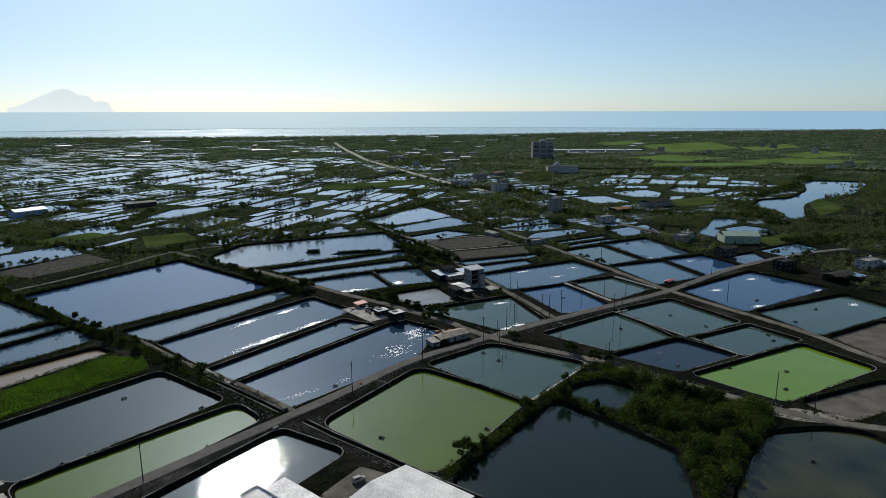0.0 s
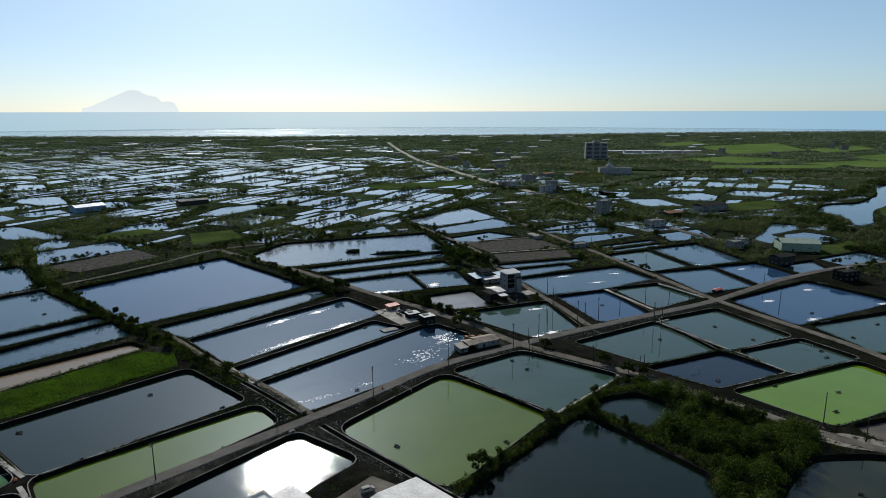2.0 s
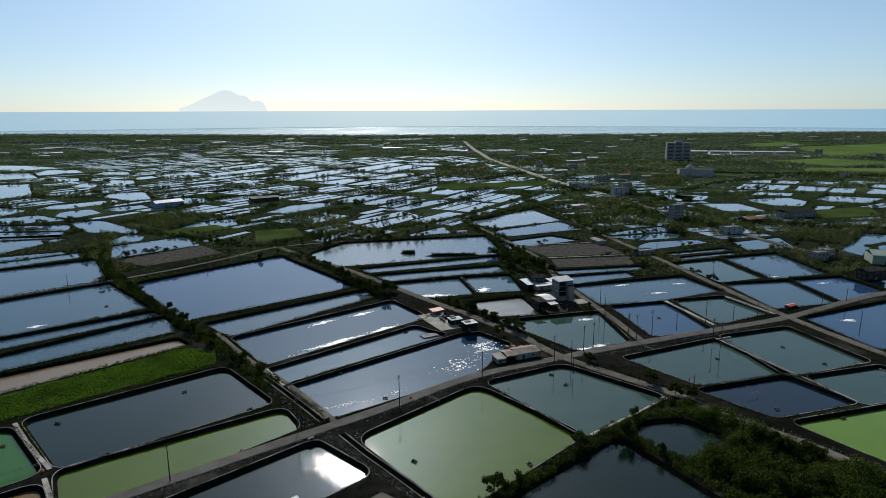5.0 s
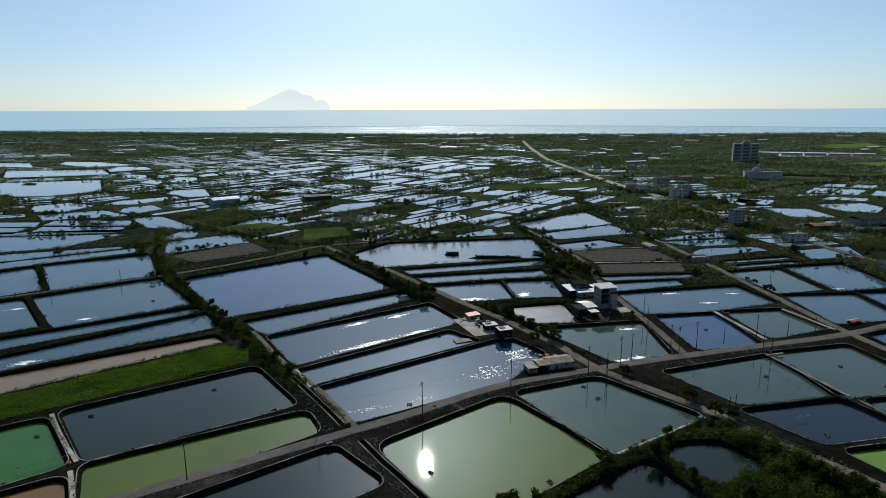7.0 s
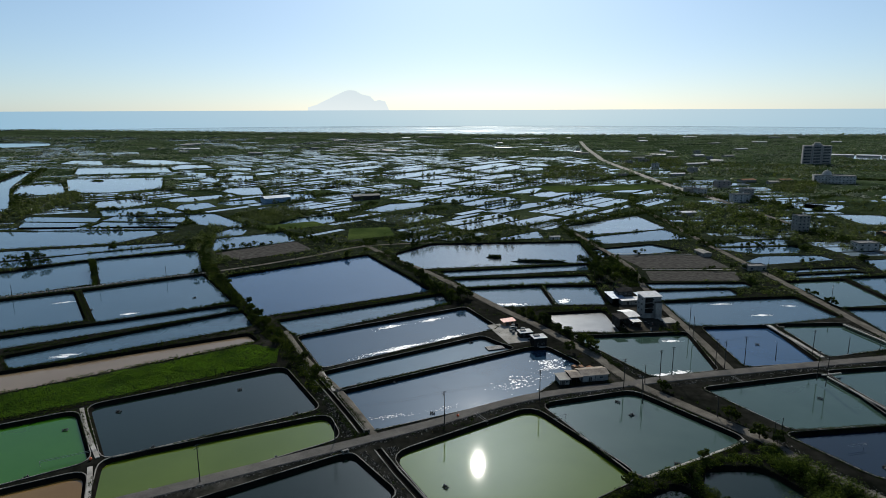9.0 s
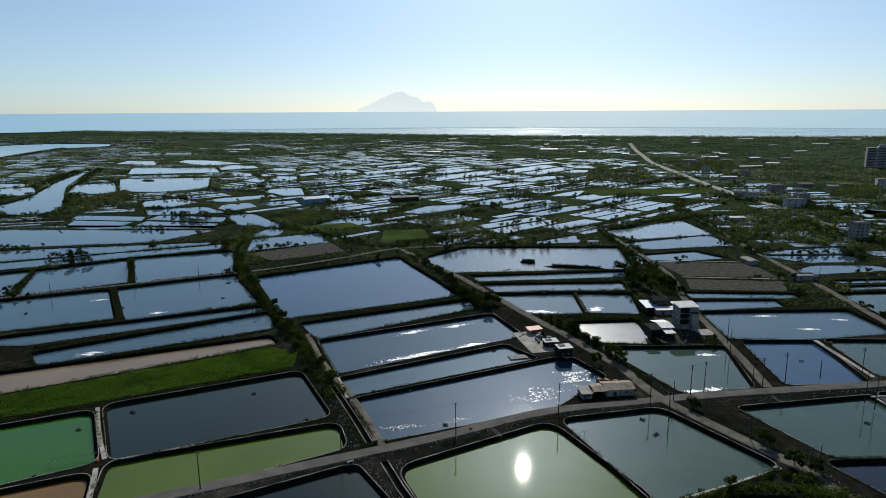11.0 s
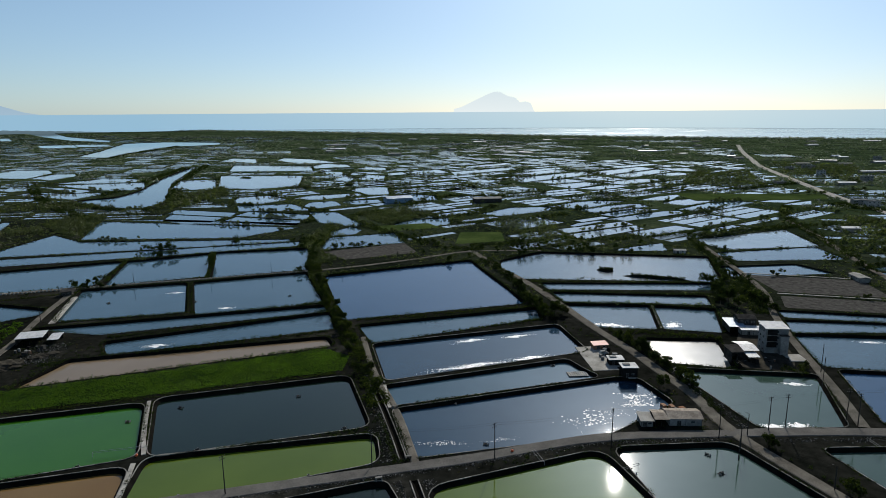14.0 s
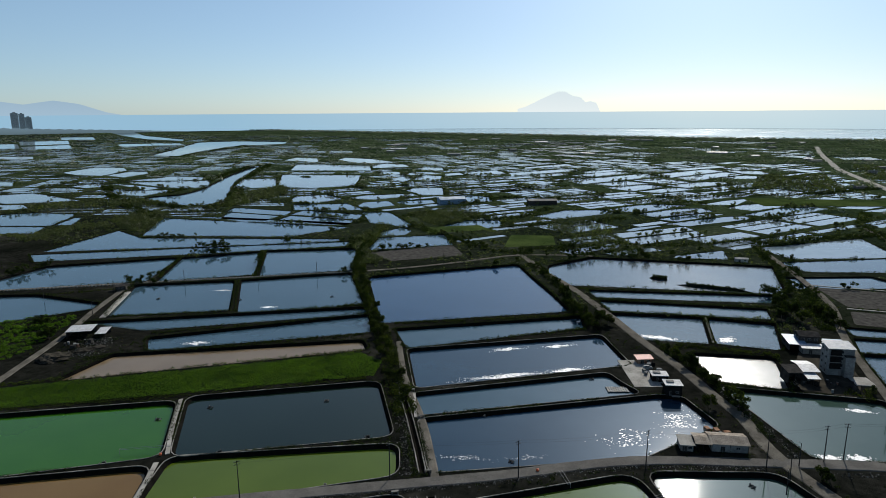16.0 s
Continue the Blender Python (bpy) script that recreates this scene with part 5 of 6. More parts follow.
for a, h, w in ((-57.75, 129, 40), (-57.3, 124, 30), (-56.9, 104, 34)):
    tw = thing("tower_block", pose(4745 * math.sin(radians(a)), 4745 * math.cos(radians(a)), 0, 0, 0, 60), "hazy grey tower block near the coast", "building")
    bm = bmesh.new()
    box(bm, w, 22, h, 0, 0, -0.2, bevel=0.4)
    # walls whitened so that these far towers look faint in haze
    part("wall", bm, M_ROOF_WHITE, tw)
    bm = bmesh.new()
    box(bm, w * 0.4, 10, 5, 0, 0, h - 0.3)
    part("roof_house", bm, M_GREY, tw)
    for s in range(int(h / 6)):
        bm = bmesh.new()
        box(bm, w * 0.86, 0.4, 2.0, 0, -11.1, 3 + s * 6)
        part("window", bm, M_PANE, tw)

# ---------------------------------------------------------------- plants
nrng = np.random.default_rng(11)


def leaf_cards(centres, sizes, outward):
    """Small bent leaf sprays, one at each centre, most of them lying along the crown's surface: vertices and faces."""
    n = len(centres)
    face = outward / np.maximum(1e-6, np.linalg.norm(outward, axis=1))[:, None] + nrng.normal(size=(n, 3)) * 0.34
    face /= np.linalg.norm(face, axis=1)[:, None]
    u = np.cross(face, nrng.normal(size=(n, 3)))
    u /= np.linalg.norm(u, axis=1)[:, None]
    v = np.cross(face, u)
    s = np.asarray(sizes)[:, None]
    c = np.asarray(centres)
    k = nrng.uniform(0.5, 0.9, (n, 1))
    bend = face * s * 0.25
    pts = np.stack([c - u * s, c + v * s * k + bend, c + u * s, c - v * s * k + bend], axis=1).reshape(-1, 3)
    return pts, np.arange(4 * n).reshape(-1, 4)


def cloud_mesh(name, centres, sizes, outward, mat):
    pts, faces = leaf_cards(centres, sizes, outward)
    me = bpy.data.meshes.new(name)
    me.from_pydata(pts.tolist(), [], faces.tolist())
    me.materials.append(mat)
    return me


def lobes(n, r, h, z0, leaves_per, size):
    """Leaf places on the shells of several uneven lobes."""
    cs, ss, ns = [], [], []
    for i in range(n):
        a, d = nrng.uniform(0, 6.28), r * math.sqrt(nrng.uniform(0, 1)) * 0.75
        lr = r * nrng.uniform(0.28, 0.5)
        c = np.array([math.cos(a) * d, math.sin(a) * d, z0 + nrng.uniform(0.15, 0.85) * h * (1 - 0.35 * d / r)])
        q = nrng.normal(size=(leaves_per, 3))
        q /= np.linalg.norm(q, axis=1)[:, None]
        q *= nrng.uniform(0.55, 1.08, (leaves_per, 1))
        cs.append(c + q * np.array([lr, lr, lr * 0.75]))
        ss.append(nrng.uniform(0.6, 1.3, leaves_per) * size)
        ns.append(q)
    return np.concatenate(cs), np.concatenate(ss), np.concatenate(ns)


def tree_proto(name, height, r, n, per, size, mat, label):
    ob = thing(name, Matrix(), label, "tree", "trees on the levees")
    bm = bmesh.new()
    top = height * 0.45
    lean = nrng.uniform(-0.06, 0.06, 2) * height
    tube(bm, (0, 0, -0.3), (lean[0], lean[1], top), 0.045 * height * 0.6, 0.03 * height * 0.6)
    for i in range(5):
        a = i * 1.257 + nrng.uniform(-0.3, 0.3)
        tube(bm, (lean[0], lean[1], top * nrng.uniform(0.7, 1.0)), (math.cos(a) * r * 0.6, math.sin(a) * r * 0.6, height * nrng.uniform(0.62, 0.8)), 0.02 * height * 0.6, 0.008 * height, 5)
    part("trunk", bm, M_BARK, ob)
    crown = new("crown", cloud_mesh("crown", *lobes(n, r, height * 0.72, height * 0.28, per, size), mat))
    crown.parent = ob
    return ob


PROTOS, USED = [], set()
for spec in (("broadleaf_tree", 6.0, 2.8, 12, 55, 0.36, M_LEAF, "bushy dark green broadleaf tree on a levee"), ("broadleaf_tree", 7.5, 3.2, 14, 55, 0.4, M_LEAF_DARK, "tall dark green tree on a levee"),
             ("broadleaf_tree", 4.5, 2.6, 10, 55, 0.33, M_LEAF, "low spreading green tree beside the water"), ("broadleaf_tree", 5.2, 2.2, 10, 50, 0.34, M_LEAF_DARK, "small dense dark tree on a bank")):
    PROTOS.append(tree_proto(*spec))


WET = {}
for q in BASINS:
    for i in range(int(min(p[0] for p in q) // 40), int(max(p[0] for p in q) // 40) + 1):
        for j in range(int(min(p[1] for p in q) // 40), int(max(p[1] for p in q) // 40) + 1):
            WET.setdefault((i, j), []).append(q)


def wet(x, y):
    return any(inside((x, y), q) for q in WET.get((int(x // 40), int(y // 40)), ()))


TREES = []      # those past the count that can be told apart, joined at the end


def plant(i, x, y, s=1.0, islet=False):
    if not islet and wet(x, y):
        return None
    if math.hypot(x, y) > 470 or len(USED) + plant.made > 290:
        TREES.append((i, x, y, s))
        return None
    plant.made += 1
    m = pose(x, y, 0, 0, 0, rng.uniform(0, 360)) @ Matrix.Diagonal((s, s, s * rng.uniform(0.85, 1.15), 1))
    if i not in USED:
        USED.add(i)
        PROTOS[i].matrix_basis = m
        return PROTOS[i]
    return copy_thing(PROTOS[i], m)


plant.made = 0


def shrubs(spots, size, per):
    """Leaves of low bushes: spots are x, y, radius, height."""
    cs, ss, ns = [], [], []
    for x, y, r, h in spots:
        q = nrng.normal(size=(per, 3))
        q /= np.linalg.norm(q, axis=1)[:, None]
        q *= nrng.uniform(0.5, 1.1, (per, 1))
        q[:, 2] = np.abs(q[:, 2])
        cs.append(np.array([x, y, 0]) + q * np.array([r, r, h]))
        ss.append(nrng.uniform(0.6, 1.3, per) * size * (0.6 + 0.25 * r))
        ns.append(q)
    return np.concatenate(cs), np.concatenate(ss), np.concatenate(ns)


def belt(name, label, mat, pts, width, r, h, gap, size=0.3, per=26, trees=0):
    """A hedge or scrub belt along a line, with a few trees in it."""
    line = smooth_line(pts, gap)
    spots = []
    for i, p in enumerate(line):
        way = (line[min(i + 1, len(line) - 1)] - line[max(i - 1, 0)]).normalized()
        side = Vector((way.y, -way.x))
        for k in range(max(1, int(width / (1.6 * r)))):
            q = p + side * rng.uniform(-0.5, 0.5) * width
            if rng.random() < 0.85 and not wet(q.x, q.y):
                spots.append((q.x, q.y, r * rng.uniform(0.6, 1.3), h * rng.uniform(0.5, 1.35)))
    ob = new(name, cloud_mesh(name, *shrubs(spots, size, per), mat))
    for i in range(trees):
        p = rng.choice(line)
        plant(rng.randrange(4), p.x + rng.uniform(-0.4, 0.4) * width, p.y + rng.uniform(-0.4, 0.4) * width, rng.uniform(0.7, 1.15))
    return tagged(ob, label, "shrubs", kind="stuff")


HEDGE, SCRUB = "dense dark green shrubs along a levee", "low rough scrub along a bank"
belt("canal_shrubs", "tall dark green shrubs lining a canal", M_LEAF, [(-66, 252), (-77, 268), (-96, 293), (-124, 330), (-150, 362), (-189, 414), (-237, 491), (-278, 586), (-292, 640)], 9, 1.7, 2.6, 1.6, 0.34, 34, 60)
belt("canal_shrubs", "tall dark green shrubs lining a canal", M_LEAF_DARK, [(-135, 330), (-165, 366), (-205, 418), (-246, 480), (-275, 545)], 8, 1.9, 3.0, 2.0, 0.36, 34, 40)
belt("roadside_shrubs", HEDGE, M_LEAF_DARK, [(-98, 514), (-62, 462), (-40, 415), (-22, 388)], 6, 1.6, 2.3, 1.8, 0.34, 34, 22)
belt("roadside_shrubs", HEDGE, M_LEAF_DARK, [(-6, 402), (14, 371), (33, 345), (50, 316), (62, 290)], 4, 1.2, 1.5, 2.0, 0.3, 30, 6)
belt("roadside_shrubs", HEDGE, M_LEAF_DARK, [(76, 268), (92, 249), (106, 232)], 2.5, 0.9, 1.2, 2.4, 0.28, 30, 3)
belt("pond_hedge", HEDGE, M_LEAF, [(8, 158), (23, 168), (52, 190.5), (79, 209.5), (97, 224)], 5, 1.3, 1.7, 1.3, 0.3, 36, 3)
belt("pond_hedge", HEDGE, M_LEAF, [(66, 200), (76, 186), (90, 174), (104, 184)], 6, 1.6, 2.2, 1.5, 0.3, 36, 4)
for a, b in (((-282, 290), (-160, 369)), ((-236, 279), (-148, 350)), ((-236, 239), (-131, 323)), ((-445, 348), (-263, 513)), ((-381, 285), (-326, 338)), ((-124, 346), (-33, 404)), ((-104, 317), (-25, 380)),
             ((-47, 459), (73, 495)), ((-35, 438), (71, 464)), ((-25, 423), (68, 431)), ((-189, 436), (-96, 505)), ((-83, 530), (53, 597)), ((-331, 366), (-365, 418)), ((-269, 396), (-320, 468))):
    belt("levee_shrubs", SCRUB, rng.choice((M_LEAF, M_LEAF_DARK)), [a, b], 3.0, 0.9, 1.1, 1.5, 0.28, 30, 0)
for pts in (((84, 612), (92, 494), (99, 440)), ((62, 655), (77, 551), (94, 430)), ((67, 617), (99, 684), (145, 593)), ((204, 652), (272, 591))):
    belt("levee_shrubs", HEDGE, M_LEAF_DARK, pts, 9, 1.9, 2.6, 2.2, 0.42, 26, 14)
for pts in (((233, 936), (371, 785)), ((263, 730), (318, 577)), ((362, 626), (489, 545)), ((600, 690), (760, 770), (880, 870)), ((515, 508), (569, 465), (640, 520)), ((408, 424), (513, 420)), ((883, 1048), (1115, 912)), ((557, 1150), (865, 1027)), ((536, 640), (500, 560), (470, 500))):
    belt("riverside_trees", "dark green trees and shrubs along a bank", M_LEAF_DARK, pts, 22, 3.0, 4.5, 3.5, 0.6, 26, 16)

for pts in (((-720, 655), (-650, 645), (-595, 630)), ((-600, 740), (-745, 910), (-940, 1210)), ((-735, 735), (-760, 810), (-860, 985), (-945, 1150)), ((-560, 640), (-575, 700), (-640, 770)), ((-555, 560), (-640, 600), (-735, 650), (-900, 760)), ((-1380, 1370), (-1510, 1610), (-1630, 1900))):
    belt("riverside_trees", "dark trees and shrubs along the western river", M_LEAF_DARK, pts, 14, 2.6, 3.8, 3.5, 0.6, 24, 12)

# weeds that fringe the ponds
near_fringe, far_fringe = [], []
for poly in BASINS:
    edge = grow(poly, 1.7)
    mid = sum((Vector(p) for p in poly), Vector((0, 0))) / len(poly)
    if mid.length < 215 or mid.length > 1500:
        continue
    far_off = mid.length > 480
    if far_off and abs(area2(poly)) < 5600:
        continue
    lush = not any(poly is q for q in RIMMED)
    for a, b in zip(edge, edge[1:] + edge[:1]):
        a, b = Vector(a), Vector(b)
        k = int((b - a).length / (2.6 if far_off else 1.35)) + 1
        for j in range(k):
            p = a.lerp(b, (j + rng.random()) / k)
            thick = noise.noise(Vector((p.x / 25, p.y / 25, 9)))
            if thick < (-0.42 if far_off else -0.6 if lush else 0.0) or wet(p.x, p.y) or any(inside((p.x, p.y), q) for q in FLAT if abs(q[0][0] - p.x) + abs(q[0][1] - p.y) < 600):
                continue
            s = rng.uniform(0.6, 1.2) * (1 + 1.2 * max(0, thick))
            (far_fringe if far_off else near_fringe).append((p.x + rng.uniform(-0.5, 0.5), p.y + rng.uniform(-0.5, 0.5), (1.5 if far_off else 1.0 if lush else 0.7) * s, (1.3 if far_off else 1.1 if lush else 0.6) * s))
tagged(new("levee_weeds", cloud_mesh("levee_weeds", *shrubs(near_fringe, 0.22, 24), M_LEAF_DARK)), "dark weeds fringing the pond banks", "weeds", kind="stuff")
tagged(new("levee_weeds", cloud_mesh("levee_weeds", *shrubs(far_fringe, 0.42, 8), M_LEAF_DARK)), "dark weeds fringing the far pond banks", "weeds", kind="stuff")

# the thicket by the lower ponds
thicket = [(103.6, 226), (111.3, 208), (126, 187), (143, 165), (135, 155), (117, 146), (92, 126), (80, 128), (90, 148), (98, 160), (84, 177), (104, 190), (108, 200), (99, 210)]
spots = []
while len(spots) < 330:
    x, y = rng.uniform(70, 150), rng.uniform(120, 228)
    if inside((x, y), thicket):
        k = 0.4 + 1.25 * noise.noise(Vector((x / 10, y / 10, 0)))
        r = rng.uniform(1.6, 4.0)
        spots.append((x, y, r, max(0.8, 5.0 * k + 0.55 * r + rng.uniform(-0.4, 0.9))))
tagged(new("thicket", cloud_mesh("thicket", *shrubs(spots, 0.2, 300), M_LEAF_LUSH)), "dense tangled green thicket beside dark ponds", "thicket", kind="stuff")
belt("pond_hedge", HEDGE, M_LEAF_LUSH, [(62, 203), (70, 200), (80, 178), (92, 152), (86, 132), (76, 112)], 5, 1.5, 1.9, 1.0, 0.26, 60, 0)
belt("pond_hedge", HEDGE, M_LEAF_LUSH, [(104, 180), (108, 196), (100, 212), (82, 212), (70, 203)], 5, 1.4, 1.7, 1.0, 0.26, 60, 0)
belt("pond_hedge", HEDGE, M_LEAF_LUSH, [(2, 140), (6, 156), (30, 174), (56, 194)], 4, 1.3, 1.5, 1.0, 0.26, 50, 0)
for i in range(26):
    x, y = rng.choice(spots)[:2]
    plant(rng.randrange(4), x, y, rng.uniform(0.6, 1.0))

# woods in the east
def wood(name, label, poly, n, r, h, size, per, mat):
    spots = []
    xs, ys = [p[0] for p in poly], [p[1] for p in poly]
    while len(spots) < n:
        x, y = rng.uniform(min(xs), max(xs)), rng.uniform(min(ys), max(ys))
        if inside((x, y), poly) and not any(inside((x, y), q) for q in BASINS + FLAT if abs(q[0][0] - x) + abs(q[0][1] - y) < 400):
            k = 1 + 0.8 * noise.noise(Vector((x / 14, y / 14, 4)))
            spots.append((x, y, r * rng.uniform(0.6, 1.3), h * k * rng.uniform(0.6, 1.2)))
        else:
            n -= 0.3
    tagged(new(name, cloud_mesh(name, *shrubs(spots, size, per), mat)), label, "trees", kind="stuff")


for poly, n in (([(400, 445), (520, 525), (640, 480), (600, 400), (430, 398)], 420), ([(430, 610), (540, 650), (560, 560), (480, 520), (395, 545)], 380), ([(230, 650), (330, 730), (430, 650), (385, 550), (285, 560)], 460), ([(300, 395), (345, 440), (345, 480), (300, 500), (285, 440)], 160),
                ([(355, 375), (420, 365), (440, 330), (400, 300), (345, 300)], 220), ([(690, 600), (760, 660), (900, 740), (960, 640), (760, 520), (640, 520)], 500), ([(420, 760), (600, 870), (760, 930), (700, 980), (420, 860), (330, 900)], 420), ([(320, 300), (360, 250), (420, 260), (430, 320)], 160)):
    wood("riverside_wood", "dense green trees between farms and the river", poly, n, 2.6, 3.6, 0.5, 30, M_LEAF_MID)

# groves and thick hedges over the plain
def grove(*poly):
    far_off = math.hypot(*poly[0]) > 800
    n = min(520, abs(area2(list(poly))) / 2 / (16 if far_off else 9))
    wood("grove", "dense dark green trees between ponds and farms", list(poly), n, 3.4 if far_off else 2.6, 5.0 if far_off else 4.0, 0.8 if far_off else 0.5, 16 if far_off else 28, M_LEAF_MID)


grove((381, 1491), (643, 1406), (521, 1139), (284, 1189))
grove((253, 1637), (408, 1587), (327, 1300), (234, 1329))
grove((223, 833), (338, 798), (252, 614), (178, 637))
grove((439, 1103), (495, 1085), (425, 941), (376, 956))
grove((80, 1349), (181, 1377), (179, 1117), (58, 1113))
grove((557, 692), (657, 784), (886, 883), (777, 762), (602, 678), (508, 591), (487, 542), (512, 472), (474, 443), (482, 506), (488, 597))
grove((707, 677), (1034, 848), (565, 463), (553, 495), (619, 606))
grove((529, 488), (590, 484), (443, 363), (429, 390))
grove((746, 1137), (1047, 986), (941, 887), (673, 1029))
grove((368, 579), (465, 569), (387, 501), (343, 531))
grove((883, 1845), (975, 1449), (798, 1213), (622, 1303))
grove((-598, 530), (-582, 596), (-514, 539), (-497, 486), (-542, 502))
grove((-583, 422), (-594, 493), (-571, 509), (-544, 491), (-568, 468), (-550, 401))
grove((-786, 549), (-766, 610), (-681, 701), (-615, 644), (-692, 594), (-748, 525))
grove((-554, 636), (-629, 766), (-629, 882), (-558, 792), (-538, 678))
grove((-269, 518), (-307, 655), (-290, 672), (-255, 607), (-246, 529), (-205, 469), (-219, 451))
grove((-157, 710), (-111, 743), (-2, 580), (-21, 530), (-93, 623))
grove((-305, 691), (-262, 752), (-211, 718), (-235, 638))

# the bright grass strip
grass = [(-269, 174), (-118, 300), (-102, 295), (-97, 279), (-159, 231), (-249, 166)]
FLAT.append(grass)
cs = []
while len(cs) < 76000:
    x, y = rng.uniform(-270, -96), rng.uniform(165, 301)
    if inside((x, y), grass):
        cs.append((x, y, rng.uniform(0.1, 0.75) + 0.5 * noise.noise(Vector((x / 6, y / 6, 1)))))
tagged(new("tall_grass", cloud_mesh("tall_grass", np.array(cs), nrng.uniform(0.10, 0.26, len(cs)), nrng.normal(size=(len(cs), 3)), M_GRASS)), "lush bright green grass strip between ponds", "grass", kind="stuff")

belt("grass_edge", "dark rank weeds at the edge of the grass", M_LEAF_LUSH, [(-262, 185), (-190, 246), (-119, 303)], 3.5, 0.9, 1.1, 1.2, 0.26, 26)
belt("grass_edge", "dark rank weeds at the edge of the grass", M_LEAF, [(-246, 167), (-160, 229), (-99, 275)], 2.5, 0.7, 0.8, 1.2, 0.24, 24)

# the weedy corner by the western farm
corner = [(-335, 268), (-300, 283), (-282, 256), (-270, 228), (-262, 205), (-300, 190), (-420, 240)]
spots = []
while len(spots) < 1100:
    x, y = rng.uniform(-420, -262), rng.uniform(190, 285)
    if inside((x, y), corner) and not any(inside((x, y), q) for q in BASINS):
        spots.append((x, y, rng.uniform(0.9, 2.0), rng.uniform(0.4, 1.4)))
tagged(new("weed_patch", cloud_mesh("weed_patch", *shrubs(spots, 0.3, 40), M_GRASS)), "rank bright green weeds beside a farm lane", "weeds", kind="stuff")
for i, x, y, s in ((1, -304, 261, 1.1), (0, -301, 263, 0.9), (1, -280, 252, 1.0), (3, -277, 249, 0.9), (1, -283, 249, 0.8), (1, -340, 361, 1.0), (0, -337, 364, 0.9), (1, -325, 341, 0.7)):
    plant(i, x, y, s)

# hedgerows and copses between the ponds of the middle distance
for pts in (((-120, 560), (-60, 600), (10, 640), (70, 690), (160, 750)), ((-330, 620), (-290, 700), (-270, 780), (-250, 880)), ((-250, 880), (-120, 905), (20, 925)), ((-480, 720), (-420, 720), (-350, 700)), ((-190, 660), (-120, 700), (-70, 760)),
            ((-230, 700), (-180, 720), (-165, 800)), ((-280, 640), (-160, 560), (-110, 545)), ((180, 610), (172, 706), (160, 800), (175, 900)), ((60, 660), (150, 740), (250, 800)), ((-620, 1010), (-480, 900), (-330, 960), (-200, 1040)), ((-60, 960), (120, 1060), (230, 1180)), ((300, 760), (420, 900), (560, 1010), (760, 1080))):
    belt("hedgerow", "dark green hedgerow with trees on a wide levee", M_LEAF_DARK, pts, 13, 2.3, 3.2, 3.0, 0.42, 24, 14)

# shrubs about the tower house
belt("hedge", "dense dark hedge along a levee", M_LEAF, [(22, 373), (45, 377), (68, 378)], 5, 1.2, 1.5, 1.2, 0.3, 36, 0)
belt("hedge", "dense dark hedge along a levee", M_LEAF, [(43, 333), (57, 335.5)], 2.5, 0.9, 1.3, 1.0, 0.28, 36, 0)
belt("roadside_shrubs", "tall dark shrubs beside a concrete lane", M_LEAF, [(16, 370), (25, 357), (33, 347), (42, 331)], 4, 1.7, 2.6, 1.4, 0.34, 40, 6)
belt("roadside_shrubs", "tall dark shrubs beside a concrete lane", M_LEAF, [(92, 345), (99, 342), (101, 350)], 4, 1.5, 1.8, 1.2, 0.34, 40, 1)
for i, x, y, s in ((1, 71, 461, 1.4), (1, 77, 449, 1.5), (0, 74, 455, 1.3), (1, 97, 462, 1.3), (3, 100, 436, 1.4), (1, 79, 470, 1.3), (0, 41, 307, 0.9), (1, 69, 470, 1.2), (1, 96, 448, 1.2), (0, 82, 440, 1.2), (1, 72, 441, 1.1)):
    plant(i, x, y, s)

# scrub all over the land that is no water, road or field
boxes = [(min(p[0] for p in q), min(p[1] for p in q), max(p[0] for p in q), max(p[1] for p in q), q) for q in HOLES + FLAT]
cells = {}
for b in boxes:
    for i in range(int(b[0] // 60), int(b[2] // 60) + 1):
        for j in range(int(b[1] // 60), int(b[3] // 60) + 1):
            cells.setdefault((i, j), []).append(b[4])


def free(x, y):
    return not any(inside((x, y), q) for q in cells.get((int(x // 60), int(y // 60)), ()))


def scrub(name, label, mat, n, y0, y1, spread, r, h, size, per, cut):
    spots = []
    for _ in range(n):
        y = y0 + (y1 - y0) * rng.random() ** 1.3
        x = rng.uniform(-spread[0] * y - 60, spread[1] * y + 60)
        k = noise.noise(Vector((x / 70, y / 70, 5))) + 0.5 * noise.noise(Vector((x / 19, y / 19, 8)))
        if k > cut and free(x, y):
            s = rng.uniform(0.55, 1.3) * (1 + 0.6 * max(0, k))
            spots.append((x, y, r * s, h * s * rng.uniform(0.6, 1.3)))
    return tagged(new(name, cloud_mesh(name, *shrubs(spots, size, per), mat)), label, "shrubs", kind="stuff")


scrub("bank_scrub", "low green weeds and scrub on the levees", M_LEAF_DARK, 30000, 120, 480, (1.5, 1.1), 0.9, 0.45, 0.28, 12, 0.02)
scrub("bank_scrub", "dry brownish weeds on the levees", M_DRY, 5000, 120, 500, (1.5, 1.1), 0.7, 0.45, 0.22, 10, -0.1)
scrub("field_scrub", "dark green scrub between far ponds", M_LEAF_MID, 17000, 420, 1000, (1.75, 1.15), 2.0, 1.6, 0.5, 14, -0.1)
scrub("field_scrub", "green scrub between far ponds", M_LEAF_MID, 12000, 420, 1000, (1.75, 1.15), 1.8, 1.0, 0.5, 11, -0.3)
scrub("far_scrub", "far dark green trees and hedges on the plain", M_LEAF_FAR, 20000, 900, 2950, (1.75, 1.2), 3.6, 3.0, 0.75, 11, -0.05)
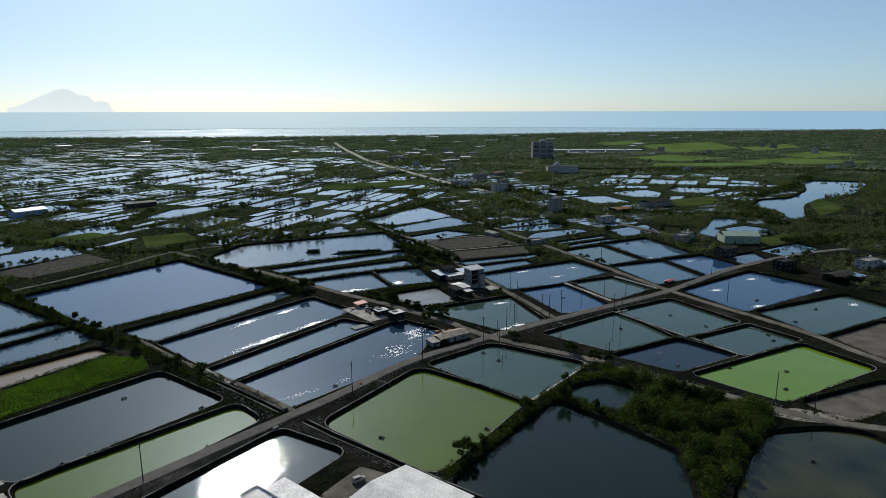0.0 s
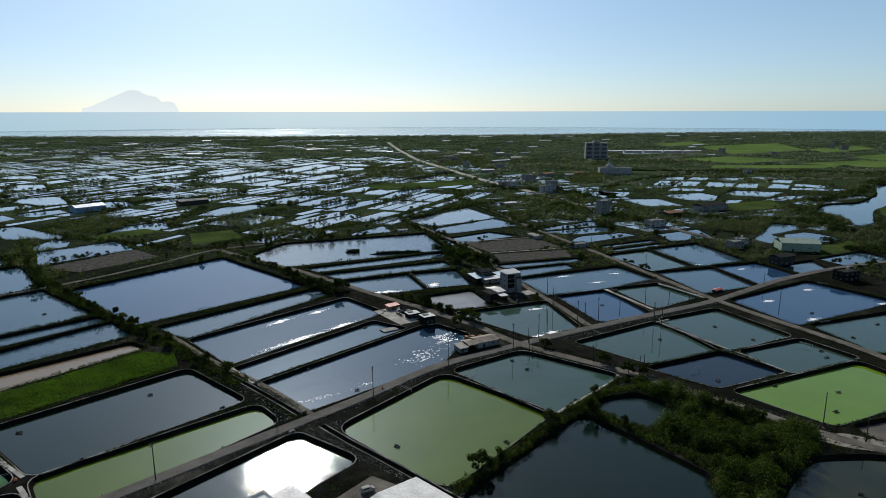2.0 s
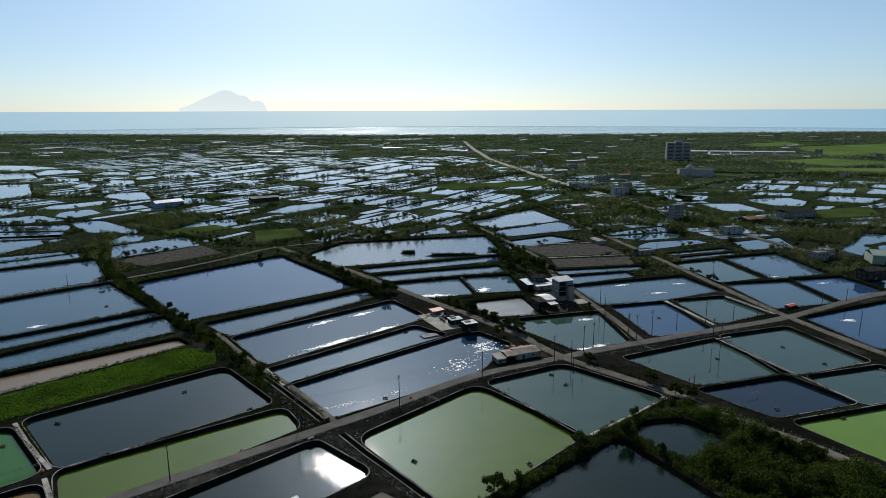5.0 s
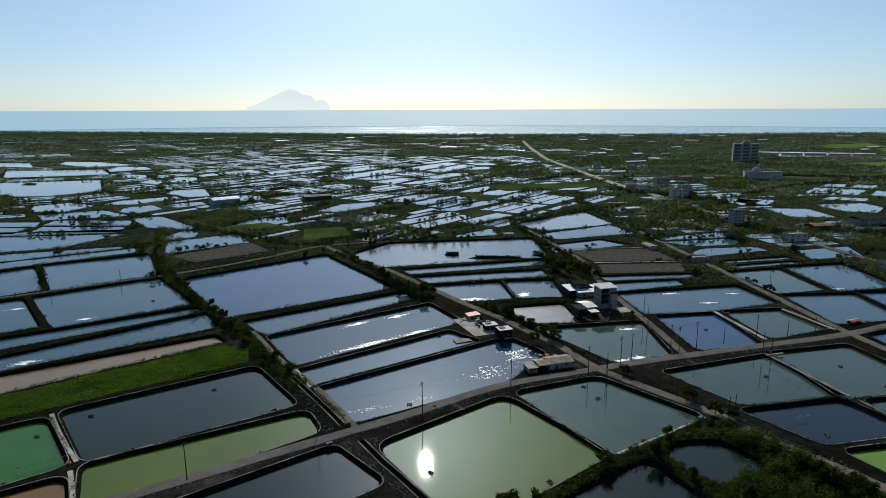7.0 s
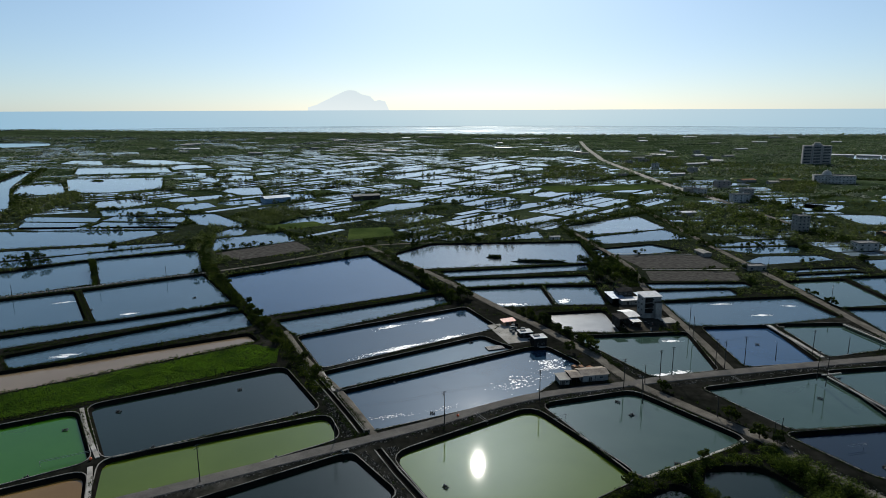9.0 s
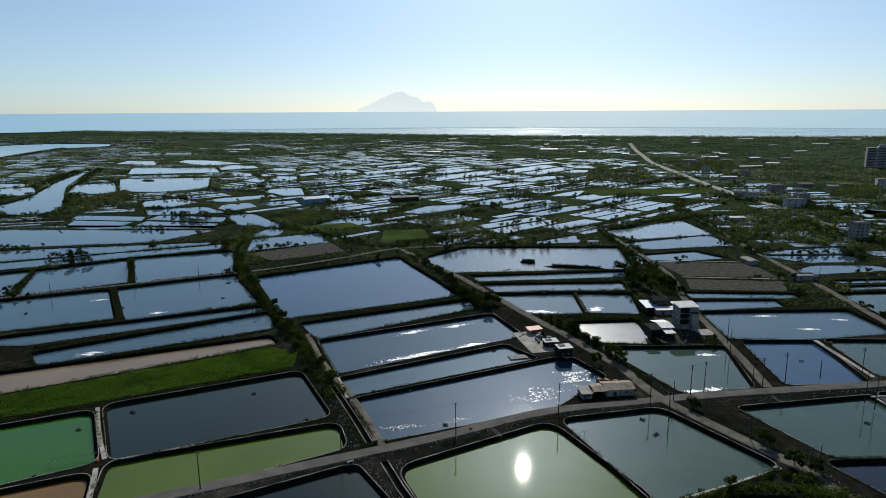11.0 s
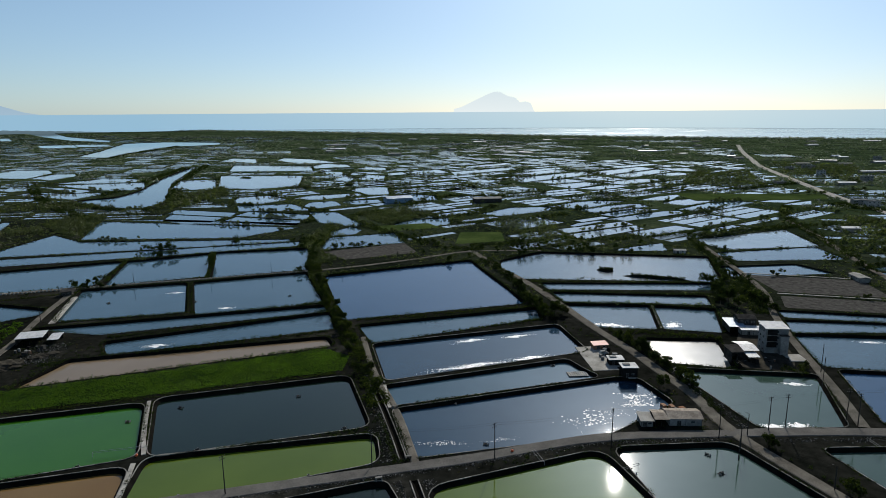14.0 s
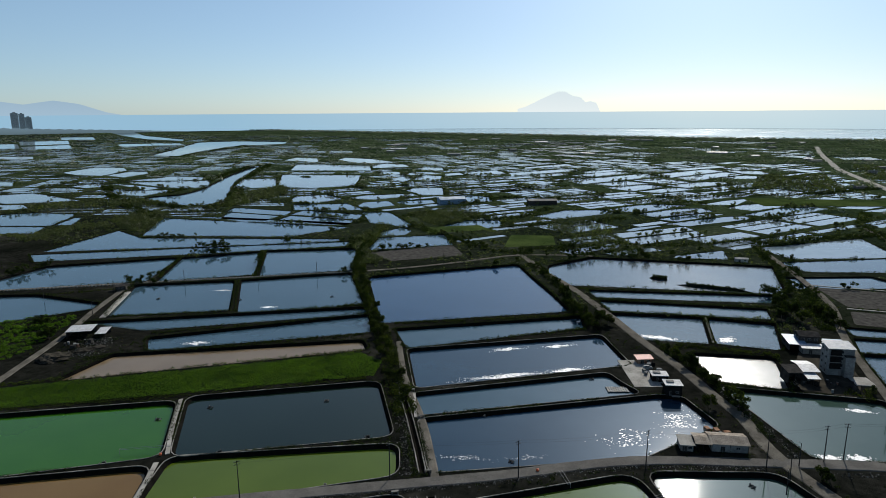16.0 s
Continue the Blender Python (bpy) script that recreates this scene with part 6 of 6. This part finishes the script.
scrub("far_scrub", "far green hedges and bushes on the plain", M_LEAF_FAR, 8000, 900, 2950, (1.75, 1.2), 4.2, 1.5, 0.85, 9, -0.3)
spots = []
for _ in range(150):      # tree rows between the far fields and farms
    y = rng.uniform(1150, 2850)
    x, a, n = rng.uniform(-1.3 * y, 1.0 * y), rng.uniform(-0.25, 0.35), rng.randrange(14, 70)
    for i in range(n):
        p = Vector((x + math.cos(a) * i * 6.5, y + math.sin(a) * i * 6.5 + rng.uniform(-5, 5)))
        if rng.random() < 0.8 and free(p.x, p.y):
            spots.append((p.x, p.y, rng.uniform(3, 6.5), rng.uniform(3.5, 8.5)))
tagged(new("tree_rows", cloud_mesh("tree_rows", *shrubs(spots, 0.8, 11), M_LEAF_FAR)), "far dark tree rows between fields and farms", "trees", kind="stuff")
spots = []
for (x0, y0), (x1, y1) in zip(COAST, COAST[1:]):
    for i in range(int(math.hypot(x1 - x0, y1 - y0) / 2.2)):
        t = rng.random()
        k = rng.random() ** 1.5 * 150
        spots.append((x0 + (x1 - x0) * t, y0 + (y1 - y0) * t - 30 - k, rng.uniform(5, 9), rng.uniform(6, 11)))
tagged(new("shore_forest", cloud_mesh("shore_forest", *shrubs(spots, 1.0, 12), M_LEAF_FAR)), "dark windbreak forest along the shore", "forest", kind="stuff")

for poly in BASINS + far_shapes:      # trees that stand here and there on the levees
    edge = grow(poly, 2.6)
    for a, b in zip(edge, edge[1:] + edge[:1]):
        a, b = Vector(a), Vector(b)
        far_away = (a + b).length / 2
        if far_away < 470 or far_away > 1300:
            continue
        for j in range(int((b - a).length / 5) + 1):
            p = a.lerp(b, rng.random())
            if noise.noise(Vector((p.x / 60, p.y / 60, 6))) > 0.2 and rng.random() < 0.75 and free(p.x, p.y):
                TREES.append((0, p.x, p.y, rng.uniform(0.5, 1.4)))

placed = 0
while placed < 130:
    y = rng.uniform(470, 900)
    x = rng.uniform(-0.95 * y, 0.9 * y)
    if free(x, y) and free(x + 3, y) and free(x - 3, y) and noise.noise(Vector((x / 90, y / 90, 2))) > 0.0:
        plant(rng.randrange(4), x, y, rng.uniform(0.55, 1.1))
        placed += 1
plant(1, -19, 391, 1.25)
plant(0, -15, 393, 1.1)
plant(0, 16.5, 167, 1.15)
plant(2, 19, 165, 1.0)
plant(0, 102, 229, 1.1)
plant(1, 107, 226, 0.9)
plant(2, -335, 516, 1.3, True)

# past 620 m the trees get the leaf colour lightened for haze
for mat, label, near_to, far_to in ((M_LEAF_DARK, "scattered dark trees on the levees", 0, 620), (M_LEAF_MID, "scattered trees on far levees, paled for haze", 620, 9000)):
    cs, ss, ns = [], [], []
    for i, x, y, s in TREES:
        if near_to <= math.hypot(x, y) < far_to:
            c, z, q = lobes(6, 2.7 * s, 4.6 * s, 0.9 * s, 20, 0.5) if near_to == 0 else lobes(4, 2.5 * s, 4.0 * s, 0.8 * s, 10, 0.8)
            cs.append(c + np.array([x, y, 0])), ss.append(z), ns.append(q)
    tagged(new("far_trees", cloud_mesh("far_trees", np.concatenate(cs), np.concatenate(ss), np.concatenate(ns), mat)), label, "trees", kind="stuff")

# ---------------------------------------------------------------- poles and wires
def pole(h, arm, label):
    ob = thing("utility_pole", Matrix(), label, "utility pole", "utility poles along the roads")
    bm = bmesh.new()
    tube(bm, (0, 0, -0.5), (0, 0, h), 0.2, 0.12, 8)
    part("post", bm, M_DARK, ob)
    for z in ((h - 0.5, h - 1.4) if arm else ()):
        bm = bmesh.new()
        box(bm, 1.9, 0.12, 0.12, 0, 0.14, z)
        a = part("crossarm", bm, M_DARK, ob)
        for x in (-0.85, -0.3, 0.3, 0.85):
            bm = bmesh.new()
            tube(bm, (x, 0.14, z + 0.12), (x, 0.14, z + 0.36), 0.06, 0.04, 6)
            part("insulator", bm, M_WHITE, a)
    if not arm:
        bm = bmesh.new()
        tube(bm, (0, 0, h - 0.2), (0.9, 0, h + 0.15), 0.04, seg=5)
        a = part("lamp_arm", bm, M_DARK, ob)
        bm = bmesh.new()
        box(bm, 0.55, 0.2, 0.12, 1.1, 0, h + 0.1, bevel=0.03)
        part("lamp_head", bm, M_GREY, a)
    return ob


POLE_A = pole(13.3, True, "tall dark utility pole with crossarms beside a road")
POLE_B = pole(8.5, False, "slim dark lamp pole on a levee")
POLE_A.matrix_basis, POLE_B.matrix_basis = pose(-85.5, 181.3, 0, 0, 0, 60), pose(106, 226.5, 0)
for x, y, a in ((-12, 228.1, 60), (24.4, 251.5, 60), (-49.5, 210.5, 60), (60.5, 267.5, 30), (84.1, 283.8, 20), (106.5, 296.5, 20), (109.6, 293.2, 20), (146, 285.2, 20), (107.3, 345, 80), (121, 301, 20), (156, 313, 20), (149.5, 169.5, 45), (104.6, 328, 80), (147, 279.2, 20), (78, 279.5, 30), (227.5, 290, 80), (202, 396, 80), (193, 470, 80)):
    copy_thing(POLE_A, pose(x, y, 0, 0, rng.uniform(-1.2, 1.2), a))
for x, y in ((67.1, 262.1), (65.8, 254.3), (109.3, 228.9), (70.3, 273), (-355.3, 297.5), (-324.8, 325), (-304.1, 365), (-267.2, 398), (-232.4, 422), (-293, 286), (92, 244), (137, 307), (175, 319), (192, 324), (-192, 455), (-160, 487), (240, 338), (262, 347), (-30, 400), (155, 156)):
    copy_thing(POLE_B, pose(x, y, 0, 0, rng.uniform(-1.5, 1.5), rng.uniform(0, 360)))


def wire(a, b, label="thin black power cable between poles"):
    cu = bpy.data.curves.new("power_cable", "CURVE")
    cu.dimensions, cu.bevel_depth, cu.bevel_resolution = "3D", 0.014, 0
    s = cu.splines.new("POLY")
    s.points.add(10)
    for i in range(11):
        t = i / 10
        p = Vector(a).lerp(Vector(b), t)
        s.points[i].co = (p.x, p.y, p.z - 4 * t * (1 - t) * 0.9, 1)
    cu.materials.append(M_DARK)
    tagged(new("power_cable", cu), label, "cable", "power cables")


LINE = [(-85.5, 181.3), (-49.5, 210.5), (-12, 228.1), (24.4, 251.5), (60.5, 267.5), (84.1, 283.8), (106.5, 296.5), (121, 301), (156, 313)]
for (x0, y0), (x1, y1) in zip(LINE, LINE[1:]):
    for k in (-0.8, 0.8):
        wire((x0 + k * 0.5, y0 - k * 0.8, 13.0), (x1 + k * 0.5, y1 - k * 0.8, 13.0))


# ---------------------------------------------------------------- aerators, floats and foam
def aerator():
    ob = thing("paddle_aerator", Matrix(), "small dark paddle-wheel aerator floating on a pond", "aerator", "pond aerators")
    for s in (-1, 1):
        bm = bmesh.new()
        tube(bm, (-1.0, s * 0.55, 0.08), (1.0, s * 0.55, 0.08), 0.17, seg=8)
        part("float", bm, M_DARK, ob)
        bm = bmesh.new()
        rim = [(math.cos(k * math.pi / 8) * (0.55 if k % 2 else 0.26), 0.35 + math.sin(k * math.pi / 8) * (0.55 if k % 2 else 0.26)) for k in range(16)]
        ends = [[bm.verts.new((px, s * py, pz)) for px, pz in rim] for py in (0.75, 0.95)]
        bm.faces.new(ends[0]), bm.faces.new(ends[1][::-1])
        for k in range(16):
            bm.faces.new((ends[0][k], ends[1][k], ends[1][(k + 1) % 16], ends[0][(k + 1) % 16]))
        part("paddle_wheel", bm, M_GREY, ob)
    bm = bmesh.new()
    box(bm, 0.5, 1.5, 0.08, 0, 0, 0.22)
    part("frame", bm, M_DARK, ob)
    bm = bmesh.new()
    tube(bm, (-0.3, 0, 0.5), (0.4, 0, 0.5), 0.24, seg=10)
    part("motor", bm, M_DARK, ob)
    return ob


AERATOR = aerator()
LEVEL = -1.3
spots = [(-153.6, 210.4), (-144.7, 179.5), (-71.8, 232.6), (-113.7, 201.7), (-142.7, 226.6), (-103.1, 251.3), (-67.3, 199.8), (-99.9, 176.6), (-7.4, 188.8), (31.4, 183.8), (33, 235.3), (69.2, 210.7), (161, 243), (186.8, 257.8), (137.7, 215.6), (158.3, 206)]
spots += [(-17.9, 238.4), (-38.4, 266.1), (56.1, 334), (56.4, 256.1), (124.2, 296), (100.7, 262), (156.8, 282), (205, 229), (209, 237), (180, 195), (165, 180), (129, 131), (-8, 318), (60, 245), (140, 268), (180, 280), (240, 250), (270, 265), (137, 330), (250, 290), (-240, 350), (-190, 380), (-290, 330)]
for i, (x, y) in enumerate(spots):
    m = pose(x, y, LEVEL, 0, 0, rng.uniform(0, 360))
    if i:
        copy_thing(AERATOR, m)
    else:
        AERATOR.matrix_basis = m


def foam(x, y, length, width, yaw, n, big=0.38, label="white churned foam and painted sun glitter on a pond"):
    """Ragged flecks of foam or painted sun glitter, thick in the middle and thin at the ends."""
    verts, faces = [], []
    for _ in range(int(n * 1.8)):
        u, v = max(-1.2, min(1.2, rng.gauss(0, 0.45))), max(-1.2, min(1.2, rng.gauss(0, 0.4)))
        a = radians(yaw)
        k = math.sin(u * 7 + v * 2) * 0.25
        px = x + math.cos(a) * u * length / 2 - math.sin(a) * (v + k) * width / 2
        py = y + math.sin(a) * u * length / 2 + math.cos(a) * (v + k) * width / 2
        r = big * rng.uniform(0.25, 1.0) * (1.15 - 0.6 * abs(u))
        m, st = 7, len(verts)
        for j in range(m):
            q = 2 * math.pi * j / m
            rr = r * rng.uniform(0.55, 1.25)
            verts.append((px + math.cos(q) * rr * 1.3 * math.cos(a) - math.sin(q) * rr * math.sin(a), py + math.cos(q) * rr * 1.3 * math.sin(a) + math.sin(q) * rr * math.cos(a), LEVEL + 0.012 + 0.03 * rng.random()))
        faces.append(range(st, st + m))
    return tagged(as_mesh("foam", verts, faces, M_FOAM_GLINT), label, "foam", kind="stuff")


# the wide patches at (16, 272) and (31, 293) paint sun glitter
for f in ((-44, 306, 46, 5, 38, 420), (-20, 324, 22, 5, 38, 260), (-9, 327, 14, 4, 38, 120), (-54, 338, 20, 4, 38, 130), (-33, 352, 18, 3.5, 38, 120), (-34, 234, 26, 5, 20, 60, 0.22), (-14, 243, 14, 4, 32, 26, 0.22), (16, 272, 34, 16, 45, 70, 0.4), (31, 293, 24, 14, 65, 120, 0.42),
          (80.8, 286, 9, 4, 15, 160), (89.8, 290, 9, 4, 15, 160), (95, 331, 12, 3, 10, 120), (107, 405, 9, 3, 10, 70), (157, 380, 14, 3, 10, 120), (140, 400, 14, 3, 10, 120), (180, 400, 10, 3, 0, 70), (279, 393, 9, 3, 10, 60), (242.3, 280, 11, 4, 15, 160), (242, 317, 10, 4, 15, 140), (285, 334, 9, 4, 15, 120),
          (306, 297, 9, 4, 15, 120), (255, 412, 10, 3, 10, 70), (300, 266, 9, 4, 15, 80), (45, 397, 12, 7, 70, 240), (12, 386, 24, 6, 5, 260), (-213, 345, 10, 3.5, 30, 160), (-266, 363, 12, 3, 30, 130), (-205, 280, 14, 5, 35, 150), (385, 408, 8, 3, 15, 60), (395, 400, 8, 3, 15, 60)):
    foam(*f)


def feed_frame(x, y, yaw, length, label="slim white pipe feeding frame reaching over the water"):
    ob = thing("pipe_frame", pose(x, y, 0.4, 0, 0, yaw), label, "pipe frame")
    for y0 in (-0.5, 0.5):
        bm = bmesh.new()
        tube(bm, (0, y0, 0), (length, y0, 0), 0.06, seg=6)
        part("rail", bm, M_WHITE, ob)
    bm = bmesh.new()
    tube(bm, (length, -0.5, 0), (length, 0.5, 0), 0.06, seg=6)
    tube(bm, (length, 0.5, -1.9), (length, 0.5, 0), 0.06, seg=6)
    part("end_bar", bm, M_WHITE, ob)


for x, y, a, n in ((-0.7, 237.5, -55, 8), (-137.5, 191.5, 33, 8), (-137.5, 191.5, 213, 9), (29.5, 235, 45, 7), (110, 284, -65, 6), (131, 226, 20, 7), (205, 247, -60, 6), (238, 271, 10, 8), (300, 343, -50, 6)):
    feed_frame(x, y, a, n)


def buoy(x, y, z, label):
    ob = thing("marker_float", pose(x, y, z), label, "float")
    bm = bmesh.new()
    bmesh.ops.create_uvsphere(bm, u_segments=12, v_segments=8, radius=0.55)
    part("ball", bm, M_ORANGE, ob)
    bm = bmesh.new()
    tube(bm, (0, 0, 0.45), (0, 0, 0.9), 0.09, 0.06, 6)
    part("eye", bm, M_DARK, ob)


for x, y, z in ((-7.5, 234.5, 0.45), (-129, 190, 0.5), (94, 288, -1.2)):
    buoy(x, y, z, "bright orange plastic float lying by a pond")


def sluice(x, y, yaw):
    ob = thing("sluice_gate", pose(x, y, 0, 0, 0, yaw), "small concrete sluice gate at a pond corner", "sluice")
    for s in (-1, 1):
        bm = bmesh.new()
        box(bm, 0.3, 1.6, 2.2, s * 0.9, 0, -1.4, bevel=0.03)
        part("pier", bm, M_LIP, ob)
    bm = bmesh.new()
    box(bm, 2.3, 1.0, 0.18, 0, 0, 0.82, bevel=0.02)
    part("deck", bm, M_LIP, ob)
    bm = bmesh.new()
    box(bm, 1.45, 0.08, 1.5, 0, 0, -1.2)
    part("gate_board", bm, M_DARK, ob)


for x, y, a in ((-40, 219, 30), (-74, 272, 35), (-59.5, 252.5, 35), (54, 199, -30), (95, 225.5, 40), (165.5, 243.5, 10), (214, 221, 10), (158, 354, 10), (-44, 204, 40)):
    sluice(x, y, a)


# ---------------------------------------------------------------- levee caps, islets and posts
def cap(width, *pts):
    """A pale concrete cap along a dividing levee, in cast lengths."""
    ob = thing("levee_cap", Matrix(), "pale cast concrete cap along a dividing levee", "levee", "concrete levee caps")
    line = smooth_line(pts, 6.0)
    for a, b in zip(line, line[1:]):
        way = b - a
        bm = bmesh.new()
        box(bm, way.length - 0.12, width * rng.uniform(0.9, 1.05), 0.5, 0, 0, -0.25, bevel=0.04)
        o = part("length", bm, M_CONCRETE, ob)
        o.matrix_basis = pose((a.x + b.x) / 2, (a.y + b.y) / 2, rng.uniform(-0.03, 0.03), 0, 0, math.degrees(math.atan2(way.y, way.x)))


cap(1.0, (39, 385.5), (33, 427.5))
cap(2.2, (152.5, 358), (160.5, 312))
cap(0.9, (160, 293.5), (150.5, 290.5))
cap(0.8, (152, 289), (163.5, 245.5))
cap(0.8, (165, 243), (172, 216.5))
cap(1.4, (194, 363.5), (204.5, 327.5))
cap(1.0, (97, 226.5), (76, 212), (57, 199.5))
cap(1.6, (-127.5, 191.5), (-142, 207), (-157.5, 225.5))
cap(1.6, (-126.5, 186), (-116, 170), (-111, 158))
cap(1.2, (-61.5, 251.5), (-72.5, 271))
cap(1.3, (92, 529.6), (170.4, 535))
cap(1.5, (108, 479.2), (177.8, 485))

field("sand_patch", M_SAND, "patch of pale bare sand beside the lane", "sand", 0.06, (138, 162), (152, 163.5), (166, 151), (159, 147), (146, 153.5))


def islet(x, y, rx, ry, z0, label="small grassy islet standing in a pond"):
    verts, faces = [(x, y, 0.5)], []
    for j, (k, z) in enumerate(((0.55, 0.35), (1.0, z0 - 0.5))):
        for i in range(14):
            a = i * math.tau / 14
            w = k * (1 + 0.15 * math.sin(3 * a + x))
            verts.append((x + math.cos(a) * rx * w, y + math.sin(a) * ry * w, z))
    for i in range(14):
        faces += [(0, 1 + i, 1 + (i + 1) % 14), (1 + i, 15 + i, 15 + (i + 1) % 14, 1 + (i + 1) % 14)]
    ob = tagged(as_mesh("islet", verts, faces, M_GROUND), label, "islet")
    spots = [(x + rng.uniform(-0.7, 0.7) * rx, y + rng.uniform(-0.7, 0.7) * ry, 1.1, rng.uniform(0.8, 1.8)) for _ in range(int(rx * ry * 0.7) + 6)]
    tagged(new("islet_shrubs", cloud_mesh("islet_shrubs", *shrubs(spots, 0.34, 34), M_LEAF_DARK)), "dark shrubs on a small islet", "shrubs", kind="stuff")


islet(-2, 512, 7, 5, -1.3)
plant(2, -3, 513, 0.9, True)
islet(35, 500, 26, 2.0, -1.3)
islet(-335, 516, 4, 4, -1.3)
islet(-690, 1015, 14, 9, -0.9)

for i in range(16):
    t = i / 15
    ob = thing("fence_post", pose(-22 + 48 * t, 577 + 17 * t + 0.6 * math.sin(i), -1.9), "dark timber stake standing in the water", "post", "stakes in the water")
    bm = bmesh.new()
    tube(bm, (0, 0, 0), (0, 0, 2.6 + 0.4 * math.sin(i * 2.3)), 0.22, 0.16, 6)
    part("stake", bm, M_DARK, ob)


# ---------------------------------------------------------------- rubble on the nearest levees
M_STONE, tn, tl, tp = material("levee_stone", 0.9)
t_geo = tn.new("ShaderNodeNewGeometry")
tl.new(ramp(tn, tl, t_geo.outputs["Random Per Island"], [(0.0, (0.012, 0.012, 0.011)), (0.6, (0.06, 0.058, 0.053)), (1.0, (0.26, 0.25, 0.235))]), tp.inputs["Base Color"])


def rubble(label, pts, width, n, size):
    """Loose angular stones strewn along a line, thickest at its middle."""
    line = smooth_line(pts, 2.0)
    verts, faces = [], []
    for _ in range(n):
        i = rng.randrange(len(line) - 1)
        way = (line[i + 1] - line[i]).normalized()
        p = line[i].lerp(line[i + 1], rng.random()) + Vector((way.y, -way.x)) * rng.gauss(0, 0.3) * width
        if not free(p.x, p.y):
            continue
        r, k = size * rng.uniform(0.4, 1.5), len(verts)
        turn = rng.uniform(0, 6.28)
        verts += [(p.x + math.cos(turn + j * 1.57) * r * rng.uniform(0.6, 1.2), p.y + math.sin(turn + j * 1.57) * r * rng.uniform(0.6, 1.2), -0.03) for j in range(4)]
        verts += [(p.x + math.cos(turn + j * 1.57) * r * rng.uniform(0.3, 0.7), p.y + math.sin(turn + j * 1.57) * r * rng.uniform(0.3, 0.7), r * rng.uniform(0.5, 0.9)) for j in range(4)]
        faces += [(k + 4, k + 5, k + 6, k + 7)] + [(k + j, k + (j + 1) % 4, k + 4 + (j + 1) % 4, k + 4 + j) for j in range(4)]
    tagged(as_mesh("rubble", verts, faces, M_STONE), label, "rubble", kind="stuff")


STONES = "loose grey stones and rubble on a levee"
rubble(STONES, [(-96, 171.5), (-47, 203.6), (-19, 222.5), (20, 249.5), (60, 267)], 3.0, 1500, 0.22)
rubble(STONES, [(-45, 215), (-58, 236), (-70, 256), (-84, 278)], 5.0, 900, 0.24)
rubble(STONES, [(-29, 209), (-18, 192), (2, 163), (12, 148)], 4.5, 1100, 0.22)
rubble(STONES, [(-38, 205), (-22, 184), (-8, 166)], 3.0, 500, 0.22)
rubble(STONES, [(78, 271), (100, 279.5), (150, 297), (205, 316)], 3.5, 800, 0.24)
rubble(STONES, [(70, 279), (60, 300), (45, 325)], 3.0, 400, 0.24)
rubble(STONES, [(107, 231), (114, 216), (130, 193), (150, 166)], 3.5, 600, 0.22)
rubble(STONES, [(72, 346), (80, 352), (92, 350)], 8.0, 300, 0.3)
rubble(STONES, [(-255, 262), (-246, 250), (-240, 240)], 14.0, 700, 0.3)
